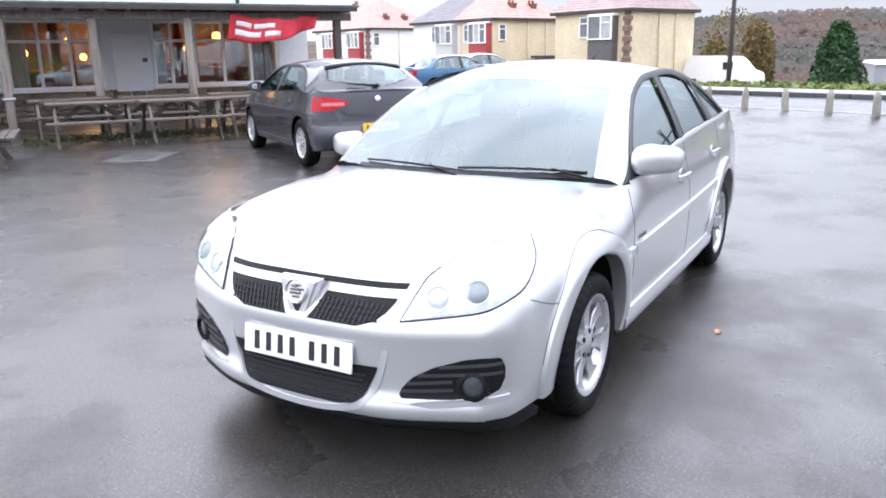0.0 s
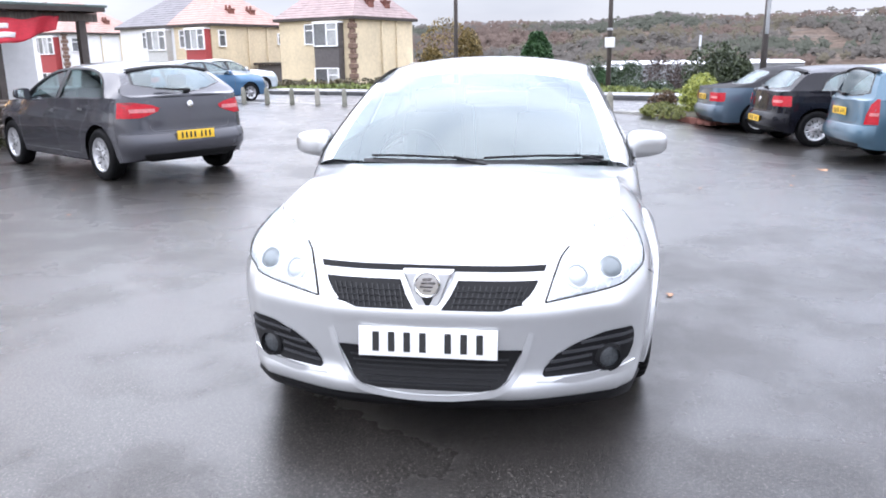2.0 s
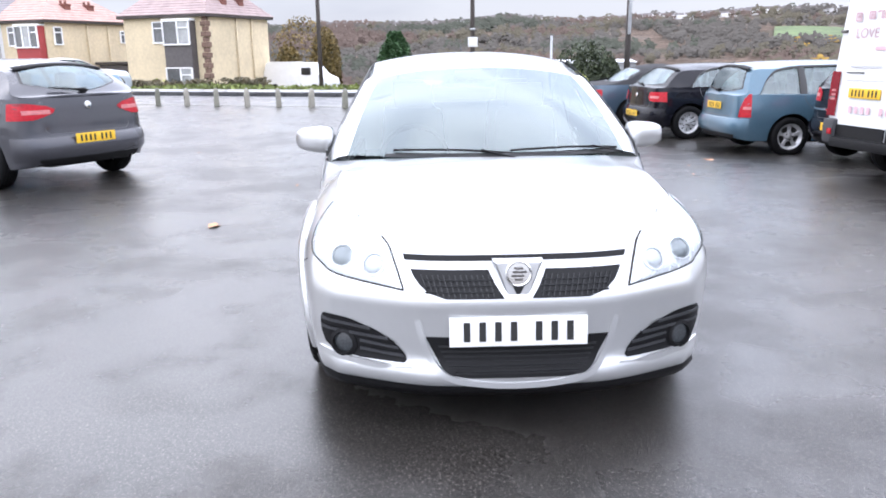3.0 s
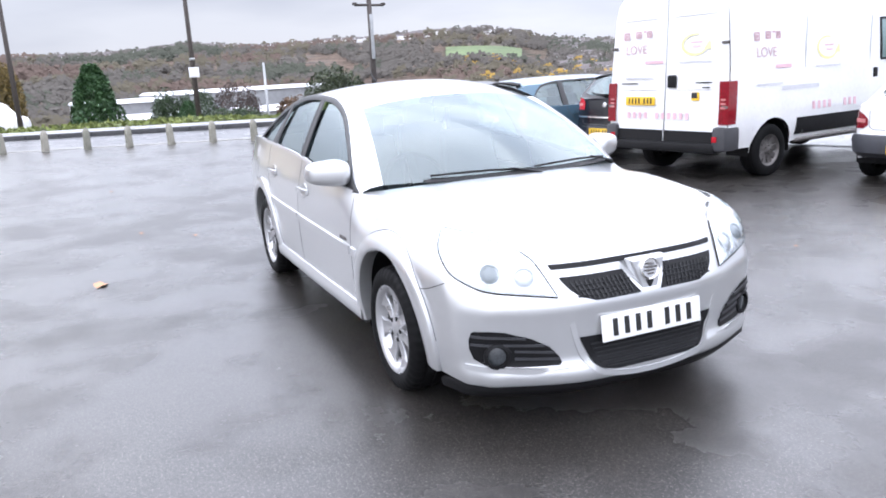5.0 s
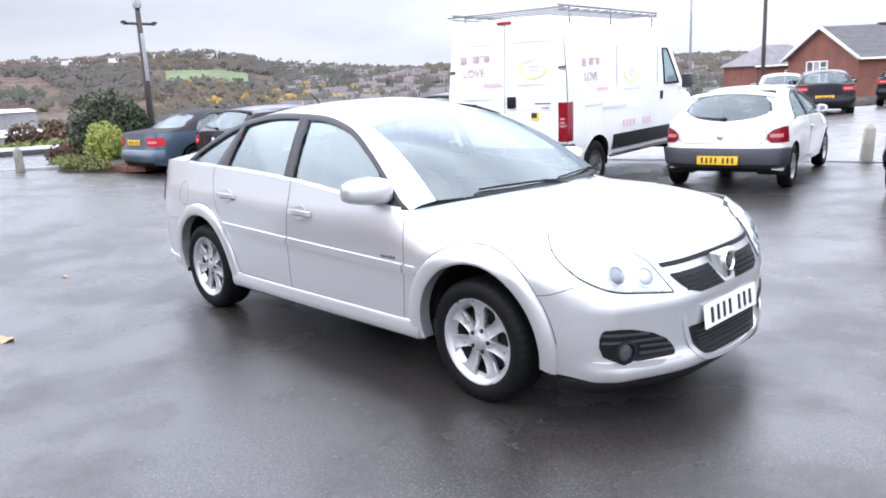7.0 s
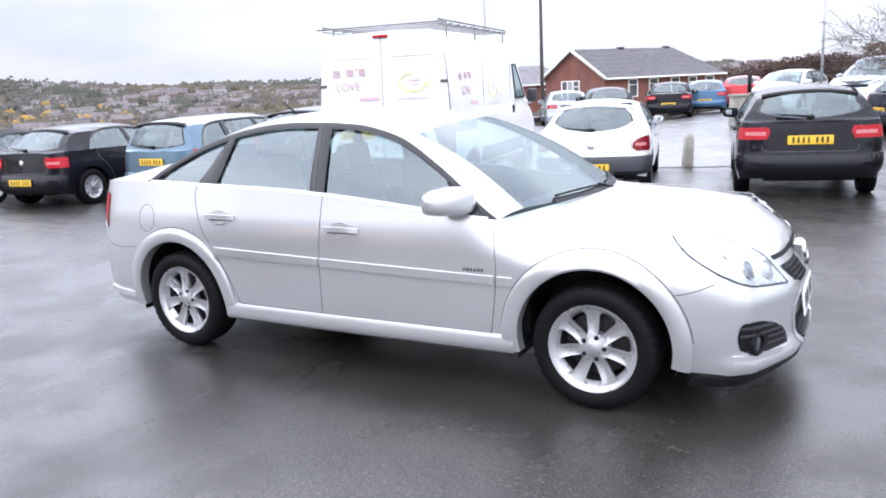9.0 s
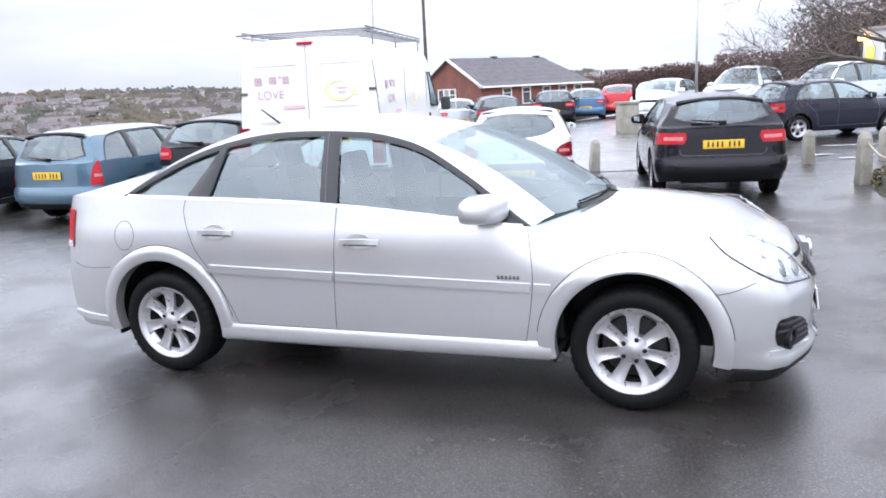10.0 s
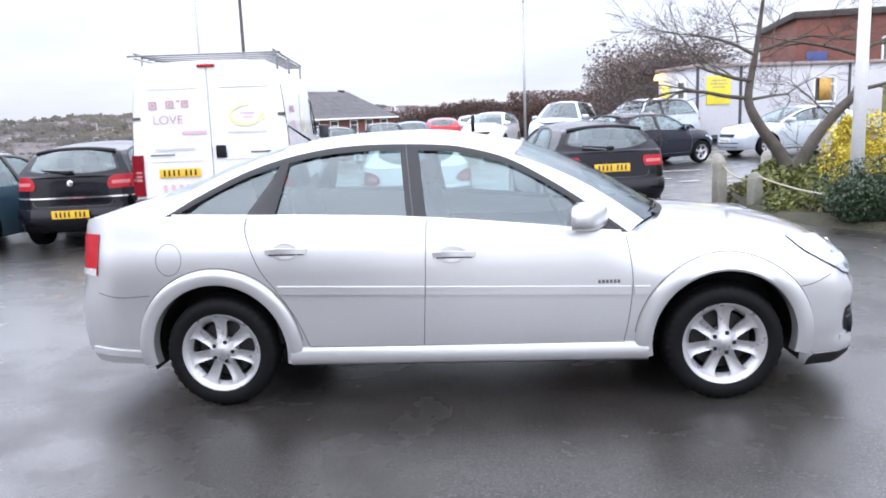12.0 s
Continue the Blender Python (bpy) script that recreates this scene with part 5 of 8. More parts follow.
def parked_car(name, m, spec, body_mat, label, tails, plate=None, style="alloy", rim_mat=None, bumper=None, badge=None, wiper=True, roof_mat=None, front=True, third=False, group="cars in the car park", spokes=7, extra=None):
    """A car seen mostly from behind. tails: rows of a tail lamp; plate: its height, or None for no yellow plate."""
    car = thing(name, m, label, "car", group)
    sh = Shell(spec)
    car_shell(car, sh, body_mat, PARKGLASS, PARKGLASS)
    quarter_panels(car, sh, roof_mat or body_mat)
    add_wheels(car, spec, rim_mat or ALLOY, style, spokes)
    cabin_inside(car, spec, not (extra or {}).get("no_bench"))
    if roof_mat:
        for o in car.children:
            if o.name.split(".")[0] in ("roof", "pillar_head"):
                o.data.materials.clear()
                o.data.materials.append(roof_mat)
    tail = spec["plan"][-1]
    for side in (1, -1):
        if tails:
            tl = part("tail_lamp", patch(sh, tails, 0.008, rear=True, mirror=side, n=10), (extra or {}).get("lens", RED), car)
            _, a0, b0 = tails[len(tails) // 2]
            zz = tails[0][0] + (tails[-1][0] - tails[0][0]) * 0.34
            part("lamp_band", patch(sh, [(zz, a0 + (b0 - a0) * 0.12, a0 + (b0 - a0) * 0.7), (zz + 0.045, a0 + (b0 - a0) * 0.12, a0 + (b0 - a0) * 0.7)], 0.011, rear=True, mirror=side, n=6), PALERED, tl)
        door_mirror(car, sh, spec["rail"][0][0] - 0.16, spec["plan"][7][2] + 0.09, body_mat, side, (extra or {}).get("mirror", 0.92))
        handle(car, sh, -0.1, spec["plan"][8][2] - 0.15, side, body_mat, 0.2)
        if not third:
            handle(car, sh, spec["xr"] + 0.42, spec["plan"][9][2] - 0.14, side, body_mat, 0.2)
        w0 = spec["rail"][0][0]
        for pts in ([(-0.2, spec["plan"][8][2] - 0.01), (-0.21, 0.6), (-0.24, 0.32)], [(w0 - 0.01, spec["plan"][7][2] - 0.02), (w0 + 0.02, 0.6), (w0 - 0.03, 0.32)], [(w0 - 0.03, 0.32), (spec["xr"] + 0.5, 0.32)]):
            part("panel_gap", side_ribbon(sh, lerp_line(pts, 14), 0.004, 0.0012, side), SEAM, car)
        if not third:
            pts = [(spec["xr"] + 0.2, spec["plan"][9][2] - 0.01), (spec["xr"] + 0.22, 0.85), (spec["xr"] + 0.44, 0.6), (spec["xr"] + 0.5, 0.34)]
            part("panel_gap", side_ribbon(sh, lerp_line(pts, 14), 0.004, 0.0012, side), SEAM, car)
        if front:
            h = spec["plan"][0][2]
            rows = [(h - 0.16, 0.42, 0.7), (h - 0.1, 0.42, 0.76), (h - 0.04, 0.44, 0.79), (h + 0.02, 0.52, 0.8)]
            hl = part("headlamp", patch(sh, rows, 0.006, mirror=side, n=8), REFLECTOR, car)
            hc = part("lamp_cover", patch(sh, rows, 0.016, mirror=side, n=8), CLEAR, hl)
            hc.visible_shadow = False
    if front:
        h = spec["plan"][0][2]
        part("grille", patch(sh, [(h - 0.15, -0.36, 0.36), (h - 0.06, -0.4, 0.4)], 0.005, n=16), BLACK, car)
        part("lower_grille", patch(sh, [(0.28, -0.5, 0.5), (0.42, -0.55, 0.55)], 0.005, n=16), BLACK, car)
        add_plate(car, sh.on_front(0, 0.48, 0.012), (1, 0, 0.05))
    if plate:
        z, yellow = plate
        add_plate(car, sh.on_rear(0, z, 0.012 + (max(o for _, o in bumper[1]) if bumper else 0) + (0.03 if z < 0.6 else 0)), (-1, 0, 0.02), True)
    if not (extra or {}).get("plain_tail"):
        skin = ((0.6, -0.004), (0.592, 0.016), (0.5, 0.03), (0.4, 0.024), (0.31, -0.004))
        rows = [[sh.at(u, z, o, 1) for z, o in skin] for u in steps(0.745, 1, 26)] + [[sh.at(u, z, o, -1) for z, o in skin] for u in steps(1, 0.745, 26)][1:]
        part("bumper_skin", fill(rows), body_mat, car)
    if bumper:
        rows = [[sh.at(u, z, o, 1) for z, o in bumper[1]] for u in steps(0.735, 1, 26)] + [[sh.at(u, z, o, -1) for z, o in bumper[1]] for u in steps(1, 0.735, 26)][1:]
        part("rear_bumper", fill(rows), bumper[0], car)
    # tailgate gap, rear valance
    zr = tail[2]
    part("tailgate_gap", front_ribbon(sh, [(y, z) for y, z in [(-0.56, zr - 0.03)] + [(-0.55, 0.66)] + [(y, 0.625) for y in steps(-0.5, 0.5, 12)] + [(0.55, 0.66), (0.56, zr - 0.03)]], 0.004, 0.0012, rear=True), SEAM, car)
    part("rear_valance", patch(sh, [(0.285, -0.62, 0.62), (0.33, -0.66, 0.66), (0.37, -0.64, 0.64)], 0.004, rear=True, n=16), BLACK, car)
    if badge:
        c = sh.on_rear(0, badge, 0.004)
        ob = part("badge", lathe_bm([(0.045, 0), (0.042, 0.01), (0.03, 0.012), (0, 0.013)], 20, "Z"), CHROME, car)
        ob.matrix_basis = Matrix.Translation(c) @ Vector((-1, 0, 0.1)).to_track_quat("Z", "Y").to_matrix().to_4x4()
    if wiper:
        a, b = Vector((*(spec["mid"][6][0] - 0.012, 0.0), spec["mid"][6][1] + 0.03)), Vector((spec["mid"][6][0] + 0.06, 0.4, spec["mid"][6][1] + 0.07))
        bm = bmesh.new()
        add_tube(bm, a - Vector((0.02, 0, 0)), b - Vector((0.02, 0, 0)), 0.016, 0.008)
        add_box(bm, (0.04, 0.09, 0.05), a, bevel=0.01)
        part("rear_wiper", bm, BLACK, car)
    # black edge under the roof spoiler
    x, z = spec["mid"][4]
    bm = bmesh.new()
    rows = []
    for y in steps(-0.56, 0.56, 16):
        d = 0.05 * (y / 0.56) ** 2
        rows.append([Vector((x + 0.06 + d, y, z + 0.022 - d)), Vector((x - 0.035 + d, y, z - 0.0 - d)), Vector((x - 0.03 + d, y, z - 0.03 - d)), Vector((x + 0.04 + d, y, z - 0.03 - d))])
    add_grid(bm, rows)
    if wiper:
        part("roof_spoiler", bm, (extra or {}).get("spoiler", BLACK), car)
    else:
        bm.free()
    return car


def rear_at(x, y, heading, R, z=None):
    """The pose of a car whose tail centre stands at x, y."""
    c = Vector((x, y, 0)) - Vector((math.cos(radians(heading)), math.sin(radians(heading)), 0)) * R
    return pose(c.x, c.y, rise(c.x, c.y) if z is None else z, 0, 0, heading)


ASTRA = hatch(2.2, -2.12, 0.9, 2.685, 0.325, 0.8, 1.03, 0.95, 1.02, 1.46, 1.2, 0.3, -1.5, -1.62, (-2.0, 1.07), 1.02, rim=0.21)
ASTRA["arc"] = (0.42, 2.2, 0.0, 0.06)
parked_car("grey_hatchback", pose(-5.5, -5.92, 0, 0, 0, 238), ASTRA, GREY_PAINT, "dark metallic grey five-door hatchback with red tail lamps", [(0.79, 0.66, 0.88), (0.82, 0.55, 0.9), (0.86, 0.44, 0.905), (0.9, 0.41, 0.905), (0.94, 0.5, 0.9), (0.975, 0.7, 0.89)], (0.56, True), badge=0.93, style="steel", spokes=9)
FOCUS = hatch(2.15, -2.26, 0.86, 2.615, 0.31, 0.74, 1.0, 0.9, 0.96, 1.48, 1.12, 0.35, -1.84, -1.98, (-2.16, 0.99), 0.94)
FOCUS["posts"].append((-1.12, -1.1, 0.06, 0.055))
parked_car("blue_estate_car", rear_at(-7.91, 4.62, 92, -2.26), FOCUS, PALEBLUE_PAINT, "pale blue estate car with tall red tail lamps", [(0.62, 0.71, 0.86), (0.75, 0.72, 0.86), (0.9, 0.745, 0.85), (0.98, 0.77, 0.84)], (0.78, True), style="alloy", spokes=5)
BMW = hatch(2.1, -2.1, 0.87, 2.66, 0.32, 0.76, 0.98, 0.92, 0.98, 1.42, 1.05, 0.25, -1.3, -1.52, (-1.93, 1.0), 0.96)
parked_car("black_hatchback", rear_at(-10.5, 4.05, 97, -2.1), BMW, BLACK_PAINT, "black compact hatchback with red and white tail lamps", [(0.72, 0.56, 0.84), (0.8, 0.5, 0.86), (0.9, 0.52, 0.86)], (0.48, True), badge=0.82, spokes=10, style="twin")
CAB = hatch(2.25, -2.3, 0.88, 2.65, 0.32, 0.76, 0.99, 0.9, 0.95, 1.38, 0.95, 0.15, -1.25, -1.05, (-1.62, 1.0), 0.94, notch=True)
SOFTTOP = mat("black_soft_top", (0.022, 0.022, 0.025), 0.9, vary=0.2, scale=8, bump=0.2, bump_scale=300)
parked_car("blue_convertible", rear_at(-12.75, 3.4, 95, -2.3), CAB, STEELBLUE_PAINT, "steel blue convertible with its black soft top closed", [(0.68, 0.5, 0.84), (0.76, 0.46, 0.86), (0.86, 0.46, 0.85)], (0.76, True), wiper=False, third=True, roof_mat=SOFTTOP, extra={"no_bench": True})
PICASSO = hatch(2.05, -2.1, 0.88, 2.7, 0.325, 0.86, 1.1, 0.98, 1.02, 1.5, 1.35, 0.4, -1.75, -1.75, (-2.0, 1.07), 1.02)
parked_car("black_people_carrier", rear_at(-5.82, 5.6, 97, -2.1, rise(-5.82, 6.6) - 0.03), PICASSO, BLACK_PAINT, "black people carrier with a chrome tailgate strip", [(0.86, 0.52, 0.84), (0.92, 0.5, 0.88), (1.0, 0.52, 0.88), (1.05, 0.6, 0.86)], (0.52, True), badge=0.95, bumper=(CHROME, ((0.76, 0.0), (0.755, 0.012), (0.735, 0.012), (0.73, 0.0))))
FIESTA = hatch(1.95, -1.86, 0.82, 2.446, 0.285, 0.7, 0.95, 0.86, 0.9, 1.335, 1.02, 0.2, -1.15, -1.32, (-1.68, 0.9), 0.87, rim=0.17, tyre=0.165)
FIESTA["arc"] = (0.42, 3.2, 0.3, 0.05)
parked_car("white_small_hatchback", rear_at(-0.93, 6.25, 101, -1.86), FIESTA, WHITE_PAINT, "white three-door small hatchback with grey bumpers", [(0.635, 0.62, 0.805), (0.68, 0.56, 0.812), (0.75, 0.57, 0.81), (0.8, 0.63, 0.8), (0.835, 0.72, 0.785)], (0.42, True), style="steel", badge=0.72, third=True, spokes=8,
           bumper=(mat("grey_bumper", (0.04, 0.042, 0.05), 0.55, vary=0.15, scale=12), ((0.57, -0.005), (0.56, 0.03), (0.5, 0.045), (0.36, 0.04), (0.3, 0.0))), extra={"spoiler": WHITE_PAINT, "mirror": 0.62, "plain_tail": True, "lens": DARKRED})
AUDI = hatch(2.12, -2.16, 0.88, 2.578, 0.325, 0.76, 1.0, 0.92, 0.99, 1.43, 1.1, 0.25, -1.5, -1.72, (-2.02, 1.02), 0.98)
AUDI["arc"] = (0.34, 3, 0.1, 0.07)
parked_car("black_sports_hatchback", rear_at(1.85, 6.36, 99, -2.16), AUDI, BLACK_PAINT, "black five-door hatchback with wide red tail lamps", [(0.78, 0.5, 0.85), (0.86, 0.46, 0.87), (0.93, 0.48, 0.86)], (0.77, True), style="twin", spokes=10,
           bumper=(GREY_PAINT, ((0.455, 0.0), (0.45, 0.008), (0.44, 0.008), (0.435, 0.0))))
PUG = hatch(1.95, -1.9, 0.84, 2.45, 0.3, 0.74, 0.97, 0.9, 0.96, 1.43, 1.1, 0.3, -1.3, -1.4, (-1.75, 0.96), 0.93)
parked_car("navy_hatchback", pose(4.3, 16.8, rise(4.3, 16.8), 0, 0, 29), PUG, NAVY_PAINT, "dark navy five-door hatchback parked side-on", [(0.7, 0.55, 0.82), (0.9, 0.55, 0.82)], (0.6, True), spokes=5)
parked_car("pale_coupe", pose(8.9, 18.9, rise(8.9, 18.9), 0, 0, 196), hatch(2.15, -2.1, 0.88, 2.61, 0.33, 0.74, 0.97, 0.93, 1.0, 1.42, 1.1, 0.1, -1.35, -1.4, (-1.95, 1.03), 1.0), ICE_PAINT, "pale blue-silver coupe facing the planting bed", [(0.8, 0.5, 0.8), (0.9, 0.5, 0.8)], (0.6, True), third=True)
OFFROAD = hatch(2.2, -2.2, 0.92, 2.65, 0.36, 0.98, 1.15, 1.06, 1.1, 1.72, 1.1, 0.4, -1.85, -1.9, (-2.1, 1.13), 1.08)
parked_car("silver_off_roader", pose(2.7, 24.0, rise(2.7, 24.0), 0, 0, 252), OFFROAD, ICE_PAINT, "silver off-road estate facing the car park", [(0.9, 0.6, 0.86), (1.0, 0.6, 0.86)], (0.7, True))
parked_car("white_off_roader", pose(5.3, 22.9, rise(5.3, 22.9), 0, 0, 214), OFFROAD, ICE_PAINT, "pale off-road car parked beside the cabin", [(0.9, 0.6, 0.86), (1.0, 0.6, 0.86)], (0.7, True))
parked_car("white_people_carrier", pose(0.0, 26.0, rise(0.0, 26.0), 0, 0, 258), PICASSO, WHITE_PAINT, "white people carrier with roof bars", [(0.9, 0.6, 0.86), (1.0, 0.6, 0.86)], (0.7, True))
SALOON = hatch(2.25, -2.2, 0.88, 2.62, 0.31, 0.76, 0.98, 0.9, 0.95, 1.42, 0.95, 0.2, -1.35, -1.1, (-1.55, 1.02), 0.98, notch=True)
parked_car("blue_saloon", pose(-20.0, -11.5, rise(-20.0, -11.5), 0, 0, 146), SALOON, MIDBLUE_PAINT, "mid blue family car by the roadside bollards", [(0.75, 0.5, 0.82), (0.9, 0.5, 0.82)], (0.6, True), wiper=False)
parked_car("silver_saloon", pose(-26.6, -13.6, 0.06, 0, 0, 140), SALOON, ICE_PAINT, "pale silver saloon on the road", [(0.75, 0.5, 0.82), (0.9, 0.5, 0.82)], (0.6, True), wiper=False)
for x, y, h, sp, mt, nm, lb in ((-5.1, 21.5, 112, BMW, BLACK_PAINT, "black_hatchback", "black hatchback in the far parking row"), (-4.2, 26.0, 100, SALOON, BLACK_PAINT, "black_saloon", "black saloon in the far parking row"),
                                (-3.4, 29.0, 98, BMW, MIDBLUE_PAINT, "blue_hatchback", "blue hatchback in the far parking row"), (-2.2, 30.5, 95, ASTRA, RED_PAINT, "red_hatchback", "red hatchback in the far parking row"),
                                (-0.9, 33.0, 92, ASTRA, ICE_PAINT, "silver_hatchback", "pale silver hatchback in the far parking row"), (-7.4, 24.0, 115, SALOON, ICE_PAINT, "silver_saloon", "pale silver saloon in the far parking row")):
    parked_car(nm, rear_at(x, y, h, sp["plan"][-1][0]), sp, mt, lb, [(0.78, 0.5, 0.84), (0.86, 0.46, 0.86), (0.92, 0.5, 0.85)], (0.6, True), wiper=False)


# white greyed in its colour for the shade inside the door gaps
VANGAP = mat("shaded_white_gap", (0.4, 0.4, 0.4), 0.7, vary=0.1)


def panel_van():
    """A high-roofed white panel van with a roof rack, standing with its rear doors to the car park."""
    van = thing("white_panel_van", rear_at(-3.44, 4.86, 98, 0.0, rise(-3.4, 4.86) - 0.02), "white high-roofed panel van with roof rack and coloured lettering", "van", "cars in the car park")
    white = mat("van_white", (0.78, 0.78, 0.78), 0.35, vary=0.05, scale=2, coat=0.6)
    wall_y = [(0.42, 0.94), (0.6, 0.985), (0.9, 1.0), (1.4, 0.985), (1.9, 0.945), (2.2, 0.905), (2.32, 0.86), (2.4, 0.76)]
    top = [(0.0, 2.35), (0.3, 2.39), (3.2, 2.39), (3.6, 2.34), (3.9, 2.05), (4.3, 1.6), (4.55, 1.33), (4.9, 1.2), (5.15, 1.05), (5.25, 0.85)]
    axles, r, arch = (0.92, 4.3), 0.34, 0.42
    xs = []
    for lo, hi, ax in ((0.0, axles[0], axles[0]), (axles[0], axles[1], axles[1]), (axles[1], 5.25, None)):
        a = lo + (arch if lo else 0)
        xs += [(x, None) for x in steps(a, hi - arch if ax else hi, 12)]
        if ax:
            xs += [(ax - arch * math.cos(t), r + arch * math.sin(t)) for t in steps(0, math.pi, 20)]
    bm = bmesh.new()
    for side in (1, -1):
        rows = []
        for x, low in xs:
            t = table(top, x)
            z0 = low or 0.42
            nose = 1 - 0.16 * smooth01((x - 4.5) / 0.75) ** 2
            row = []
            for v in steps(0, 1, 14):
                z = z0 + (t - z0) * v
                zz = 0.42 + (2.4 - 0.42) * (z - 0.42) / (t - 0.42)
                row.append(Vector((x + (z - 0.42) * 0.045 * (1 - x / 0.4) * (x < 0.4), side * table(wall_y, max(zz, z if z < 1 else zz)) * nose, z)))
            rows.append(row)
        add_grid(bm, rows, flip=side > 0)
        # roof half
        rows = []
        for x, low in xs:
            t = table(top, x)
            nose = 1 - 0.16 * smooth01((x - 4.5) / 0.75) ** 2
            e = Vector((x + (t - 0.42) * 0.045 * (1 - x / 0.4) * (x < 0.4), side * 0.76 * nose, t))
            rows.append([e, Vector((e.x, e.y * 0.6, t + 0.035)), Vector((e.x, 0, t + 0.045))])
        add_grid(bm, rows, flip=side > 0)
    bmesh.ops.remove_doubles(bm, verts=bm.verts, dist=1e-4)
    part("body", bm, white, van, angle=35)
    # rear doors
    for side in (1, -1):
        rows = []
        for z in steps(0.5, 2.4, 16):
            y1 = table(wall_y, z) - 0.012
            rows.append([Vector(((z - 0.42) * 0.045 - 0.012, side * y, z)) for y in steps(0.006, y1, 8)])
        d = part("rear_door", fill(rows, thick=0.01), white, van)
        rows = [[Vector(((z - 0.42) * 0.045 - 0.03, side * y, z)) for y in steps(0.02, 0.9, 6)] for z in (0.5, 0.52, 0.63, 0.645)]
        part("door_skirt", fill(rows, thick=0.014), BLACK, d, "black plastic skirt")
        for z in (1.72, 0.95):
            part("hinge", box_bm((0.03, 0.1, 0.035), ((z - 0.42) * 0.045 - 0.022, side * (table(wall_y, z) - 0.05), z), bevel=0.006), STEEL, d)
        for z in (2.08, 1.95 - 0.78):
            part("pressing", box_bm((0.006, 0.62, 0.012), ((z - 0.42) * 0.045 - 0.018, side * 0.45, z), bevel=0.002), white, d)
        # tall corner lamp and bumper end
        rows = [[Vector(((z - 0.42) * 0.045 - 0.034 + 0.16 * max(k - 0.6, 0) / 0.4, side * (table(wall_y, z) - 0.13 + 0.14 * min(k / 0.6, 1)), z)) for k in steps(0, 1, 10)] for z in steps(0.74, 1.26, 6)]
        tl = part("tail_lamp", fill(rows, thick=0.012), DARKRED, van)
        for z in (0.94, 0.99, 1.04):
            part("lamp_band", box_bm((0.012, 0.07, 0.026), ((z - 0.42) * 0.045 - 0.036, side * 0.93, z), bevel=0.004), PALERED, tl)
        part("bumper_end", box_bm((0.3, 0.2, 0.3), (0.08, side * 0.91, 0.56), bevel=0.05), mat("bumper_grey", (0.05, 0.05, 0.055), 0.6, vary=0.15, scale=10), van)
        part("reflector", box_bm((0.01, 0.07, 0.07), (-0.074, side * 0.86, 0.56), bevel=0.01), RED, van)
        # side rubbing panel and sill
        for x0, x1 in ((1.4, 3.85),):
            rows = [[Vector((x, side * (table(wall_y, z) + 0.012), z)) for z in steps(0.5, 0.72, 4)] for x in steps(x0, x1, 12)]
            part("side_panel", fill(rows, thick=0.01, flip=side < 0), BLACK, van)
            part("sill", tube_bm((x0 + 0.05, side * 0.93, 0.42), (x1, side * 0.93, 0.42), 0.035, n=10), STEEL, van)
        # cab door glass, seams and mirror
        rows = []
        for v in steps(0, 1, 6):
            z = 1.4 + 0.56 * v
            xa, xb = 3.34, 3.96 - 0.42 * v
            rows.append([Vector((x, side * (table(wall_y, z) + 0.006), z)) for x in steps(xa, xb, 8)])
        pane = part("cab_window", fill(rows), PARKGLASS, van)
        pane.visible_shadow = False
        ring = rows[0] + [r[-1] for r in rows[1:]] + rows[-1][-2::-1] + [r[0] for r in rows[-2::-1]]
        part("window_seal", ribbon(ring, [Vector((0, side, 0.06))] * len(ring), 0.016, 0.01), BLACK, van)
        for x in (3.06, 1.55):
            part("panel_gap", box_bm((0.006, 0.012, 1.5), (x, side * 0.981, 1.25)), VANGAP, van)
        part("door_handle", box_bm((0.09, 0.025, 0.13), (3.2, side * 1.0, 1.22), bevel=0.01), BLACK, van)
        part("door_mirror", box_bm((0.1, 0.18, 0.24), (4.03, side * 1.12, 1.42), bevel=0.045), SLAT, van)
        part("mirror_arm", box_bm((0.06, 0.16, 0.07), (4.05, side * 1.02, 1.31), bevel=0.02), white, van)
    rows = [[Vector((4.46 - 0.86 * v + 0.02, y * (1 - 0.1 * v), 1.44 + 0.78 * v + 0.02)) for y in steps(-0.84, 0.84, 10)] for v in steps(0, 1, 8)]
    part("windscreen", fill(rows), GLOSSBLACK, van)
    part("rear_step", box_bm((0.16, 1.7, 0.12), (0.0, 0, 0.44), bevel=0.03), BLACK, van)
    part("high_brake_lamp", box_bm((0.03, 0.22, 0.035), (0.06, 0, 2.35), bevel=0.01), RED, van)
    part("door_latch", box_bm((0.04, 0.13, 0.16), (0.01, -0.12, 1.27), bevel=0.015), BLACK, van)
    part("door_gap", box_bm((0.006, 0.01, 1.86), (0.03, 0, 1.44), Matrix.Rotation(radians(2.58), 3, "Y")), VANGAP, van)
    m = Matrix.Translation((0.0, 0.42, 1.02)) @ Vector((-1, 0, 0.03)).to_track_quat("X", "Z").to_matrix().to_4x4()
    pl = part("number_plate", plate_bm(0.52, 0.112), PLATE_Y, van)
    pl.matrix_basis = m
    for bar in plate_bars(0.52, 0.112):
        part("plate_bar", bar, INK, pl, smooth=False)
    # lettering and marks on the doors and the side
    maroon, gold, grey = mat("maroon_vinyl", (0.55, 0.38, 0.41), 0.5, vary=0.1), mat("gold_vinyl", (0.8, 0.74, 0.36), 0.45, vary=0.1), mat("grey_vinyl", (0.55, 0.55, 0.57), 0.5, vary=0.1)
    pink = mat("pink_vinyl", (0.68, 0.45, 0.5), 0.5, vary=0.1)

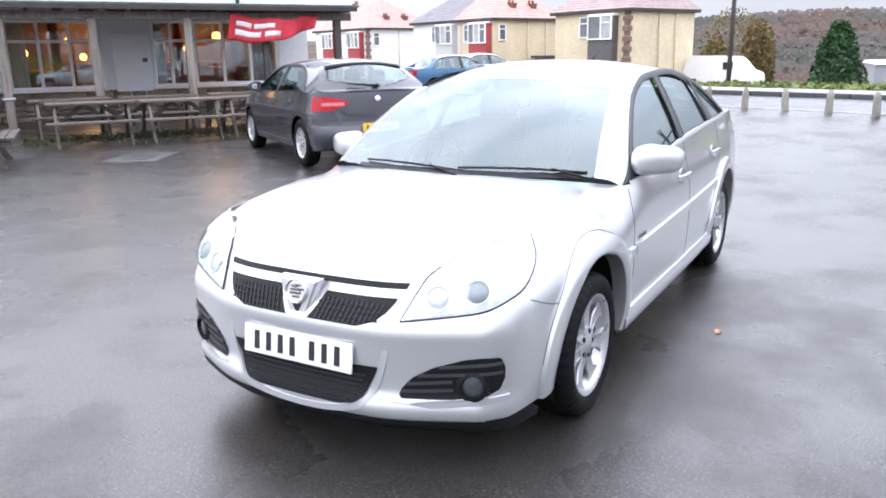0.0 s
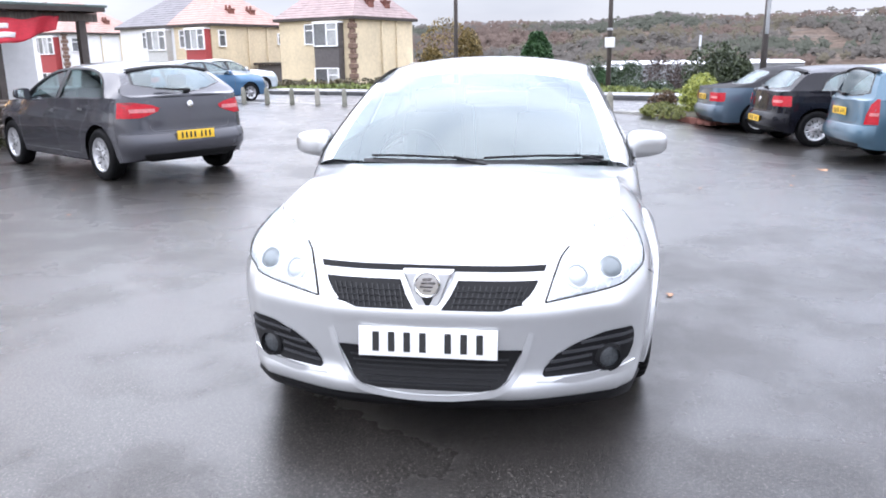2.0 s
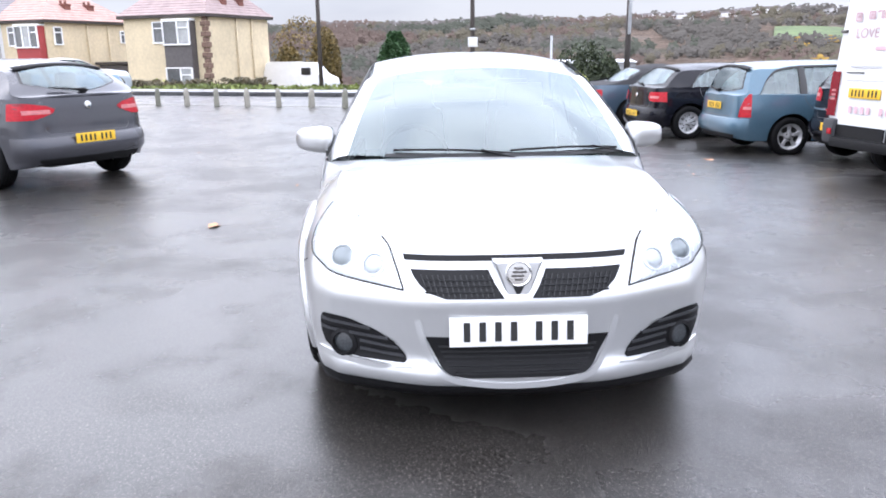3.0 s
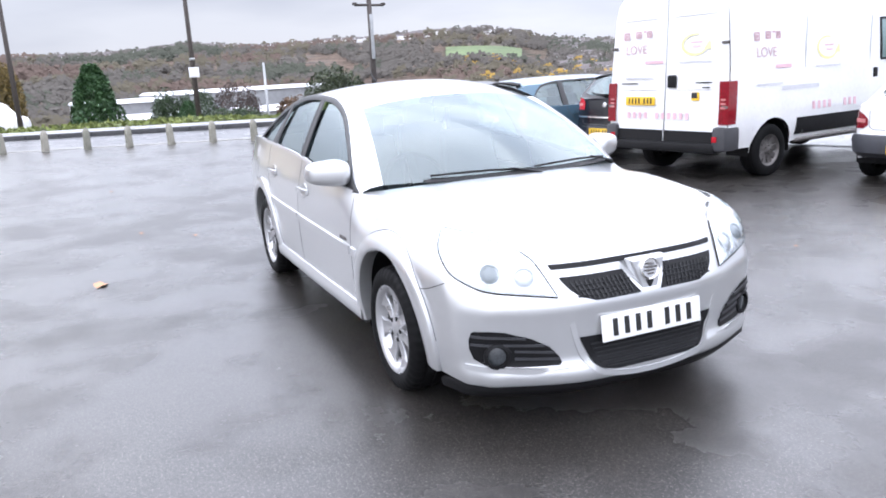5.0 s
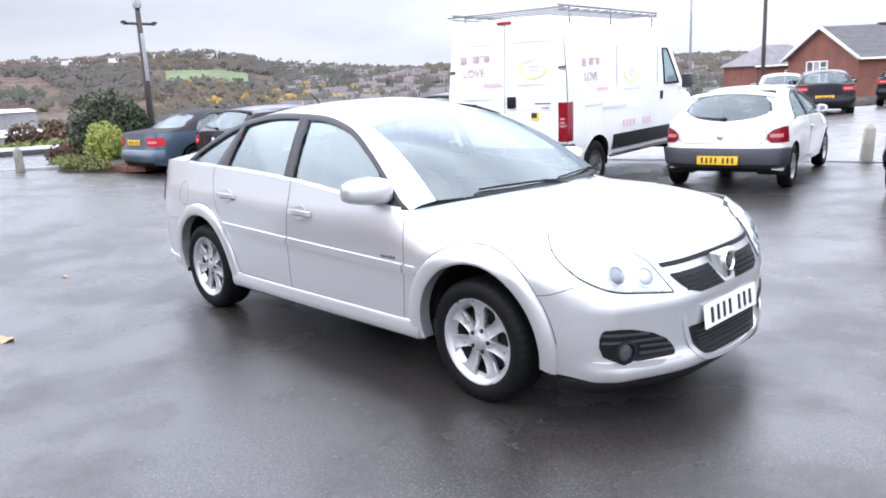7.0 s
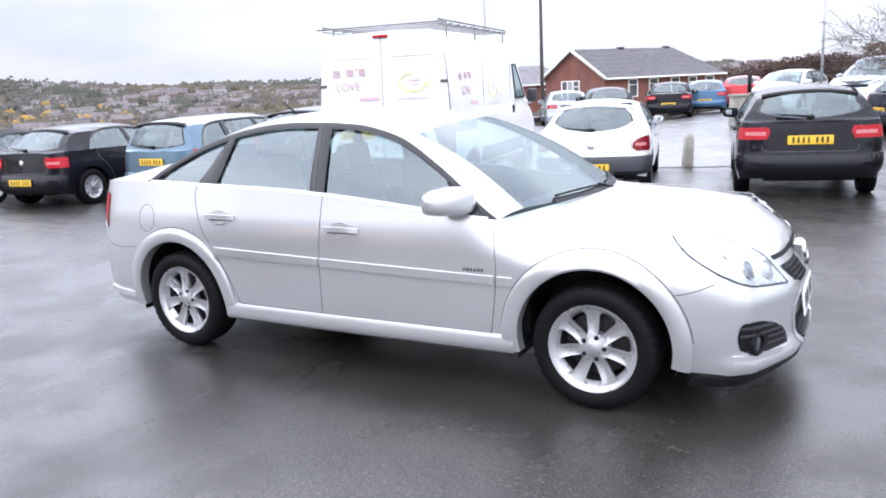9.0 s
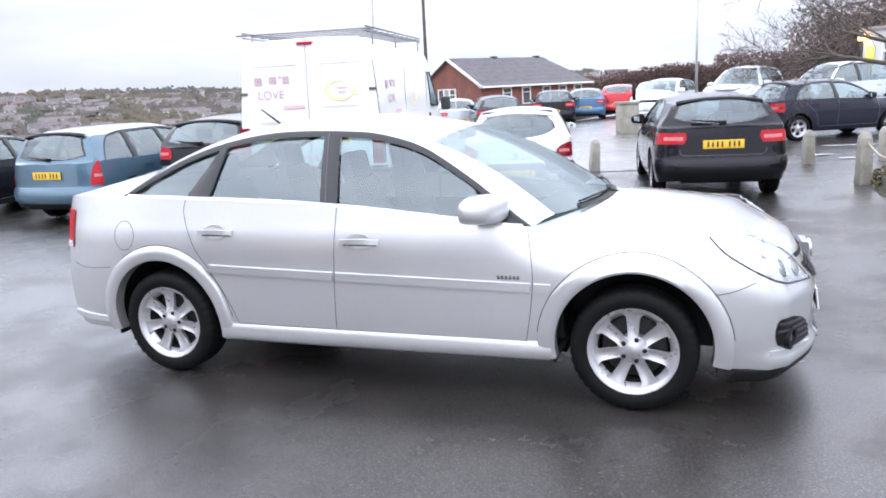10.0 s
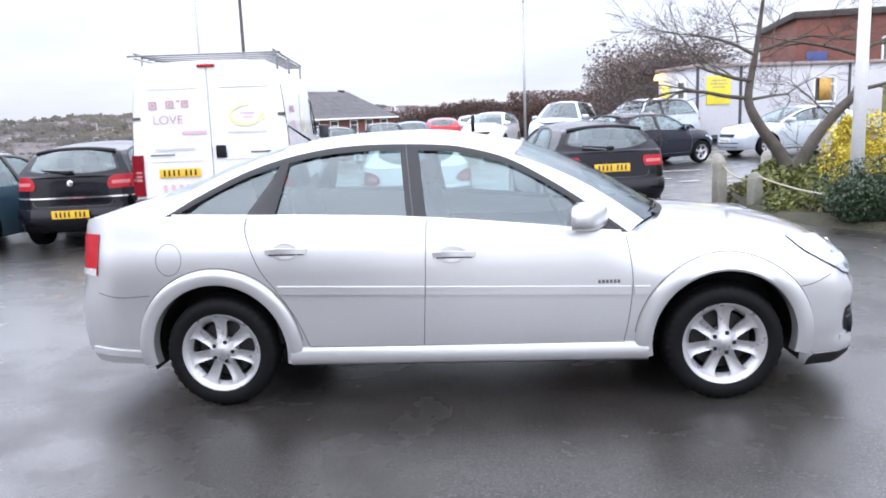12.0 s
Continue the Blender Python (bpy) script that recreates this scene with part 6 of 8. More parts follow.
    def face(y, z, side_wall, x=0.0):
        """A frame on the rear doors (y, z) or on the right flank (x, z): x to the right, y up, z out."""
        if side_wall:
            return Matrix.Translation((x, -table(wall_y, z) - 0.006, z)) @ Matrix.Rotation(radians(90 - 4), 4, "X")
        return Matrix.Translation(((z - 0.42) * 0.045 - 0.026, y, z)) @ Matrix.Rotation(radians(-90), 4, "Z") @ Matrix.Rotation(radians(90), 4, "X") @ Matrix.Rotation(radians(-2.6), 4, "X")

    def graphics(side_wall, at, k):
        ob = new("lettering", bpy.data.curves.new("lettering", "FONT"))
        ob.data.body, ob.data.size, ob.data.extrude, ob.data.align_x = "LOVE", 0.135 * k, 0.0006, "CENTER"
        ob.data.materials.append(maroon)
        ob.parent = van
        ob.matrix_basis = at(0, 0)
        for n_, (dx, dz, w, h, mt) in enumerate(((-0.15, 0.2, 0.085, 0.085, maroon), (0.03, 0.21, 0.085, 0.075, maroon), (0.12, 0.24, 0.04, 0.02, maroon), (0.19, 0.21, 0.075, 0.075, maroon), (0.27, -0.1, 0.26, 0.035, pink), (0.05, -0.27, 0.42, 0.02, grey))):
            bm = bmesh.new()
            if h > 0.05:
                for a, b, c, d in ((0, h / 2 - 0.009, w, 0.018), (0, -h / 2 + 0.009, w, 0.018), (w / 2 - 0.009, 0, 0.018, h), (-w / 2 + 0.009, 0, 0.018, h), (0, 0, w * 0.4, h * 0.4)):
                    add_box(bm, (c * k, d * k, 0.002), (a * k, b * k, 0.0005 if c > d else 0.001))
            else:
                add_box(bm, (w * k, h * k, 0.002))
            o = part("vinyl_mark", bm, mt, van, smooth=False)
            o.matrix_basis = at(dx * k, dz * k)

    graphics(False, lambda dx, dz: face(0.52 - dx, 1.64 + dz, False), 1.18)
    graphics(True, lambda dx, dz: face(0, 1.52 + dz, True, 0.74 + dx), 1.25)

    def swoosh(m_):
        bm = bmesh.new()
        rows = []
        for t in steps(0, 1, 26):
            a = radians(75 + 290 * t * 0.92)
            w = 0.004 + 0.017 * math.sin(math.pi * min(t * 0.8 + 0.1, 1))
            c = Vector((0.24 * math.cos(a) * (1 - 0.1 * t), 0.14 * math.sin(a), 0))
            o = Vector((math.cos(a), math.sin(a) * 0.6, 0)).normalized() * w
            rows.append([c - o, c + o])
        add_grid(bm, rows)
        tip = rows[-1][0].lerp(rows[-1][1], 0.5)
        bm.faces.new([bm.verts.new(tip + Vector(v)) for v in ((-0.05, -0.02, 0), (0.07, -0.03, 0), (0.05, 0.1, 0))])
        o = part("vinyl_swoosh", bm, gold, van, smooth=False)
        o.matrix_basis = m_
        for dx, dz, w in ((0.02, 0.03, 0.2), (0.03, -0.03, 0.14)):
            b = part("vinyl_mark", box_bm((w, 0.018, 0.002), (dx, dz, 0)), pink, van, smooth=False)
            b.matrix_basis = m_
        b = part("vinyl_mark", box_bm((0.56, 0.016, 0.002), (0.0, -0.24, 0)), grey, van, smooth=False)
        b.matrix_basis = m_

    swoosh(face(-0.46, 1.72, False) @ Matrix.Diagonal((0.88, 0.88, 1, 1)))
    swoosh(face(0, 1.6, True, 2.05))
    for k in range(11):
        if k not in (4,):
            o = part("vinyl_digit", box_bm((0.05, 0.08, 0.002)), pink, van, smooth=False)
            o.matrix_basis = face(0.62 - 0.1 * k, 0.83, False)
            if k < 9 and k != 5:
                o = part("vinyl_digit", box_bm((0.06, 0.1, 0.002)), pink, van, smooth=False)
                o.matrix_basis = face(0, 0.86, True, 1.75 + 0.12 * k)
    o = part("vinyl_mark", box_bm((0.8, 0.05, 0.002)), grey, van, smooth=False)
    o.matrix_basis = face(0, 1.12, True, 1.45)
    for y, z, w in ((0.62, 1.25, 0.3), (-0.62, 1.25, 0.25), (-0.66, 1.19, 0.12)):
        o = part("vinyl_mark", box_bm((w, 0.014, 0.002)), INK, van, smooth=False)
        o.matrix_basis = face(y, z, False)
    o = part("sticker", box_bm((0.12, 0.1, 0.002)), PLATE_Y, van, "small yellow and black sticker", smooth=False)
    o.matrix_basis = face(-0.5, 1.08, False)
    o = part("sticker_bar", box_bm((0.09, 0.07, 0.003), (-0.013, 0.013, 0.001)), INK, van, smooth=False)
    o.matrix_basis = face(-0.5, 1.08, False)
    # roof rack
    rk = mat("galvanised_rack", (0.25, 0.25, 0.25), 0.45, metal=0.7, vary=0.2, scale=20)
    for y in (-0.86, 0.86):
        part("rack_rail", tube_bm((0.05, y, 2.52), (3.3, y, 2.52), 0.013), rk, van)
        part("rack_rail", tube_bm((0.05, y, 2.46), (3.3, y, 2.46), 0.009), rk, van)
    for x in steps(0.05, 3.3, 11):
        part("rack_bar", tube_bm((x, -0.95 if x < 0.1 else -0.86, 2.49), (x, 0.95 if x < 0.1 else 0.86, 2.49), 0.011), rk, van)
    for x in (0.35, 1.6, 3.1):
        for y in (-0.86, 0.86):
            part("rack_foot", tube_bm((x, y, 2.3), (x, y, 2.52), 0.012), rk, van)
    # wheels
    s = dict(xf=4.3, xr=0.92, r=0.34, rim=0.2, tyre=0.22, track=0.95)
    add_wheels(van, s, STEEL, "steel", 9)
    bm = bmesh.new()
    add_box(bm, (5.0, 1.3, 0.2), (2.6, 0, 0.45))
    for x in axles:
        for side in (1, -1):
            arc = [(x + (arch + 0.004) * math.cos(a), r + (arch + 0.004) * math.sin(a)) for a in steps(-0.1, math.pi + 0.1, 20)]
            add_grid(bm, [[Vector((q[0], side * y, q[1])) for q in arc] for y in (0.6, 0.93)])
    part("underbody", bm, BLACK, van)


panel_van()

# ---- bollards, poles, pub, houses ----
def bollard(x, y, h, w, lean, label="weathered square concrete bollard at the car park edge", group="bollards"):
    z = rise(x, y)
    bm = bmesh.new()
    add_box(bm, (w, w, h * 0.86), (0, 0, h * 0.43), bevel=0.015, taper=(0.86, 0.86))
    add_box(bm, (w * 0.86, w * 0.86, h * 0.14), (0, 0, h * 0.93), bevel=0.008, taper=(0.45, 0.45))
    ob = link("bollard", bm, CONCRETE)
    ob.matrix_world = pose(x, y, z - 0.01, lean[0], lean[1], random.uniform(10, 30))
    return tagged(ob, label, "bollard", group)


for k in range(13):
    p = EDGE + ALONG * (1.0 * k)
    bollard(p.x, p.y, 0.52, 0.145, (random.uniform(-3, 3), random.uniform(-3, 3)))
for x, y, h in ((3.97, 6.72, 0.56), (3.74, 7.75, 0.76), (3.35, 10.8, 0.62), (-0.42, 10.4, 0.6), (4.6, 10.9, 0.6), (5.6, 11.2, 0.6), (-4.2, 11.0, 0.6)):
    bollard(x, y, h, 0.18, (random.uniform(-4, 4), random.uniform(-4, 4)), "mossy tapered concrete bollard beside the planting", "planting bollards")

WOODPOLE = mat("dark_pole_wood", (0.07, 0.06, 0.055), 0.85, vary=0.3, scale=3, bump=0.4, bump_scale=40, stretch=(8, 8, 0.6))
GALV = mat("grey_galvanised", (0.4, 0.41, 0.42), 0.5, metal=0.5, vary=0.15, scale=5)


def tall_pole(x, y, h, r, material, label, arm=None, sign=None, name="street_pole"):
    z = rise(x, y)
    t = thing(name, pose(x, y, z - 0.05), label, "pole", "tall poles")
    part("shaft", tube_bm((0, 0, 0), (0, 0, h), r, r * 0.7, 12), material, t)
    if arm == "cross":
        part("crossarm", tube_bm((0.1, -0.45, h - 0.55), (-0.1, 0.45, h - 0.55), 0.035), material, t)
        for s in (-1, 1):
            part("lamp_head", box_bm((0.1, 0.12, 0.07), (-0.1 * s, 0.45 * s, h - 0.52), bevel=0.02), material, t)
        part("junction_box", box_bm((0.2, 0.16, 0.22), (0, 0, h - 0.06), bevel=0.02), GALV, t)
        part("cable_guard", box_bm((0.1, 0.08, 1.2), (0.08, 0.0, h - 1.4), bevel=0.01), GALV, t)
    if arm == "lamp":
        bm = bmesh.new()
        pts = [Vector((0, 0, h)), Vector((0.05, 0, h + 0.12)), Vector((0.18, 0, h + 0.2)), Vector((0.36, 0, h + 0.22))]
        for a, b in zip(pts, pts[1:]):
            add_tube(bm, a, b, r * 0.55, r * 0.5, 8)
        part("arm", bm, material, t)
        part("lantern", box_bm((0.36, 0.16, 0.09), (0.5, 0, h + 0.21), bevel=0.03, taper=(0.8, 0.7)), GALV, t)
    if sign:
        part("sign", box_bm((0.03, 0.42, 0.42), (0.12, 0, sign), bevel=0.004), mat("sign_white", (0.75, 0.75, 0.76), 0.5, vary=0.1), t, "small white sign")
        part("band", tube_bm((0, 0, sign + 0.5), (0, 0, sign + 0.6), r * 1.05), GALV, t)
    return t


tall_pole(-30.5, 2.4, 8.0, 0.11, WOODPOLE, "dark wooden telegraph pole with a small white sign", sign=2.2)
tall_pole(-16.4, 5.5, 3.95, 0.09, WOODPOLE, "dark pole with a short crossarm beside the bush", arm="cross")
tall_pole(-32.4, -4.6, 8.0, 0.11, WOODPOLE, "dark wooden telegraph pole on the far verge")
tall_pole(-46.0, 8.7, 2.56 - rise(-46.0, 8.7), 0.1, GALV, "short grey metal pole below the far verge")
tall_pole(-10.35, 23.0, 8.0, 0.045, GALV, "tall thin grey lighting column")
tall_pole(-11.6, 32.0, 9.0, 0.1, WOODPOLE, "tall dark pole behind the parking rows")
tall_pole(1.2, 21.8, 5.1, 0.045, GALV, "grey street lamp with a short curved arm", arm="lamp", name="street_lamp")
tall_pole(4.95, 5.75, 4.2, 0.09, mat("white_post_paint", (0.72, 0.72, 0.72), 0.5, vary=0.08, scale=3), "stout white-painted post standing in the planting")

TABLEWOOD = mat("wet_table_timber", (0.125, 0.1, 0.08), 0.55, color2=(0.045, 0.037, 0.031), scale=3, bump=0.5, bump_scale=60, per_piece=0.3)
OLDWOOD = mat("weathered_timber", (0.29, 0.255, 0.22), 0.8, color2=(0.12, 0.1, 0.085), scale=3, bump=0.6, bump_scale=30, stretch=(6, 6, 0.5), per_piece=0.25)
DARKWOOD = mat("dark_beam", (0.06, 0.05, 0.045), 0.75, vary=0.3, scale=4, bump=0.3, bump_scale=50)
RENDER_W = mat("white_render", (0.78, 0.78, 0.78), 0.8, vary=0.05, scale=0.8, bump=0.15, bump_scale=60)
UPVC = mat("white_window_frame", (0.88, 0.88, 0.88), 0.4, vary=0.03, scale=5)
STONE = mat("rubble_stone", (0.3, 0.24, 0.17), 0.9, color2=(0.13, 0.11, 0.09), scale=7, bump=0.7, bump_scale=30, per_piece=0.3)

PUB = pose(-4.84, -13.38, 0, 0, 0, 148)  # x runs along the posts, y out to the car park is negative


def pub():
    """A public house front: deep veranda on timber posts, glazed wall behind, warm light inside."""
    house = thing("pub_building", PUB, "white rendered pub with a timber veranda and lit windows", "pub")
    back = 4.0

    def wall_piece(name, x0, x1, z0, z1, mt, y=None, d=0.22):
        y = back if y is None else y
        return part(name, box_bm((x1 - x0, d, z1 - z0), ((x0 + x1) / 2, y + d / 2, (z0 + z1) / 2)), mt, house, smooth=False)

    # glazed front: openings with frames between piers
    openings = [(-3.6, -0.25), (0.05, 2.2), (3.4, 4.35), (4.45, 6.75)]
    xs = -4.2
    for a, b in openings:
        if a > xs:
            wall_piece("wall", xs, a, 0.72, 2.42, RENDER_W)
        xs = b
    wall_piece("wall", xs, 7.6, 0, 2.42, RENDER_W)
    wall_piece("wall", -4.2, 7.6, 2.42, 5.6, RENDER_W)
    wall_piece("plinth", -4.2, 6.8, 0, 0.68, mat("stone_mortar", (0.2, 0.18, 0.15), 0.95, vary=0.2, scale=6), d=0.3)
    part("end_wall", box_bm((0.22, 6, 5.6), (7.49, back + 3.2, 2.8)), RENDER_W, house, smooth=False)
    part("roof", box_bm((12.4, 7.2, 0.2), (1.7, back + 3.2, 5.7), bevel=0.03), DARKWOOD, house)
    # rubble stones of the plinth, two courses by the camera side
    bm0 = box_bm((0.34, 0.12, 0.13), bevel=0.02)
    me = bpy.data.meshes.new("stone")
    bm0.to_mesh(me)
    bm0.free()
    me.materials.append(STONE)
    for row in range(5):
        x = -0.6 + 0.17 * (row % 2)
        while x < 6.6:
            w = random.uniform(0.75, 1.2)
            s = new("stone", me)
            s.parent = house
            s.matrix_basis = Matrix.Translation((x + 0.17 * w, back - 0.03 + random.uniform(-0.015, 0.015), 0.07 + 0.135 * row)) @ Matrix.Diagonal((w, 1, random.uniform(0.9, 1.0), 1))
            x += 0.355 * w
    # windows
    for a, b in openings:
        w = part("window", box_bm((b - a + 0.1, 0.3, 0.06), ((a + b) / 2, back - 0.03, 0.74), bevel=0.01), UPVC, house)
        n = 2 if b - a < 1.2 else 4 if b - a > 3 else 3
        for k in range(n + 1):
            x = a + 0.04 + (b - a - 0.08) * k / n
            part("mullion", box_bm((0.075, 0.08, 1.68), (x, back + 0.06, 1.59), bevel=0.01), UPVC, w)
        for z in (0.8, 1.93, 2.4):
            part("transom", box_bm((b - a, 0.07, 0.07), ((a + b) / 2, back + 0.06, z), bevel=0.01), UPVC, w)
        g = part("pane", box_bm((b - a - 0.05, 0.012, 1.6), ((a + b) / 2, back + 0.075, 1.6)), PANE, w, smooth=False)
        g.visible_shadow = False
    # plain white door panel
    door = part("door", box_bm((0.9, 0.06, 2.0), (2.9, back - 0.02, 1.1), bevel=0.01), UPVC, house)
    part("letter_plate", box_bm((0.12, 0.02, 0.1), (3.2, back - 0.06, 1.45), bevel=0.01), STEEL, door)
    # room behind with curtains, warm lamps and furniture
    inside = mat("pub_interior", (0.16, 0.08, 0.05), 0.8, vary=0.4, scale=1.5)
    part("room", box_bm((11.4, 0.1, 2.6), (1.7, back + 2.8, 1.4)), inside, house, smooth=False)
    part("room_floor", box_bm((11.4, 2.8, 0.05), (1.7, back + 1.5, 0.3)), inside, house, smooth=False)
    part("room_ceiling", box_bm((11.4, 2.8, 0.05), (1.7, back + 1.5, 2.62)), inside, house, smooth=False)
    curtain = mat("net_curtain", (0.6, 0.62, 0.63), 0.9, vary=0.1, scale=6)
    red = mat("red_curtain", (0.2, 0.03, 0.025), 0.9, vary=0.3, scale=8)
    for x, w, mt in ((0.3, 0.4, curtain), (1.15, 0.22, red), (3.6, 0.3, curtain), (4.1, 0.2, red), (5.6, 0.22, red), (6.3, 0.75, curtain), (-0.8, 0.5, curtain)):
        rows = [[Vector((x + w * (f - 0.5), back + 0.25 + 0.03 * math.sin(f * 34), z)) for f in steps(0, 1, 24)] for z in (0.8, 1.6, 2.4)]
        part("curtain", fill(rows), mt, house, angle=0)
    warm = glow("warm_lamp_glass", (1.0, 0.42, 0.08), 4.0)
    for x, y, z, r in ((0.45, 1.6, 1.66, 0.11), (1.55, 2.0, 1.98, 0.08), (5.25, 0.8, 2.05, 0.13), (3.9, 2.1, 1.5, 0.1), (1.9, 2.2, 1.55, 0.1), (4.7, 2.3, 1.75, 0.1)):
        part("wall_lamp", lathe_bm([(0, -r), (r * 0.75, -r * 0.7), (r, 0), (r * 0.75, r * 0.7), (0, r)], 16, "Z"), warm, house).matrix_basis = Matrix.Translation((x, back + y, z))
    lamp = new("pub_room_lamp", bpy.data.lights.new("pub_room_lamp", "POINT"))
    lamp.data.energy, lamp.data.color, lamp.data.shadow_soft_size = 34, (1.0, 0.55, 0.22), 0.3
    lamp.matrix_world = PUB @ Matrix.Translation((2.2, back + 1.5, 2.2))
    lamp2 = new("pub_room_lamp", bpy.data.lights.new("pub_room_lamp", "POINT"))
    lamp2.data.energy, lamp2.data.color, lamp2.data.shadow_soft_size = 30, (1.0, 0.55, 0.22), 0.3
    lamp2.matrix_world = PUB @ Matrix.Translation((5.2, back + 1.4, 2.1))
    for k in range(5):
        part("bar_shelf", box_bm((1.6, 0.3, 0.06), (0.9 + 1.3 * k, back + 2.5, 1.2 + 0.16 * (k % 2))), mat("bar_timber", (0.35, 0.14, 0.05), 0.5, vary=0.3, scale=4), house)
    # veranda: posts, beam, fascia, sloping roof
    for x in (0.05, 1.72, 3.6, 5.28, 7.0, -1.9, -3.7):
        dark = x > 5 and x < 6
        p = part("post", box_bm((0.16 if not dark else 0.13, 0.16, 2.3), (x, 0, 1.15), bevel=0.02), DARKWOOD if dark or x > 6 else OLDWOOD, house)
        part("bracket", box_bm((0.24, 0.24, 0.05), (x, 0, 0.75), bevel=0.01), GALV, p) if x < 0.5 and x > 0 else None
    part("beam", box_bm((11.4, 0.12, 0.17), (1.65, 0.0, 2.36), bevel=0.01), OLDWOOD, house)
    part("fascia", box_bm((11.8, 0.08, 0.14), (1.5, -0.3, 2.54), bevel=0.01), DARKWOOD, house)
    gutter = mat("green_felt_roof", (0.09, 0.12, 0.11), 0.6, vary=0.3, scale=3)
    part("veranda_roof", box_bm((11.9, 4.4, 0.05), (1.5, 1.85, 2.68), Matrix.Rotation(radians(2.5), 3, "X"), 0.01), gutter, house)
    for x in steps(-4.2, 7.2, 19):
        part("rafter", box_bm((0.06, 4.2, 0.1), (x, 1.8, 2.58), Matrix.Rotation(radians(2.5), 3, "X")), DARKWOOD, house, smooth=False)
    for x in (2.2, 3.35):
        part("roof_vent", box_bm((0.24, 0.2, 0.16), (x, 0.6, 2.8), bevel=0.02), BLACK, house)
    part("downpipe", tube_bm((5.7, back - 0.05, 2.7), (5.7, back - 0.05, 4.4), 0.05), STEEL, house)


pub()


def banner():
    """A red sagging banner tied between the veranda posts."""
    b = thing("banner", PUB, "sagging red banner with white writing tied to the veranda", "banner")
    cloth = mat("red_banner", (0.55, 0.03, 0.05), 0.6, vary=0.15, scale=3)
    rows = []
    for f in steps(0, 1, 30):
        x = 4.4 + 2.0 * f
        s = 0.05 * math.sin(f * 9) + 0.04 * math.sin(f * 23)
        up = 2.4 - 0.1 * math.sin(math.pi * f)
        rows.append([Vector((x + 0.1 * (1 - v), -0.16 + s * (0.4 + v), up - 0.55 * (1 - 0.5 * f * f) * v + 0.02 * math.sin(f * 17))) for v in steps(0, 1, 8)])
    part("cloth", fill(rows, thick=0.004), cloth, b, angle=0)
    ink = mat("white_print", (0.8, 0.75, 0.75), 0.6, vary=0.1)
    for v0, v1, f0, f1 in ((0.22, 0.42, 0.08, 0.24), (0.22, 0.42, 0.27, 0.5), (0.56, 0.78, 0.08, 0.36), (0.56, 0.78, 0.4, 0.58)):
        strip_rows = []
        for f in steps(f0, f1, 10):
            x = 4.4 + 2.0 * f
            s = 0.05 * math.sin(f * 9) + 0.04 * math.sin(f * 23)
            up = 2.4 - 0.1 * math.sin(math.pi * f)
            strip_rows.append([Vector((x + 0.1 * (1 - v), -0.17 + s * (0.4 + v), up - 0.55 * (1 - 0.5 * f * f) * v + 0.02 * math.sin(f * 17))) for v in steps(v0, v1, 3)])
        part("print_bar", fill(strip_rows, thick=0.002), ink, b, angle=0)
    for x, z in ((4.5, 2.4), (6.4, 2.35)):
        part("tie", tube_bm((x, -0.16, z), (x, -0.1, z + 0.14), 0.008), INK, b)


banner()


def picnic_table(m, label="weathered wooden picnic table with fixed benches, wet from rain"):
    """An A-framed pub table with two fixed benches."""
    t = thing("picnic_table", m, label, "picnic table", "picnic tables")
    for k in range(5):
        part("top_board", box_bm((1.5, 0.135, 0.04), (0, -0.29 + 0.145 * k, 0.73), bevel=0.006), TABLEWOOD, t)
    for s in (-1, 1):
        for k in range(2):
            part("bench_board", box_bm((1.5, 0.12, 0.04), (0, s * (0.62 + 0.13 * k), 0.43), bevel=0.006), TABLEWOOD, t)
        for x in (-0.6, 0.6):
            part("leg", box_bm((0.05, 0.1, 0.86), (x, s * 0.42, 0.36), Matrix.Rotation(radians(s * 28), 3, "X"), 0.006), TABLEWOOD, t)
    for x in (-0.6, 0.6):
        part("bearer", box_bm((0.05, 1.5, 0.09), (x + 0.05, 0, 0.37), bevel=0.006), TABLEWOOD, t)
        part("brace", box_bm((0.62, 0.05, 0.07), (x * 0.58, 0, 0.54), Matrix.Rotation(radians(38 if x > 0 else -38), 3, "Y"), 0.006), TABLEWOOD, t)
    return t


first = picnic_table(PUB @ pose(1.36, -2.3, 0, 0, 0, -2))
for x, y, r in ((2.9, -2.3, 2), (4.44, -2.15, -1), (1.1, -0.7, 2), (2.75, -0.65, -3), (4.5, -0.6, 1)):
    copy_thing(first, PUB @ pose(x, y, 0, 0, 0, r))
copy_thing(first, pose(-1.9, -9.9, 0, 0, 0, 55))

# manhole in the tarmac
mh = thing("manhole_cover", pose(-3.78, -8.25, 0.003, 0, 0, 30), "wet concrete manhole surround in the tarmac", "manhole")
ROUGHCONC = mat("rough_wet_concrete", (0.1, 0.098, 0.094), 0.4, color2=(0.03, 0.03, 0.029), scale=2.5, bump=0.4, bump_scale=30)
part("surround", box_bm((1.1, 0.8, 0.012), (0, 0, 0), bevel=0.004), ROUGHCONC, mh)
part("lid", box_bm((0.6, 0.45, 0.01), (0.05, 0, 0.006), bevel=0.003), BARREL, mh)


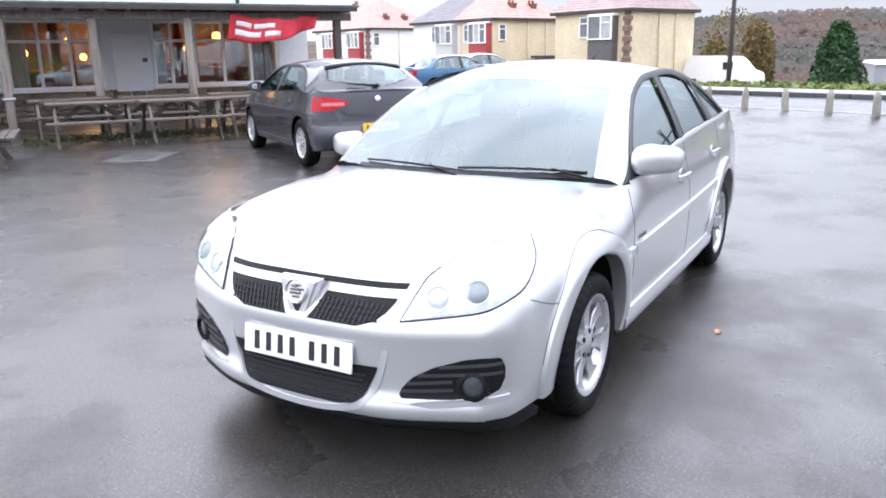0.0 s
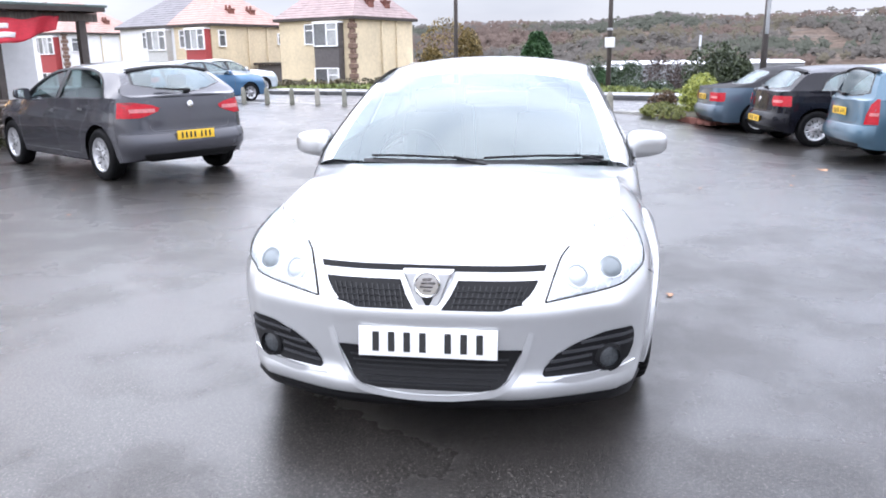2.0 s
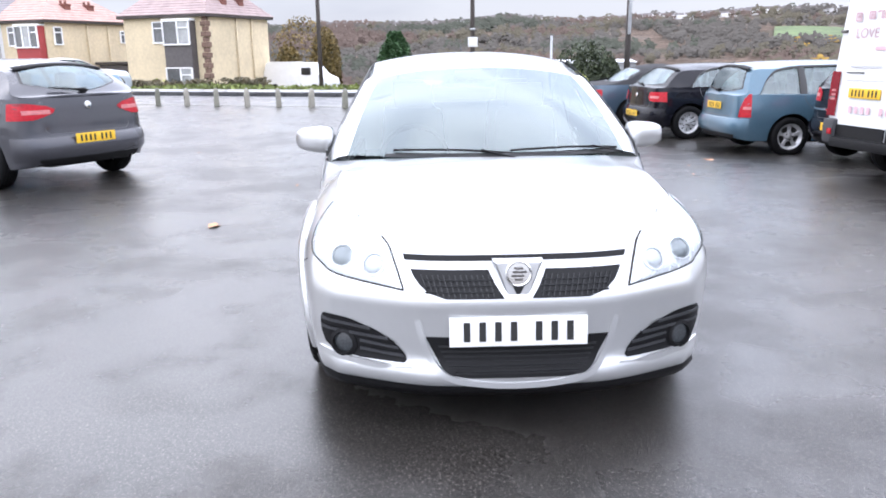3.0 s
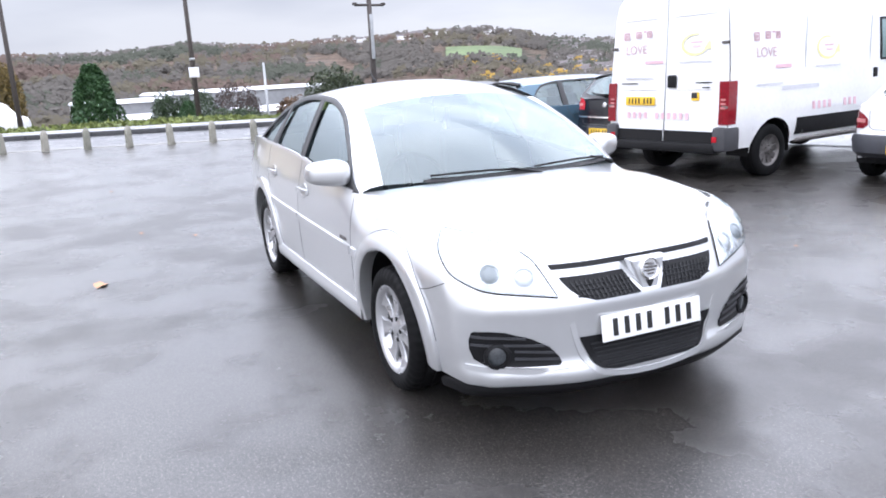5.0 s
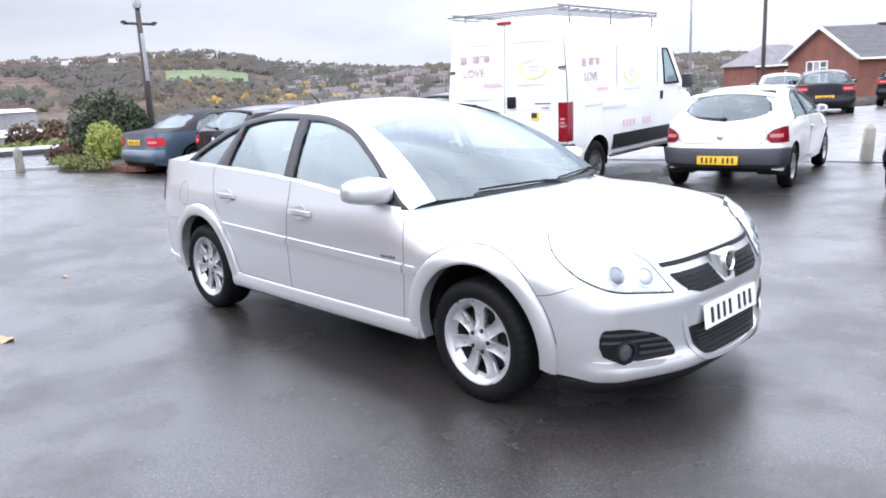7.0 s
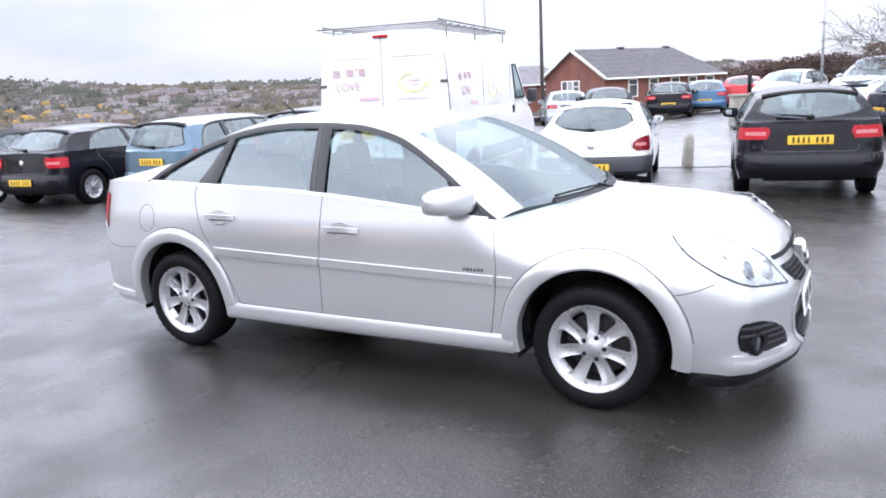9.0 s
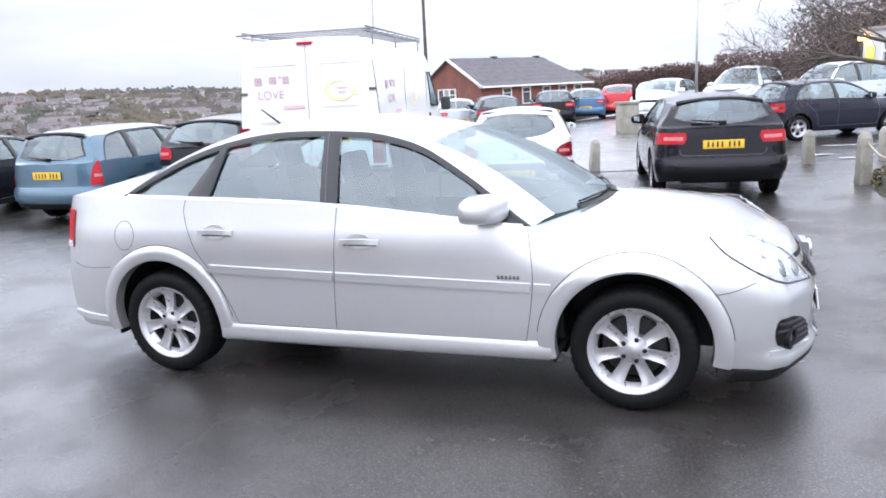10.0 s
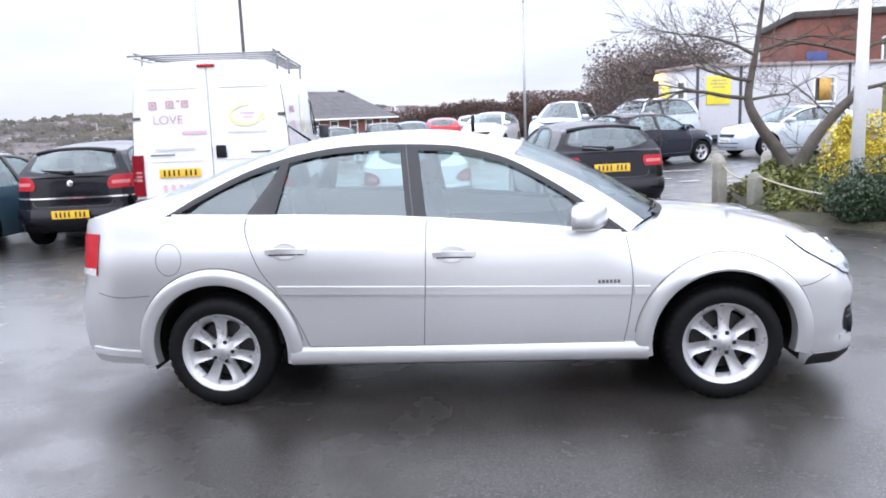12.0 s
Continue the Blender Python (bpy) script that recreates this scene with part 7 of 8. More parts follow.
# houses across the road
BEIGE = mat("beige_render", (0.64, 0.54, 0.37), 0.85, vary=0.12, scale=0.6, bump=0.2, bump_scale=40)
PINKTILE = mat("pink_roof_tiles", (0.46, 0.3, 0.26), 0.75, vary=0.18, scale=2, bump=0.4, bump_scale=6)
GREYTILE = mat("grey_roof_tiles", (0.22, 0.21, 0.22), 0.75, vary=0.2, scale=2, bump=0.4, bump_scale=6)
MAUVETILE = mat("mauve_roof_tiles", (0.34, 0.26, 0.25), 0.75, vary=0.2, scale=2, bump=0.4, bump_scale=6)
REDPANEL = mat("red_tile_hanging", (0.35, 0.05, 0.05), 0.7, vary=0.15, scale=4)
DARKPANEL = mat("dark_tile_hanging", (0.1, 0.09, 0.09), 0.7, vary=0.2, scale=4)
BRICK = mat("red_brick", (0.24, 0.095, 0.07), 0.85, color2=(0.14, 0.062, 0.05), scale=1.2, bump=0.4, bump_scale=20)
DARKROOM = mat("window_reflection_dark", (0.1, 0.105, 0.11), 0.15, vary=0.3, scale=1, coat=1.0)
PALEROOM = mat("net_curtained_pane", (0.36, 0.37, 0.37), 0.2, vary=0.25, scale=2, coat=1.0)


def house_window(parent, w, h, m, panes=2, deep=0.12, shares=None):
    """A framed window unit, outward along -y."""
    fr = part("window", box_bm((w + 0.1, 0.05, 0.05), (0, -0.05, -h / 2 - 0.02), bevel=0.01), UPVC, parent)
    fr.matrix_basis = m
    bm = bmesh.new()
    for x in (-w / 2, w / 2):
        add_box(bm, (0.07, deep, h), (x, 0, 0))
    for z in (-h / 2, h / 2):
        add_box(bm, (w, deep, 0.07), (0, 0, z))
    part("frame", bm, UPVC, fr, smooth=False)
    x = -w / 2
    for k, share in enumerate(shares or [1 / panes] * panes):
        pw = w * share
        part("pane", box_bm((pw - 0.06, 0.02, h - 0.06), (x + pw / 2, 0.02, 0)), DARKROOM if k % 2 == 0 else PALEROOM, fr, smooth=False)
        if k:
            part("mullion", box_bm((0.08, deep, h), (x, 0, 0)), UPVC, fr, smooth=False)
        x += pw
    part("opening_light", box_bm((pw - 0.04, deep + 0.01, 0.06), (w / 2 - pw / 2, 0, h * 0.2)), UPVC, fr, smooth=False)
    return fr


def hipped_roof(w, d, h, over=0.3, ridge=0.35):
    """A tiled roof with four slopes and a short ridge along x; eaves at z = 0."""
    bm = bmesh.new()
    a, b, r = w / 2 + over, d / 2 + over, w / 2 * ridge
    # stepped courses of tiles up each slope
    ups = [(k / 16, o) for k in range(16) for o in (0.0, 0.035)] + [(1.0, 0.0)]
    for s in (-1, 1):
        add_grid(bm, [[(-(a + (r - a) * f), s * b * (1 - f), h * f + o), (a + (r - a) * f, s * b * (1 - f), h * f + o)] for f, o in ups], flip=s > 0)
        add_grid(bm, [[(s * (a + (r - a) * f), -b * (1 - f), h * f + o), (s * (a + (r - a) * f), b * (1 - f), h * f + o)] for f, o in ups], flip=s < 0)
    bm.faces.new([bm.verts.new(p) for p in ((-a, b, 0), (a, b, 0), (a, -b, 0), (-a, -b, 0))])
    bmesh.ops.remove_doubles(bm, verts=bm.verts, dist=1e-4)
    bmesh.ops.recalc_face_normals(bm, faces=bm.faces)
    return bm


def chimney(parent, x, y, z, mt=None):
    bm = bmesh.new()
    add_box(bm, (0.8, 0.5, 0.95), (x, y, z + 0.2), bevel=0.02)
    add_box(bm, (0.9, 0.6, 0.1), (x, y, z + 0.65), bevel=0.02)
    ch = part("chimney", bm, mt or BRICK, parent)
    for k in (-0.2, 0.2):
        part("chimney_pot", tube_bm((x + k, y, z + 0.68), (x + k, y, z + 0.95), 0.1, 0.08, 10), BRICK, ch)


def semi_house(u, w, d, walls, tile, bays, label, base=-1.3, eave=3.9, roof_h=2.6, split=None, garage=False, quoins=True):
    """A two-storey house on the building line, its flank u metres along it. Bays are placed from the flank end."""
    p = at_line(u + w)
    hs = thing("house", pose(p[0], p[1], base, 0, 0, 65.2), label, "house", "houses across the road")
    h = eave - base
    segs = [(w - (split or w), w, walls)] + ([(0, w - split, bays[-1][3])] if split else [])
    for x0, x1, mt in segs:
        part("wall", box_bm((x1 - x0, d, h), ((x0 + x1) / 2, d / 2, h / 2)), mt, hs, smooth=False)
    rb = hipped_roof(w, d, roof_h)
    if split:
        bmesh.ops.bisect_plane(rb, geom=list(rb.verts) + list(rb.edges) + list(rb.faces), plane_co=(w / 2 - split - 0.4, 0, 0), plane_no=(1, 0, 0))
        for f in rb.faces:
            f.material_index = 1 if f.calc_center_median().x < w / 2 - split - 0.4 else 0
    rf = part("roof", rb, [tile, GREYTILE] if split else tile, hs, smooth=False)
    rf.matrix_basis = Matrix.Translation((w / 2, d / 2, h))
    part("eaves_board", box_bm((w + 0.55, d + 0.55, 0.16), (w / 2, d / 2, h - 0.09), bevel=0.01), DARKWOOD, hs)
    for x, bw, panel, _ in bays:
        x = w - x
        bay = part("bay", box_bm((bw, 0.55, h - 0.35), (x, -0.25, (h - 0.35) / 2), bevel=0.02), panel, hs)
        for z in (1.45, h - 1.05):
            house_window(bay, bw - 0.1, 1.35, Matrix.Translation((x, -0.56, z)), 3, shares=(0.56, 0.44) if panel is DARKPANEL else None)
        part("bay_band", box_bm((bw + 0.1, 0.6, 0.12), (x, -0.26, h - 0.32), bevel=0.01), UPVC, bay)
        if x - bw / 2 - 1.2 > 0:
            house_window(hs, 0.75, 1.2, Matrix.Translation((x - bw / 2 - 0.8, -0.03, h - 1.0)), 1)
    for y, ww, hh, zz in ((d * 0.12, 0.6, 1.1, h - 1.0), (d * 0.88, 0.4, 0.8, h - 1.0)) if not quoins or walls is RENDER_W else ():
        house_window(hs, ww, hh, Matrix.Translation((w + 0.05, y, zz)) @ Matrix.Rotation(radians(90), 4, "Z"), 1)
    if quoins:
        for k in range(int(h / 0.3)):
            part("quoin", box_bm((0.42 if k % 2 else 0.28, 0.42 if k % 2 else 0.28, 0.28), (w - 0.12, 0.1, 0.15 + 0.3 * k), bevel=0.01), QUOIN, hs)
    chimney(hs, w * 0.2, d * 0.5, h + roof_h * 0.7)
    for k in (0.35, 0.62):
        chimney(hs, w * 0.9, d * k, h + roof_h * 0.15)
    for k in (0.45, 0.7):
        part("drainpipe", tube_bm((w + 0.08, d * k, 0), (w + 0.08, d * k, h), 0.05), BEIGE, hs)
    if garage:
        part("lean_to", box_bm((3.0, 3.6, 2.1), (w + 1.9, d * 0.75, 1.25), bevel=0.02), DARKPANEL, hs)
        part("lean_to_roof", box_bm((3.4, 4.0, 0.16), (w + 1.9, d * 0.75, 2.4), bevel=0.02), DARKWOOD, hs)
    return hs


QUOIN = mat("brown_quoins", (0.2, 0.13, 0.1), 0.85, vary=0.2, scale=5)


def at_line(u):
    p = Vector((-42, -11.3, 0)) + Vector((-0.42, -0.9075, 0)) * u
    return (p.x, p.y)


semi_house(1.1, 6.2, 6.2, BEIGE, MAUVETILE, [(1.75, 2.0, DARKPANEL, BEIGE)], "beige rendered two-storey house with a dark-panelled bay and mauve hipped roof")
semi_house(13.9, 10.4, 7.4, BEIGE, PINKTILE, [(1.15, 2.1, REDPANEL, BEIGE), (5.4, 2.2, mat("grey_panel", (0.5, 0.5, 0.48), 0.7, vary=0.1), RENDER_W)], "semi-detached houses, beige and white, under a pink hipped roof", split=4.0, roof_h=2.8, garage=True, quoins=False)
semi_house(32.0, 10.5, 7.4, RENDER_W, PINKTILE, [(1.8, 2.2, REDPANEL, RENDER_W), (7.0, 2.2, REDPANEL, RENDER_W)], "white rendered semi-detached houses with red panels and pink roof", roof_h=2.8, base=-1.6, eave=3.8)


def bungalow():
    """A brick bungalow with a gabled end and grey tiled roof."""
    b = thing("brick_bungalow", pose(-19.9, 70.2, -1.64, 0, 0, 58) @ Matrix.Scale(1.25, 4), "long red brick bungalow with white gutters and grey roof", "bungalow")
    w, d, h, rh = 12.8, 7.6, 2.85, 2.2
    part("wall", box_bm((w, d, h), (w / 2, d / 2, h / 2)), BRICK, b, smooth=False)
    bm = bmesh.new()
    v = [bm.verts.new(p) for p in ((-0.02, 0, h), (-0.02, d, h), (-0.02, d / 2, h + rh - 0.12), (0.2, 0, h), (0.2, d, h), (0.2, d / 2, h + rh - 0.12))]
    for f in ((0, 1, 2), (5, 4, 3), (0, 3, 4, 1), (1, 4, 5, 2), (2, 5, 3, 0)):
        bm.faces.new([v[k] for k in f])
    part("gable", bm, BRICK, b, smooth=False)
    for s in (0, 1):
        y0, y1 = (-0.45, d / 2) if s == 0 else (d + 0.45, d / 2)
        bm = bmesh.new()
        rows = [[Vector((x, y0 + (y1 - y0) * f, h - 0.22 + (rh + 0.22) * f + 0.03 * (k % 2))) for k, f in enumerate(steps(0, 1, 14))] for x in (-0.35, w * 0.86 + (0.0 if s else 0.0), w + 0.3)]
        rows[-1] = [Vector((p.x - 2.2 * k / 14, p.y, p.z)) for k, p in enumerate(rows[-1])]
        add_grid(bm, rows)
        bmesh.ops.solidify(bm, geom=list(bm.faces), thickness=0.1)
        part("roof_slope", bm, GREYTILE, b, smooth=False)
        part("bargeboard", box_bm((0.06, math.hypot(d / 2 + 0.45, rh + 0.2), 0.24), (-0.37, (y0 + y1) / 2, h + rh / 2 - 0.12), Matrix.Rotation(math.atan2(rh + 0.22, (d / 2 + 0.45)) * (1 if s == 0 else -1), 3, "X")), UPVC, b)
    part("gutter", box_bm((w + 0.5, 0.12, 0.14), (w / 2, -0.45, h - 0.24), bevel=0.02), UPVC, b)
    for x in (2.8, 5.0, 7.4, 9.4, 11.4):
        house_window(b, 0.9, 1.3, Matrix.Translation((x, -0.05, h - 1.05)), 1)
    house_window(b, 2.2, 1.5, Matrix.Translation((-0.06, d * 0.55, h - 1.05)) @ Matrix.Rotation(radians(-90), 4, "Z"), 3)
    for x in (5.0, 10.2):
        part("ridge_vent", box_bm((0.5, 0.4, 0.2), (x, d / 2, h + rh + 0.02)), DARKWOOD, b)
    ex = thing("brick_outbuilding", pose(-35, 84.0, -2.0, 0, 0, 58) @ Matrix.Scale(1.3, 4), "low brick outbuilding with a grey roof", "outbuilding")
    part("wall", box_bm((7, 5, 2.6), (3.5, 2.5, 1.3)), BRICK, ex, smooth=False)
    rf = part("roof", hipped_roof(7, 5, 1.8), GREYTILE, ex, smooth=False)
    rf.matrix_basis = Matrix.Translation((3.5, 2.5, 2.6))
    part("gutter", box_bm((7.6, 0.1, 0.14), (3.5, -0.35, 2.55)), UPVC, ex)
    house_window(ex, 1.2, 1.0, Matrix.Translation((3.4, -0.05, 1.6)), 2)


bungalow()


def site_cabin():
    """A white panelled portable cabin with dark joint strips."""
    c = thing("site_cabin", pose(7.45, 24.0, rise(7.4, 24) + 0.28, 0, 0, 16), "white portable cabin with dark joints, yellow notice and lit lamp", "cabin")
    panel = mat("cabin_panel", (0.58, 0.58, 0.6), 0.5, vary=0.05, scale=1)
    w, d, h = 9.0, 2.9, 2.42
    part("shell", box_bm((w, d, h), (w / 2, d / 2, h / 2), bevel=0.02), panel, c)
    part("roof", box_bm((w + 0.2, d + 0.2, 0.12), (w / 2, d / 2, h + 0.05), bevel=0.03), mat("cabin_roof", (0.3, 0.26, 0.24), 0.7, vary=0.2), c)
    strip_ = mat("dark_joint", (0.06, 0.06, 0.07), 0.6, vary=0.1)
    for x in (0.02, 1.75, 6.3, w - 0.02):
        part("joint_strip", box_bm((0.1, 0.04, h), (x, -0.015, h / 2)), strip_, c, smooth=False)
    part("joint_strip", box_bm((0.04, 0.1, h), (-0.015, d, h / 2)), strip_, c, smooth=False)
    part("base_beam", box_bm((w, d, 0.14), (w / 2, d / 2, -0.07)), strip_, c, smooth=False)
    for x in (0.4, 4.4, 8.4):
        part("jack", box_bm((0.3, 0.3, 0.3), (x, 0.4, -0.25)), CONCRETE, c, smooth=False)
        part("jack", box_bm((0.3, 0.3, 0.3), (x, d - 0.4, -0.25)), CONCRETE, c, smooth=False)
    part("notice", box_bm((0.95, 0.03, 1.0), (0.85, -0.03, 1.6), bevel=0.004), mat("yellow_notice", (0.8, 0.68, 0.05), 0.5, vary=0.08), c, "yellow notice board")
    bm = bmesh.new()
    for k, (x, z, ww) in enumerate(((0.85, 1.95, 0.6), (0.85, 1.83, 0.7), (0.85, 1.71, 0.5), (0.85, 1.35, 0.3))):
        add_box(bm, (ww, 0.008, 0.05), (x, -0.05, z))
    part("notice_bars", bm, mat("grey_print", (0.45, 0.42, 0.2), 0.6, vary=0.1), c, smooth=False)
    house_window(c, 0.9, 0.9, Matrix.Translation((5.2, -0.03, 1.5)), 2)
    house_window(c, 0.6, 0.95, Matrix.Translation((-0.03, d * 0.35, 1.5)) @ Matrix.Rotation(radians(-90), 4, "Z"), 1)
    part("yellow_poster", box_bm((0.02, 0.6, 0.9), (-0.03, d * 0.78, 1.45)), mat("yellow_poster", (0.8, 0.7, 0.1), 0.5, vary=0.08), c)
    part("poster", box_bm((0.5, 0.02, 0.8), (5.2, -0.1, 1.5)), mat("amber_poster", (0.55, 0.33, 0.08), 0.6, vary=0.2), c)
    part("flood_lamp", box_bm((0.16, 0.3, 0.2), (-0.12, d - 0.2, h - 0.2), bevel=0.03), glow("amber_flood", (1.0, 0.55, 0.12), 5.0), c, "lit amber flood lamp")
    return c


site_cabin()

bb = thing("brick_hall", pose(14.4, 33.5, 0.2, 0, 0, -8), "tall red brick hall behind the cabin", "building")
part("wall", box_bm((16, 9, 5.2), (8, 4.5, 2.6)), BRICK, bb, smooth=False)
part("roof_edge", box_bm((16.4, 9.4, 0.3), (8, 4.5, 5.3), bevel=0.03), DARKWOOD, bb)
part("blue_sign", box_bm((0.9, 0.06, 0.6), (0.9, -0.05, 3.3), bevel=0.01), mat("blue_sign", (0.06, 0.08, 0.22), 0.5, vary=0.1), bb, "blue sign panel")
house_window(bb, 1.6, 1.4, Matrix.Translation((4.5, -0.05, 3.4)), 2)
fence = thing("timber_fence", pose(13.2, 22.5, 0.1, 0, 0, -4), "green-brown horizontal slatted timber fence", "fence")
fm = mat("green_timber", (0.2, 0.19, 0.08), 0.8, vary=0.25, scale=4, per_piece=0.3)
for k in range(8):
    part("slat", box_bm((5.0, 0.03, 0.16), (2.5, 0, 0.3 + 0.19 * k), bevel=0.005), fm, fence)
for x in (0.1, 1.7, 3.3, 4.9):
    part("fence_post", box_bm((0.1, 0.1, 1.9), (x, 0.07, 0.95), bevel=0.008), fm, fence)

# low stone gate pier with a dark post
pier = thing("stone_pier", pose(-0.7, 19.4, rise(-0.7, 19.4), 0, 0, 20), "square mossy stone pier at the car park entrance", "pier")
part("pier_block", box_bm((0.6, 0.5, 0.9), (0, 0, 0.45), bevel=0.04), CONCRETE, pier)
part("cap", box_bm((0.66, 0.56, 0.07), (0, 0, 0.93), bevel=0.02), CONCRETE, pier)
part("post", tube_bm((0.2, 0, 1.0), (0.2, 0, 1.5), 0.06), BLACK, pier)
wallp = thing("low_wall", pose(0.9, 19.6, rise(0.9, 19.6), 0, 0, 14), "low mossy stone wall", "wall")
part("wall_block", box_bm((2.2, 0.35, 0.5), (0, 0, 0.25), bevel=0.04), CONCRETE, wallp)
# far white van on the road
fv = thing("white_road_van", pose(-47, -7.5, -0.95, 0, 0, 62), "white panel van on the far roadside", "van")
bm = bmesh.new()
prof = [(-2.3, 0.35), (-2.35, 1.0), (-2.2, 1.85), (-1.9, 1.98), (0.7, 1.98), (1.1, 1.8), (1.7, 1.2), (2.3, 1.0), (2.4, 0.6), (2.35, 0.35)]
add_grid(bm, [[Vector((x, s * (0.9 if z < 1.2 else 0.82), z)) for x, z in prof] for s in (-1, 1)])
for s in (-1, 1):
    bm.faces.new([bm.verts.new((x, s * (0.9 if z < 1.2 else 0.82), z)) for x, z in prof])
bmesh.ops.remove_doubles(bm, verts=bm.verts, dist=1e-4)
bmesh.ops.bevel(bm, geom=list(bm.edges), offset=0.06, segments=2, affect="EDGES")
part("body", bm, WHITE_PAINT, fv)
for s in (-1, 1):
    part("cab_window", box_bm((0.7, 0.02, 0.45), (0.95, s * 0.86, 1.42), bevel=0.008), GLOSSBLACK, fv)
    for x in (-1.5, 1.6):
        part("tyre", tube_bm((x, s * 0.92, 0.32), (x, s * 0.7, 0.32), 0.32, n=20), RUBBER, fv)

# ---- planting, trees, distance ----
def leaf_mesh(name, places, size, material, spread=0.5, up=0.3):
    """Many small folded leaves, four triangles each, as one mesh."""
    n = len(places)
    rng = np.random.default_rng(len(places))
    a = rng.normal(size=(n, 3))
    a[:, 2] += up
    a /= np.linalg.norm(a, axis=1)[:, None]
    b = np.cross(a, rng.normal(size=(n, 3)))
    b /= np.linalg.norm(b, axis=1)[:, None]
    c = np.cross(a, b)
    s = size * rng.uniform(1 - spread, 1 + spread, (n, 1))
    p = np.asarray(places)
    v = np.stack([p - b * s, p + c * s * 0.45 + a * s * 0.12, p + b * s, p - c * s * 0.45 + a * s * 0.12], 1).reshape(-1, 3)
    k = np.arange(n) * 4
    f = np.stack([k, k + 1, k + 2, k, k + 2, k + 3], 1).reshape(-1, 3)
    me = bpy.data.meshes.new(name)
    me.from_pydata(v.tolist(), [], f.tolist())
    me.materials.append(material)
    return me


def bush_points(n, rx, ry, rz, seed, lumps=5, fill_=0.35):
    """Points near the skin of a lumpy mound that stands on the ground."""
    rng = np.random.default_rng(seed)
    cs = [(np.array([0, 0, rz * 0.55]), np.array([rx * 0.8, ry * 0.8, rz * 0.6]))]
    for _ in range(lumps):
        a = rng.uniform(0, 2 * math.pi)
        cs.append((np.array([rx * 0.55 * math.cos(a), ry * 0.55 * math.sin(a), rz * rng.uniform(0.3, 0.75)]), np.array([rx, ry, rz]) * rng.uniform(0.3, 0.5)))
    out = []
    while len(out) < n:
        c, r = cs[rng.integers(len(cs))]
        d = rng.normal(size=3)
        d /= np.linalg.norm(d)
        p = c + d * r * (1 - fill_ * rng.random() ** 2)
        if p[2] > 0.01:
            out.append(p)
    return np.array(out)


GREENLEAF = leafy("dark_green_leaves", (0.012, 0.025, 0.012), (0.05, 0.085, 0.035), 0.45)
DARKOLIVE = leafy("dark_olive_leaves", (0.016, 0.024, 0.012), (0.06, 0.078, 0.034), 0.6)
YELLOWLEAF = leafy("golden_leaves", (0.26, 0.22, 0.02), (0.8, 0.64, 0.06), 0.5)
LIMELEAF = leafy("lime_leaves", (0.12, 0.16, 0.03), (0.4, 0.42, 0.09), 0.5)
CONIFER = leafy("conifer_green", (0.014, 0.045, 0.016), (0.06, 0.13, 0.045), 0.6)
JUNIPER = leafy("juniper_olive", (0.04, 0.055, 0.015), (0.19, 0.2, 0.05), 0.6)
RUST = leafy("rusty_leaves", (0.05, 0.03, 0.02), (0.14, 0.085, 0.045), 0.7)
OLIVE = leafy("autumn_olive", (0.06, 0.05, 0.02), (0.24, 0.17, 0.05), 0.7)
TWIG = leafy("bare_twigs", (0.045, 0.036, 0.033), (0.11, 0.085, 0.077), 0.85)
BARK = mat("grey_bark", (0.13, 0.11, 0.09), 0.9, color2=(0.06, 0.055, 0.045), scale=6, bump=0.7, bump_scale=40)
GRASS = leafy("grass_blades", (0.06, 0.08, 0.02), (0.2, 0.24, 0.06), 0.7)


def shrub(name, x, y, rx, ry, rz, n, size, material, label, seed, z=None, stems=True):
    t = thing(name, pose(x, y, (rise(x, y) if z is None else z)), label, "shrub")
    o = new("foliage", leaf_mesh("foliage", bush_points(n, rx, ry, rz, seed), size, material))
    o.parent = t
    if stems:
        rng = random.Random(seed)
        bm = bmesh.new()
        for _ in range(9):
            a = rng.uniform(0, 6.28)
            add_tube(bm, (0.1 * math.cos(a), 0.1 * math.sin(a), -0.02), (rx * 0.6 * math.cos(a), ry * 0.6 * math.sin(a), rz * 0.7), 0.02, 0.008, 6)
        part("stem", bm, BARK, t)
    return t


def conifer(x, y, h, w, seed, label="dense dark green conifer with a pointed top"):
    t = thing("conifer", pose(x, y, rise(x, y) - 0.05), label, "tree", "evergreens")
    rng = np.random.default_rng(seed)
    f = rng.random(9000) ** 0.75
    a = rng.uniform(0, 2 * math.pi, 9000)
    lob = 1 + 0.16 * np.sin(a * 5 + f * 9) + 0.1 * np.sin(a * 3 - f * 17)
    r = w / 2 * np.clip(np.minimum(np.clip(1.04 - f, 0.02, 1) ** 0.62, 0.72 + f), 0.02, 1) * lob * (1 - 0.35 * rng.random(9000) ** 2)
    p = np.stack([r * np.cos(a), r * np.sin(a), 0.05 + h * f], 1)
    o = new("foliage", leaf_mesh("foliage", p, 0.06 * h / 3, CONIFER, up=0.8))
    o.parent = t
    part("trunk", tube_bm((0, 0, 0), (0, 0, h * 0.9), 0.09, 0.02), BARK, t)
    return t


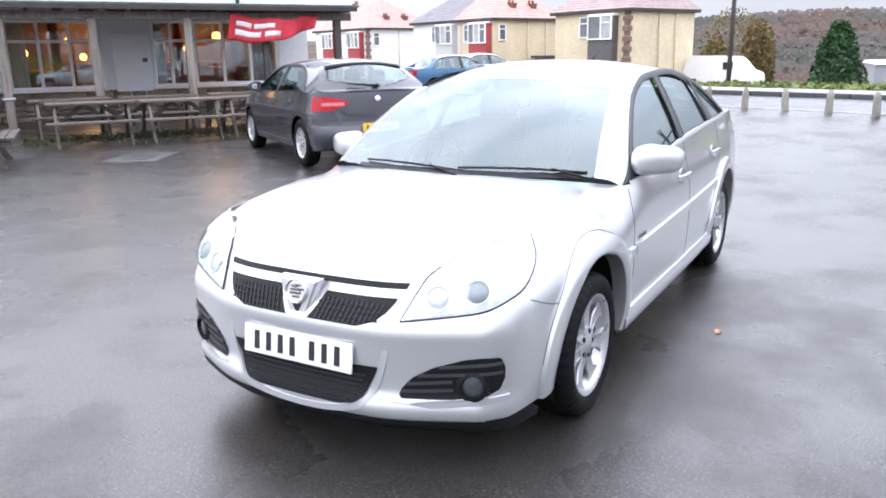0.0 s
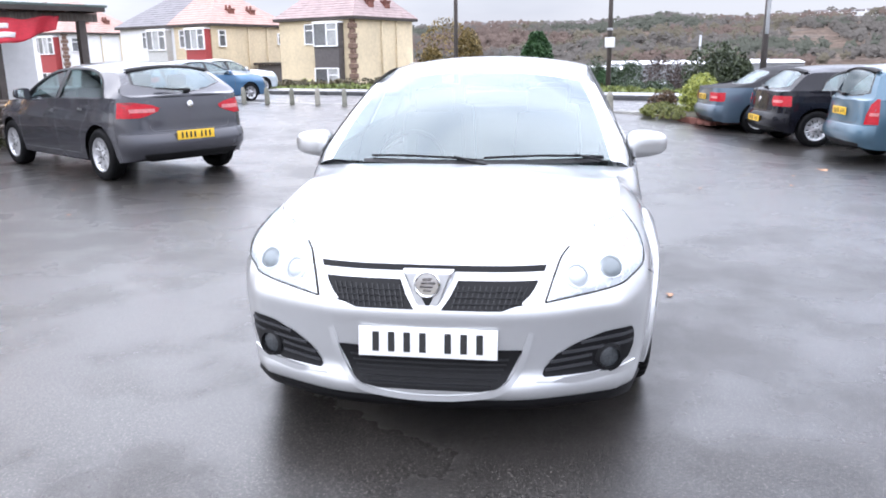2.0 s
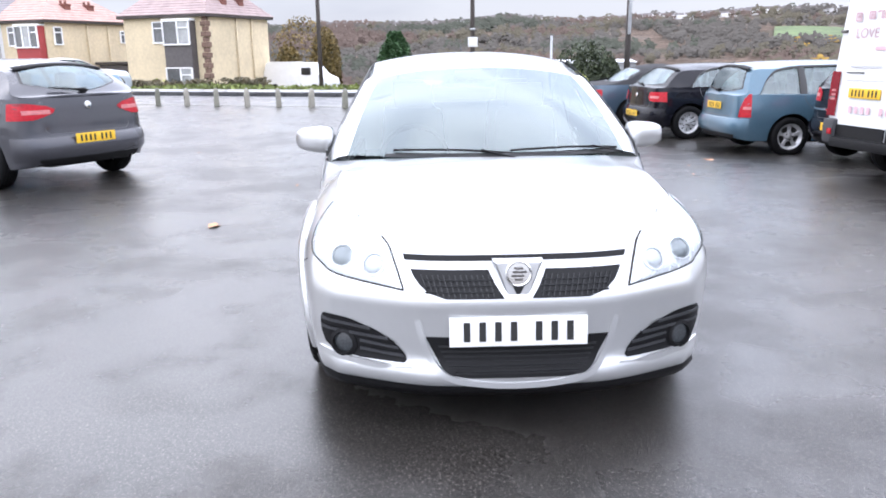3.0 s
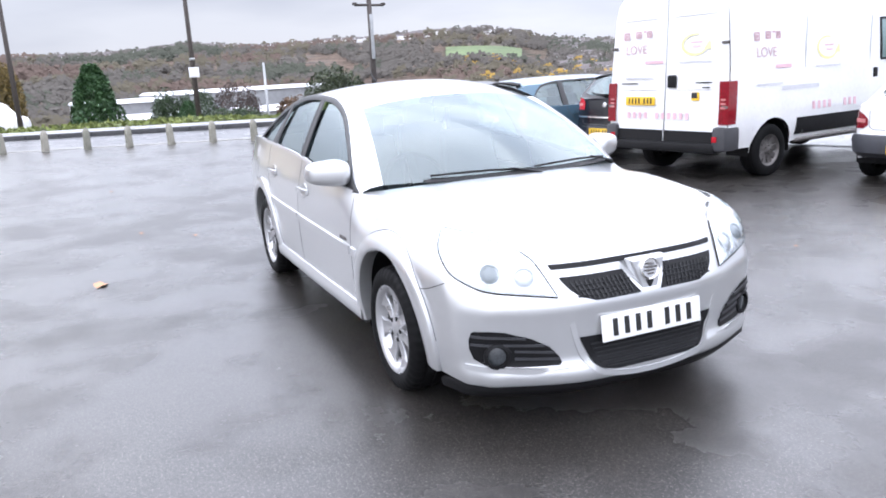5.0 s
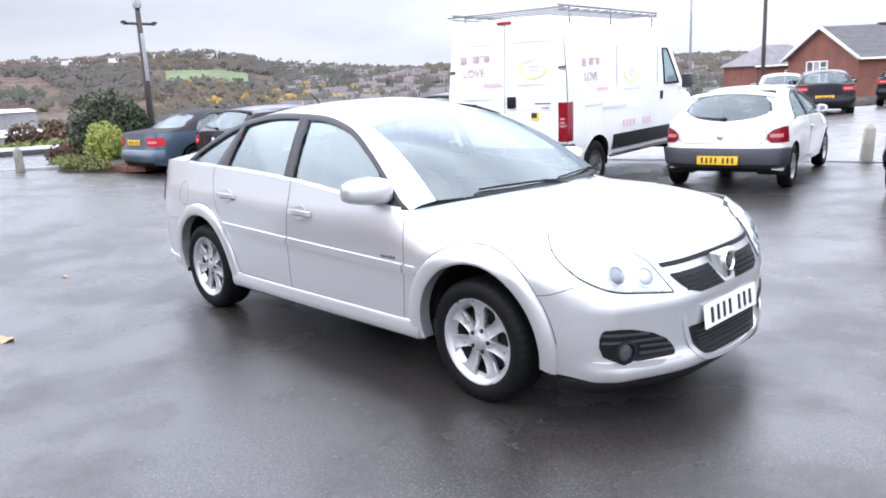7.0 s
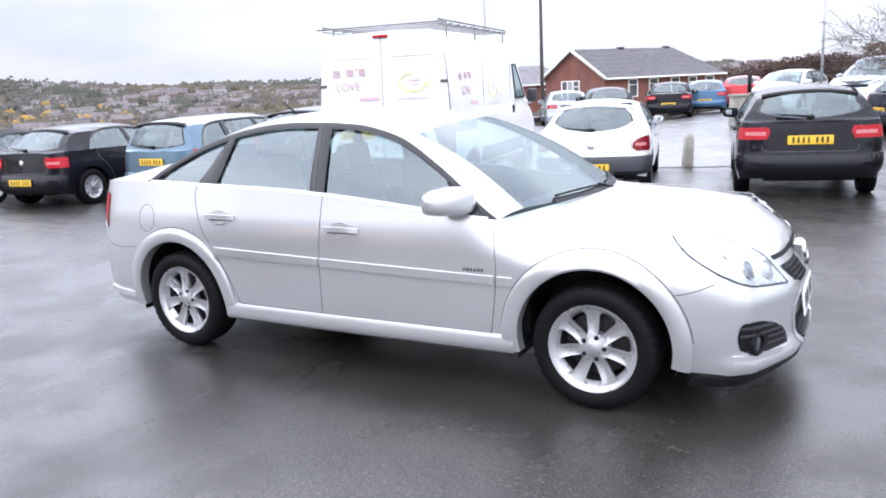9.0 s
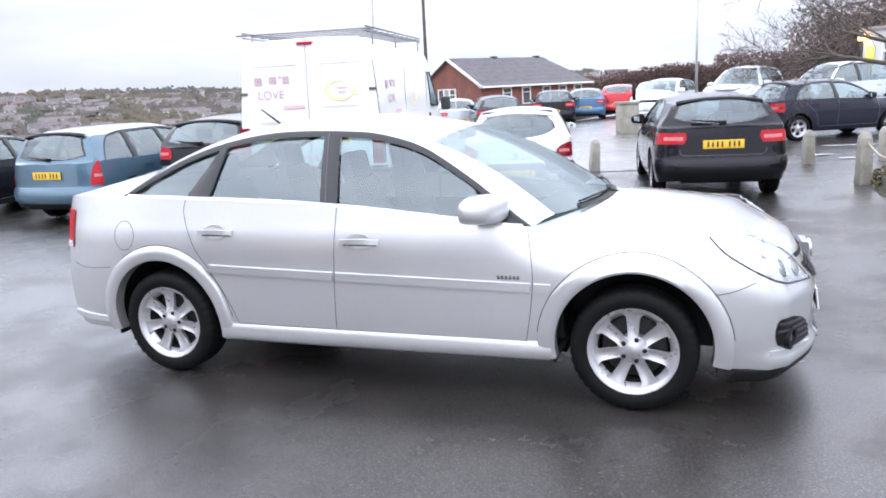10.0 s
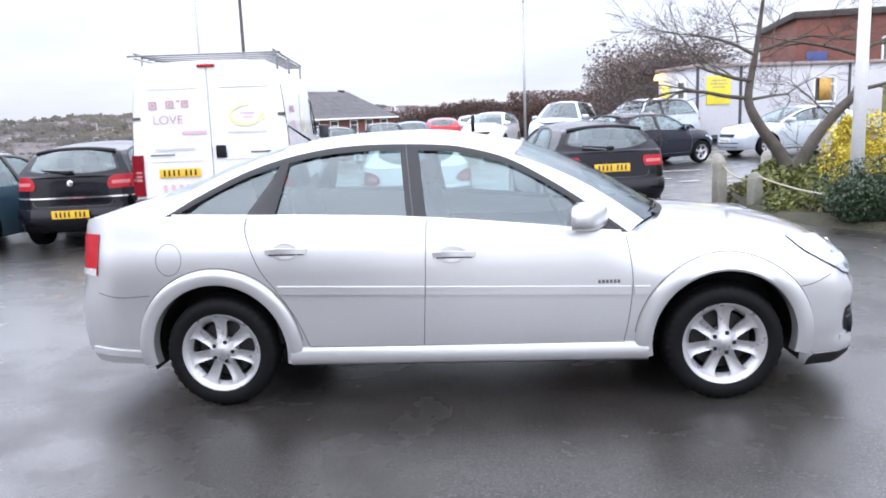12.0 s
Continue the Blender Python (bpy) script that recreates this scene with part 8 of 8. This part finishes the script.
def branchy(name, m, label, limbs, depth, seed, spread, material, leaf=None, twig_r=0.004, shrink=0.72, droop=0.0, lines=()):
    """A bare tree: tapered limbs that fork down to fine twigs."""
    rng = random.Random(seed)
    t = thing(name, m, label, "tree", "bare trees")
    bm = bmesh.new()
    fine = bmesh.new()

    def grow(p, d, r, ln, k):
        segs = 3
        for s in range(segs):
            d2 = (d + Vector((rng.uniform(-1, 1), rng.uniform(-1, 1), rng.uniform(-0.7, 0.9) - droop)) * 0.22).normalized()
            q = p + d2 * ln / segs
            r2 = max(r * 0.86, twig_r * 0.6)
            add_tube(bm if k > 1 else fine, p, q, r, r2, 8 if k > 3 else 5 if k > 1 else 3, caps=False)
            p, d, r = q, d2, r2
            if k > 0 and s < segs - 1 and rng.random() < 0.75:
                side = (d + Vector((rng.uniform(-1, 1), rng.uniform(-1, 1), rng.uniform(-0.5, 0.7))) * spread).normalized()
                grow(p, side, r * 0.55, ln * 0.66, k - 1)
        if k > 0:
            for _ in range(2 if k > 1 else 3):
                side = (d + Vector((rng.uniform(-1, 1), rng.uniform(-1, 1), rng.uniform(-0.5, 0.6))) * spread * 0.8).normalized()
                grow(p, side, r * 0.72, ln * shrink, k - 1)

        return p

    for pts, ra, rb in lines:
        for j in range(24):
            a_, b_ = Vector(curve_at(pts, j / 24)), Vector(curve_at(pts, (j + 1) / 24))
            add_tube(bm, a_, b_, ra + (rb - ra) * j / 24, ra + (rb - ra) * (j + 1) / 24, 10, caps=False)
    for p, d, r, ln, k in limbs:
        grow(Vector(p), Vector(d).normalized(), r, ln, k)
    part("trunk", bm, material, t, angle=0)
    part("twig_spray", fine, TWIG, t, angle=0)
    return t


# bed by the convertible: brick edge, soil, dark bush, golden shrub
SOIL = mat("bed_soil", (0.06, 0.05, 0.03), 0.95, color2=(0.03, 0.035, 0.018), scale=3, bump=0.8, bump_scale=15)
bed = thing("planting_bed", pose(-15.0, 3.6, -0.1, 0, 0, 34), "raised planting bed with a low brick edge", "planting bed")
part("soil", box_bm((2.9, 2.6, 0.16), (0.25, 0.3, 0.08), bevel=0.03), SOIL, bed)
for k in range(14):
    part("edging_brick", box_bm((0.215, 0.1, 0.14), (-1.25 + 0.225 * k, -1.05, 0.07), bevel=0.008), BRICK, bed)
for k in range(11):
    part("edging_brick", box_bm((0.1, 0.215, 0.14), (1.78, -0.9 + 0.225 * k, 0.07), bevel=0.008), BRICK, bed)
shrub("dark_shrub", -16.6, 4.4, 1.4, 1.1, 1.52, 16000, 0.05, DARKOLIVE, "dark green evergreen shrub in the raised bed", 3)
shrub("golden_shrub", -15.4, 3.85, 0.56, 0.56, 0.86, 5200, 0.035, LIMELEAF, "lime-yellow variegated shrub in the raised bed", 4)
shrub("low_heather", -15.2, 2.9, 0.75, 0.5, 0.2, 2400, 0.035, JUNIPER, "low olive ground cover at the bed edge", 5)
shrub("brown_shrub", -15.9, 3.0, 0.42, 0.42, 0.42, 1500, 0.035, RUST, "brown twiggy shrub beside the bed", 6)

shrub("low_heather", -14.1, 2.75, 1.2, 0.55, 0.24, 3600, 0.035, JUNIPER, "low olive ground cover spilling over the brick edge", 8)

# bed by the bollards with tree
for x, y, rx, ry, rz, n, s, mt, nm, lb, sd in (
        (5.05, 5.1, 1.1, 0.8, 0.74, 20000, 0.024, GREENLEAF, "dark_shrub", "dense dark green shrub at the bed corner", 11),
        (5.36, 6.5, 0.72, 0.72, 1.22, 18000, 0.028, YELLOWLEAF, "golden_shrub", "bright golden variegated shrub", 12),
        (4.6, 6.3, 0.8, 0.7, 0.36, 3600, 0.045, JUNIPER, "spreading_juniper", "low olive-green spreading juniper", 13),
        (4.75, 7.6, 0.9, 0.9, 0.5, 4200, 0.05, JUNIPER, "spreading_juniper", "low olive-green spreading juniper", 14),
        (5.6, 9.0, 1.1, 0.9, 0.55, 3600, 0.05, JUNIPER, "spreading_juniper", "low olive-green spreading juniper", 15),
        (6.3, 7.2, 1.0, 1.0, 0.7, 3600, 0.05, GREENLEAF, "dark_shrub", "dense dark green shrub behind the golden one", 16)):
    shrub(nm, x, y, rx, ry, rz, n, s, mt, lb, sd)
bm = bmesh.new()
vs = [bm.verts.new((5.9 + 2.1 * math.cos(a) + 0.15 * math.sin(3 * a), 7.2 + 3.5 * math.sin(a), 0.0)) for a in steps(0, 2 * math.pi, 40)[:-1]]
vt = [bm.verts.new((5.9 + (v.co.x - 5.9) * 0.93, 7.2 + (v.co.y - 7.2) * 0.95, 0.09)) for v in vs]
for k in range(40):
    bm.faces.new((vs[k], vs[(k + 1) % 40], vt[(k + 1) % 40], vt[k]))
bm.faces.new(vt)
tagged(link("bed_soil", bm, SOIL), "low mossy soil mound of the planting bed", "planting bed", kind="structure")
rng = np.random.default_rng(23)
ra, rr_ = rng.uniform(0, 2 * math.pi, 9000), np.sqrt(rng.uniform(0.25, 1.05, 9000))
lp = np.stack([5.9 + 2.05 * rr_ * np.cos(ra), 7.2 + 3.4 * rr_ * np.sin(ra), 0.02 + 0.09 * (rr_ < 0.93) + 0.04 * rng.random(9000)], 1)
tagged(new("bed_litter", leaf_mesh("bed_litter", lp, 0.035, leafy("bed_litter", (0.03, 0.035, 0.012), (0.16, 0.14, 0.06), 0.8), up=0.5)), "moss, grass tufts and leaf litter on the planting bed", "ground cover", kind="stuff")
rope = thing("rope", Matrix(), "pale sagging rope between the concrete bollards", "rope")
ROPE = mat("rope_fibre", (0.42, 0.38, 0.3), 0.9, vary=0.15, scale=30)
for pts in ([Vector((3.97 + 0.9 * f, 6.7 - 1.9 * f, 0.5 - 0.4 * f * (1.35 - f))) for f in steps(0, 1, 14)],
            [Vector((3.97 - 0.23 * f, 6.72 + 1.03 * f, 0.48 + 0.16 * f - 0.5 * f * (1 - f))) for f in steps(0, 1, 14)]):
    rows = []
    for k, p in enumerate(pts):
        t_ = (pts[min(k + 1, 14)] - pts[max(k - 1, 0)]).normalized()
        c_ = t_.cross(Vector((0, 0, 1))).normalized()
        rows.append([p + (c_ * math.cos(a) + t_.cross(c_) * math.sin(a)) * 0.014 for a in steps(0, 2 * math.pi, 6)])
    part("strand", grid_bm(rows), ROPE, rope)
branchy("bare_tree", pose(5.0, 8.1, 0.0), "leafless spreading ornamental tree with a forked trunk",
        [((-0.74, 0, 1.62), (-1, 0.1, 0.12), 0.036, 1.05, 5), ((-0.7, 0, 1.9), (-1, -0.25, 0.3), 0.034, 1.0, 5), ((-0.66, 0, 2.3), (-0.8, 0.3, 0.45), 0.03, 0.9, 4),
         ((-0.64, 0, 2.35), (0.8, 0.2, 0.3), 0.03, 0.85, 4), ((-0.73, 0, 1.6), (0.6, 0.3, 0.2), 0.026, 0.75, 4), ((-0.58, 0, 2.9), (0.1, 0.1, 1), 0.03, 0.8, 4),
         ((0.94, 0, 1.68), (1, 0.1, 0.3), 0.034, 0.95, 4), ((1.0, 0, 2.2), (-0.9, 0.1, 0.25), 0.034, 0.95, 5), ((0.98, 0, 2.3), (0.9, 0.2, 0.45), 0.03, 0.8, 4),
         ((0.97, 0, 2.9), (0, 0.2, 1), 0.03, 0.8, 4), ((0.62, 0, 1.22), (-0.4, 0.3, 0.8), 0.02, 0.6, 3), ((-0.05, 0.05, 0.3), (0.3, 0.4, 1), 0.016, 0.7, 3)],
        5, 21, 1.0, BARK, droop=0.08,
        lines=[([(0, 0, -0.05), (-0.02, 0, 0.2), (-0.03, 0, 0.5)], 0.15, 0.13),
               ([(-0.03, 0, 0.38), (-0.2, 0.02, 0.72), (-0.42, 0, 1.0), (-0.63, -0.03, 1.3), (-0.74, 0, 1.6), (-0.69, 0.03, 2.0), (-0.64, 0, 2.35), (-0.58, 0, 2.9)], 0.115, 0.032),
               ([(0.0, 0, 0.38), (0.2, 0, 0.72), (0.37, 0.03, 0.98), (0.65, 0, 1.35), (0.9, -0.03, 1.62), (0.99, 0, 1.9), (0.99, 0, 2.3), (0.97, 0, 2.9)], 0.115, 0.032)])

# far verge: conifers, hedges, autumn trees
conifer(-50, -1.4, 2.95 - rise(-50, -1.4), 4.7, 31)
conifer(-33.3, 2.3, 1.45, 1.3, 32, "short rounded evergreen on the verge")
for k, (x, y, rx, rz) in enumerate(((-33.2, 3.6, 1.0, 1.0), (-33.0, 4.9, 0.9, 0.95), (-34.2, 6.2, 0.8, 0.7), (-33.6, -2.3, 0.8, 0.7))):
    shrub("verge_shrub", x, y, rx, rx, rz, 3600, 0.05, GREENLEAF, "dark green roadside shrub on the verge", 40 + k)
for k, (x, y, rx, rz, mt) in enumerate(((-34.0, 8.0, 1.5, 1.6, RUST), (-36.0, -2.2, 1.2, 1.3, OLIVE), (-38, 11.0, 1.6, 1.5, RUST), (-55, -9.0, 3.2, 4.4, OLIVE), (-58, -5.0, 2.6, 3.6, RUST), (-50, -4.0, 2.2, 2.6, RUST))):
    shrub("autumn_thicket", x, y, rx, rx, rz, 2600, 0.12 if rx < 2 else 0.2, mt, "brown autumn thicket beyond the road", 50 + k)
shrub("autumn_tree", -54, -8.3, 3.4, 3.2, 3.1 - rise(-54, -8.3), 18000, 0.12, OLIVE, "broad olive-gold autumn tree behind the roadside", 58)
shrub("verge_bush", -46, 2.5, 1.4, 1.3, 0.7 - rise(-46, 2.5), 9000, 0.075, GREENLEAF, "rounded dark green bush below the verge", 59)
shrub("verge_bush", -45, 4.3, 1.7, 1.5, 0.7 - rise(-45, 4.3), 9000, 0.075, GREENLEAF, "rounded dark green bush below the verge", 61)
shrub("bare_thicket", -44, 6.4, 2.1, 1.6, 0.75 - rise(-44, 6.4), 9000, 0.07, TWIG, "grey-brown leafless thicket below the verge", 62)
# garden hedge before the houses
p = np.concatenate([bush_points(700, 0.75, 0.6, 0.62, 60 + k, 3) + np.array([-36.9 + 0.28 * k, -16.4 + 0.96 * k, -0.25 - 0.02 * (9 - k)]) for k in range(10)])
hd = thing("garden_hedge", Matrix(), "clipped brown-green garden hedge before the houses", "hedge")
o = new("foliage", leaf_mesh("foliage", p, 0.09, leafy("hedge_leaves", (0.05, 0.05, 0.03), (0.18, 0.15, 0.09), 0.7)))
o.parent = hd
shrub("golden_shrub", -37.5, -13.6, 0.6, 0.6, 1.3, 700, 0.1, LIMELEAF, "yellow-green garden shrub above the hedge", 75)

# rough grass along the verge
rng = np.random.default_rng(7)
s, o_ = rng.uniform(-22, 40, 9000), rng.uniform(7.75, 12.0, 9000)
px, py = EDGE.x + ALONG.x * s + OUT.x * o_, EDGE.y + ALONG.y * s + OUT.y * o_
pz = np.array([rise(a, b) for a, b in zip(px, py)]) + 0.02 + rng.random(9000) * 0.12
vg = new("verge_grass", leaf_mesh("verge_grass", np.stack([px, py, pz], 1), 0.13, GRASS, up=0.0))
tagged(vg, "bright rough grass along the far verge", "grass", kind="stuff")

# moss and litter along the veranda foot
rng = np.random.default_rng(17)
mx_, my_ = rng.uniform(0.2, 6.8, 7000), rng.normal(-1.3, 0.45, 7000)
mw = [PUB @ Vector((a, b, 0.012)) for a, b in zip(mx_, my_)]
ms = new("moss", leaf_mesh("moss", np.array([(p_.x, p_.y, max(p_.z, rise(p_.x, p_.y) + 0.012)) for p_ in mw]), 0.03, leafy("wet_moss", (0.025, 0.028, 0.012), (0.09, 0.09, 0.035), 0.7), up=0.6))
tagged(ms, "dark moss and leaf litter under the picnic tables", "moss", kind="stuff")

# brown woodland behind the bungalow and the cabin
def wood_belt(name, pts, n, h, size, material, label, seed):
    rng_ = np.random.default_rng(seed)
    out = []
    for (x0, y0), (x1, y1) in zip(pts, pts[1:]):
        f = rng_.random(n)
        g = rng_.normal(size=(n, 3))
        g /= np.linalg.norm(g, axis=1)[:, None]
        cx, cy = x0 + (x1 - x0) * f, y0 + (y1 - y0) * f
        hh = h * (0.75 + 0.3 * np.sin(f * 11 + seed) * np.sin(f * 37))
        zz = np.array([rise(a, b) for a, b in zip(cx, cy)])
        z = hh * rng_.random(n) ** 0.7
        out.append(np.stack([cx + g[:, 0] * 2.2, cy + g[:, 1] * 2.2, zz + z], 1))
    ob = new(name, leaf_mesh(name, np.concatenate(out), size, material, up=0.0))
    return tagged(ob, label, "woodland", kind="stuff")


BROWNWOOD = leafy("brown_wood", (0.075, 0.046, 0.038), (0.14, 0.088, 0.074), 0.9, 0.15, 0.25)
wood_belt("brown_woodland", [(-18, 112), (2, 96), (18, 76), (34, 58)], 70000, 5.8, 0.15, BROWNWOOD, "reddish-brown leafless woodland behind the parking rows", 3)
wood_belt("bare_thicket", [(7.2, 40), (9.2, 39.5), (11.5, 39)], 22000, 5.2, 0.08, leafy("brown_thicket", (0.11, 0.085, 0.076), (0.22, 0.17, 0.15), 0.9, 0.4, 0.3), "tall leafless thicket behind the cabin", 5)

# far hillside: woods, houses and fields on the valley slopes
def crown_cards(rng_, m_):
    """A far crown: small tufts turned up and outwards, spread through an uneven ellipsoid."""
    d = rng_.normal(size=(m_, 3))
    d /= np.linalg.norm(d, axis=1)[:, None]
    c = d * rng_.uniform(0.35, 1.0, (m_, 1))
    up = np.array([0.7, 0.0, 0.7]) + rng_.normal(size=(m_, 3)) * 0.13
    up /= np.linalg.norm(up, axis=1)[:, None]
    e1 = np.cross(up, rng_.normal(size=(m_, 3)))
    e1 /= np.linalg.norm(e1, axis=1)[:, None]
    e2 = np.cross(up, e1)
    k = rng_.uniform(0.24, 0.42, (m_, 1))
    return np.stack([c - e1 * k, c + e2 * k * 0.8, c + e1 * k * 0.9, c - e2 * k * 0.7], 1).reshape(-1, 3)


CARDS = 26
rng = np.random.default_rng(11)
CROWNS = [crown_cards(rng, CARDS) for _ in range(24)]
QUADS = np.arange(CARDS * 4).reshape(-1, 4)
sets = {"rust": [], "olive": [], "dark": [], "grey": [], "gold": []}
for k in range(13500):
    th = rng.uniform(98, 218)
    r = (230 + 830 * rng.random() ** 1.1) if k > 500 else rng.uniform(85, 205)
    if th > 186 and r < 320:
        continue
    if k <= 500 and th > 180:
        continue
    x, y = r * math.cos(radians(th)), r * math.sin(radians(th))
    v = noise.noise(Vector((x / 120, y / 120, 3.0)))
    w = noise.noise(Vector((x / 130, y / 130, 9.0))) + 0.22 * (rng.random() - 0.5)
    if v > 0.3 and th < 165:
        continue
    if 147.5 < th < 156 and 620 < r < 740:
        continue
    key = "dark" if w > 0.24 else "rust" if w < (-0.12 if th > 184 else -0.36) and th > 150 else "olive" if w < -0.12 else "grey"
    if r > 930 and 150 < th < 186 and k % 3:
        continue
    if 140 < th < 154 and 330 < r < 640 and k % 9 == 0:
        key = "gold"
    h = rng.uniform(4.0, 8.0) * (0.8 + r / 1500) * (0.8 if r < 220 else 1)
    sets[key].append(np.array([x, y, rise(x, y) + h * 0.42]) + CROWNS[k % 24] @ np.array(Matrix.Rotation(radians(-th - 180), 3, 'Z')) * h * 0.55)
# low-contrast greyed tones; the distance haze is put into these base colours
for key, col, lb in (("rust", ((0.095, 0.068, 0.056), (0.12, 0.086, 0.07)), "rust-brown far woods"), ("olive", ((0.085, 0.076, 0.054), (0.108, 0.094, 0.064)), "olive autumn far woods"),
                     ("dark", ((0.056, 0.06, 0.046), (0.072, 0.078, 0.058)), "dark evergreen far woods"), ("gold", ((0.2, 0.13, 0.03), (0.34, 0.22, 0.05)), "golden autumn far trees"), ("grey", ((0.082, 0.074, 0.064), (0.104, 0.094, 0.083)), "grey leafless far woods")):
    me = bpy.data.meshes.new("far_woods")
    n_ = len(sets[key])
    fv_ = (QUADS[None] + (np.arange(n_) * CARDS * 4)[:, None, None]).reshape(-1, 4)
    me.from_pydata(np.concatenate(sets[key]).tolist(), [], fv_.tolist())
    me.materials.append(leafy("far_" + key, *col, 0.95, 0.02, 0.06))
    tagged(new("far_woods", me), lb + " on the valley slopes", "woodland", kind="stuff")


TOWNWALL = mat("grey_town_render", (0.42, 0.41, 0.41), 0.9, vary=0.3, scale=0.05)
TOWNROOF = mat("slate_town_roof", (0.14, 0.125, 0.125), 0.9, vary=0.3, scale=0.05)
TOWNBRICK = mat("brown_town_brick", (0.19, 0.14, 0.12), 0.9, vary=0.3, scale=0.05)


def village(name, n, lo, hi, rlo, rhi, label, seed, bright, mats=None):
    """Rows of small far houses, each a walled box with a pitched roof, as one mesh."""
    rng_ = np.random.default_rng(seed)
    bm = bmesh.new()
    for _ in range(n):
        th, r = rng_.uniform(lo, hi), rng_.uniform(rlo, rhi)
        x, y = r * math.cos(radians(th)), r * math.sin(radians(th))
        w, d, h = rng_.uniform(7, 16), rng_.uniform(6, 8), rng_.uniform(3.5, 5.5)
        q = Matrix.Translation((x, y, rise(x, y))) @ Matrix.Rotation(radians(th + 90 + rng_.uniform(-25, 25)), 4, "Z")
        c = [(-w / 2, -d / 2, -2), (w / 2, -d / 2, -2), (w / 2, d / 2, -2), (-w / 2, d / 2, -2), (-w / 2, -d / 2, h), (w / 2, -d / 2, h), (w / 2, d / 2, h), (-w / 2, d / 2, h), (-w / 2, 0, h + 2.6), (w / 2, 0, h + 2.6)]
        v = [bm.verts.new(q @ Vector(p_)) for p_ in c]
        for f in ((0, 1, 5, 4), (1, 2, 6, 5), (2, 3, 7, 6), (3, 0, 4, 7), (5, 6, 9), (4, 8, 7)):
            bm.faces.new([v[k] for k in f]).material_index = 0 if rng_.random() < bright else 2
        for f in ((4, 5, 9, 8), (7, 8, 9, 6)):
            bm.faces.new([v[k] for k in f]).material_index = 1
    ob = link(name, bm, mats or [TOWNWALL, TOWNROOF, TOWNBRICK], smooth=False)
    return tagged(ob, label, "houses", kind="stuff")


village("ridge_houses", 420, 150, 215, 950, 1095, "pale houses strung along the far ridge", 1, 0.75, [RENDER_W, TOWNROOF, TOWNBRICK])
village("hillside_town", 520, 96, 147, 420, 1080, "dense far hillside town of small pale houses", 2, 0.55)
village("valley_houses", 60, 120, 150, 220, 420, "houses on the near valley slope", 3, 0.6)
# long white industrial sheds on the valley floor
SHED = mat("white_shed", (0.7, 0.71, 0.73), 0.6, vary=0.06, scale=0.05)
SHEDWALL = mat("grey_cladding", (0.3, 0.31, 0.32), 0.6, vary=0.15, scale=0.1)
for x, y, w, d, h, rot, lb in ((-214, 36, 44, 26, 5.4, 100, "long white industrial shed in the valley"), (-206, 6, 20, 22, 3.4, 98, "low white industrial shed in the valley"), (-150, 34, 18, 14, 3.6, 95, "small white workshop in the valley"), (-150, 10, 16, 12, 3.0, 102, "small grey workshop in the valley")):
    t = thing("industrial_shed", pose(x, y, rise(x, y) - 0.5, 0, 0, rot), lb, "shed", "sheds in the valley")
    top = -1.2 if x < -200 else -3.2
    hh = max(top - (rise(x, y) - 0.5) + (0 if h > 5 else -1.2), 2.5)
    part("wall", box_bm((w, d, hh), (0, 0, hh / 2)), SHEDWALL, t, smooth=False)
    part("roof", box_bm((w + 0.8, d + 0.8, 0.7), (0, 0, hh + 0.3), bevel=0.15, taper=(0.97, 0.8)), SHED, t)
    for k in range(int(w / 5)):
        part("window_strip", box_bm((3.6, 0.2, 1.3), (-w / 2 + 3 + 5 * k, d / 2 + 0.05, hh * 0.6)), DARKROOM, t, smooth=False)
        part("window_strip", box_bm((3.6, 0.2, 1.3), (-w / 2 + 3 + 5 * k, -d / 2 - 0.05, hh * 0.6)), DARKROOM, t, smooth=False)
field = []
for a in steps(149.5, 155, 10):
    field.append([Vector((r * math.cos(radians(a)), r * math.sin(radians(a)), rise(r * math.cos(radians(a)), r * math.sin(radians(a))) + 1.6)) for r in steps(630, 730, 8)])
tagged(link("far_field", grid_bm(field, flip=False), mat("bright_meadow", (0.1, 0.14, 0.055), 0.9, vary=0.3, scale=0.02), angle=0), "bright green meadow on the far slope", "field", kind="structure")

# fallen leaves on the tarmac
lv = leafy("fallen_leaf", (0.25, 0.1, 0.04), (0.5, 0.25, 0.12), 0.5)
rng = random.Random(5)
spots = [(-1.8, -2.15, 0.1), (-6.3, 4.0, 0.12)] + [(rng.uniform(-8, 5), rng.uniform(-7, 4), rng.uniform(0.02, 0.045)) for _ in range(26)]
for x, y, s_ in spots:
    if abs(x) < 2.4 and abs(y) < 1.1:
        continue
    bm = bmesh.new()
    q = rng.uniform(0, 6)
    ring = [Vector((s_ * (0.55 + 0.45 * abs(math.cos(2.5 * a))) * math.cos(a + q), s_ * 0.6 * (0.55 + 0.45 * abs(math.cos(2.5 * a))) * math.sin(a + q), 0.006 + 0.1 * s_ * math.cos(2 * a))) for a in steps(0, 2 * math.pi, 14)[:-1]]
    mid = bm.verts.new((0, 0, 0.004))
    vv = [bm.verts.new(p_) for p_ in ring]
    for k in range(len(vv)):
        bm.faces.new((mid, vv[k], vv[(k + 1) % len(vv)]))
    ob = link("fallen_leaf", bm, lv)
    ob.matrix_world = pose(x, y, rise(x, y) + 0.004)
    tagged(ob, "small brown fallen leaf lying on wet tarmac", "leaf", "fallen leaves")
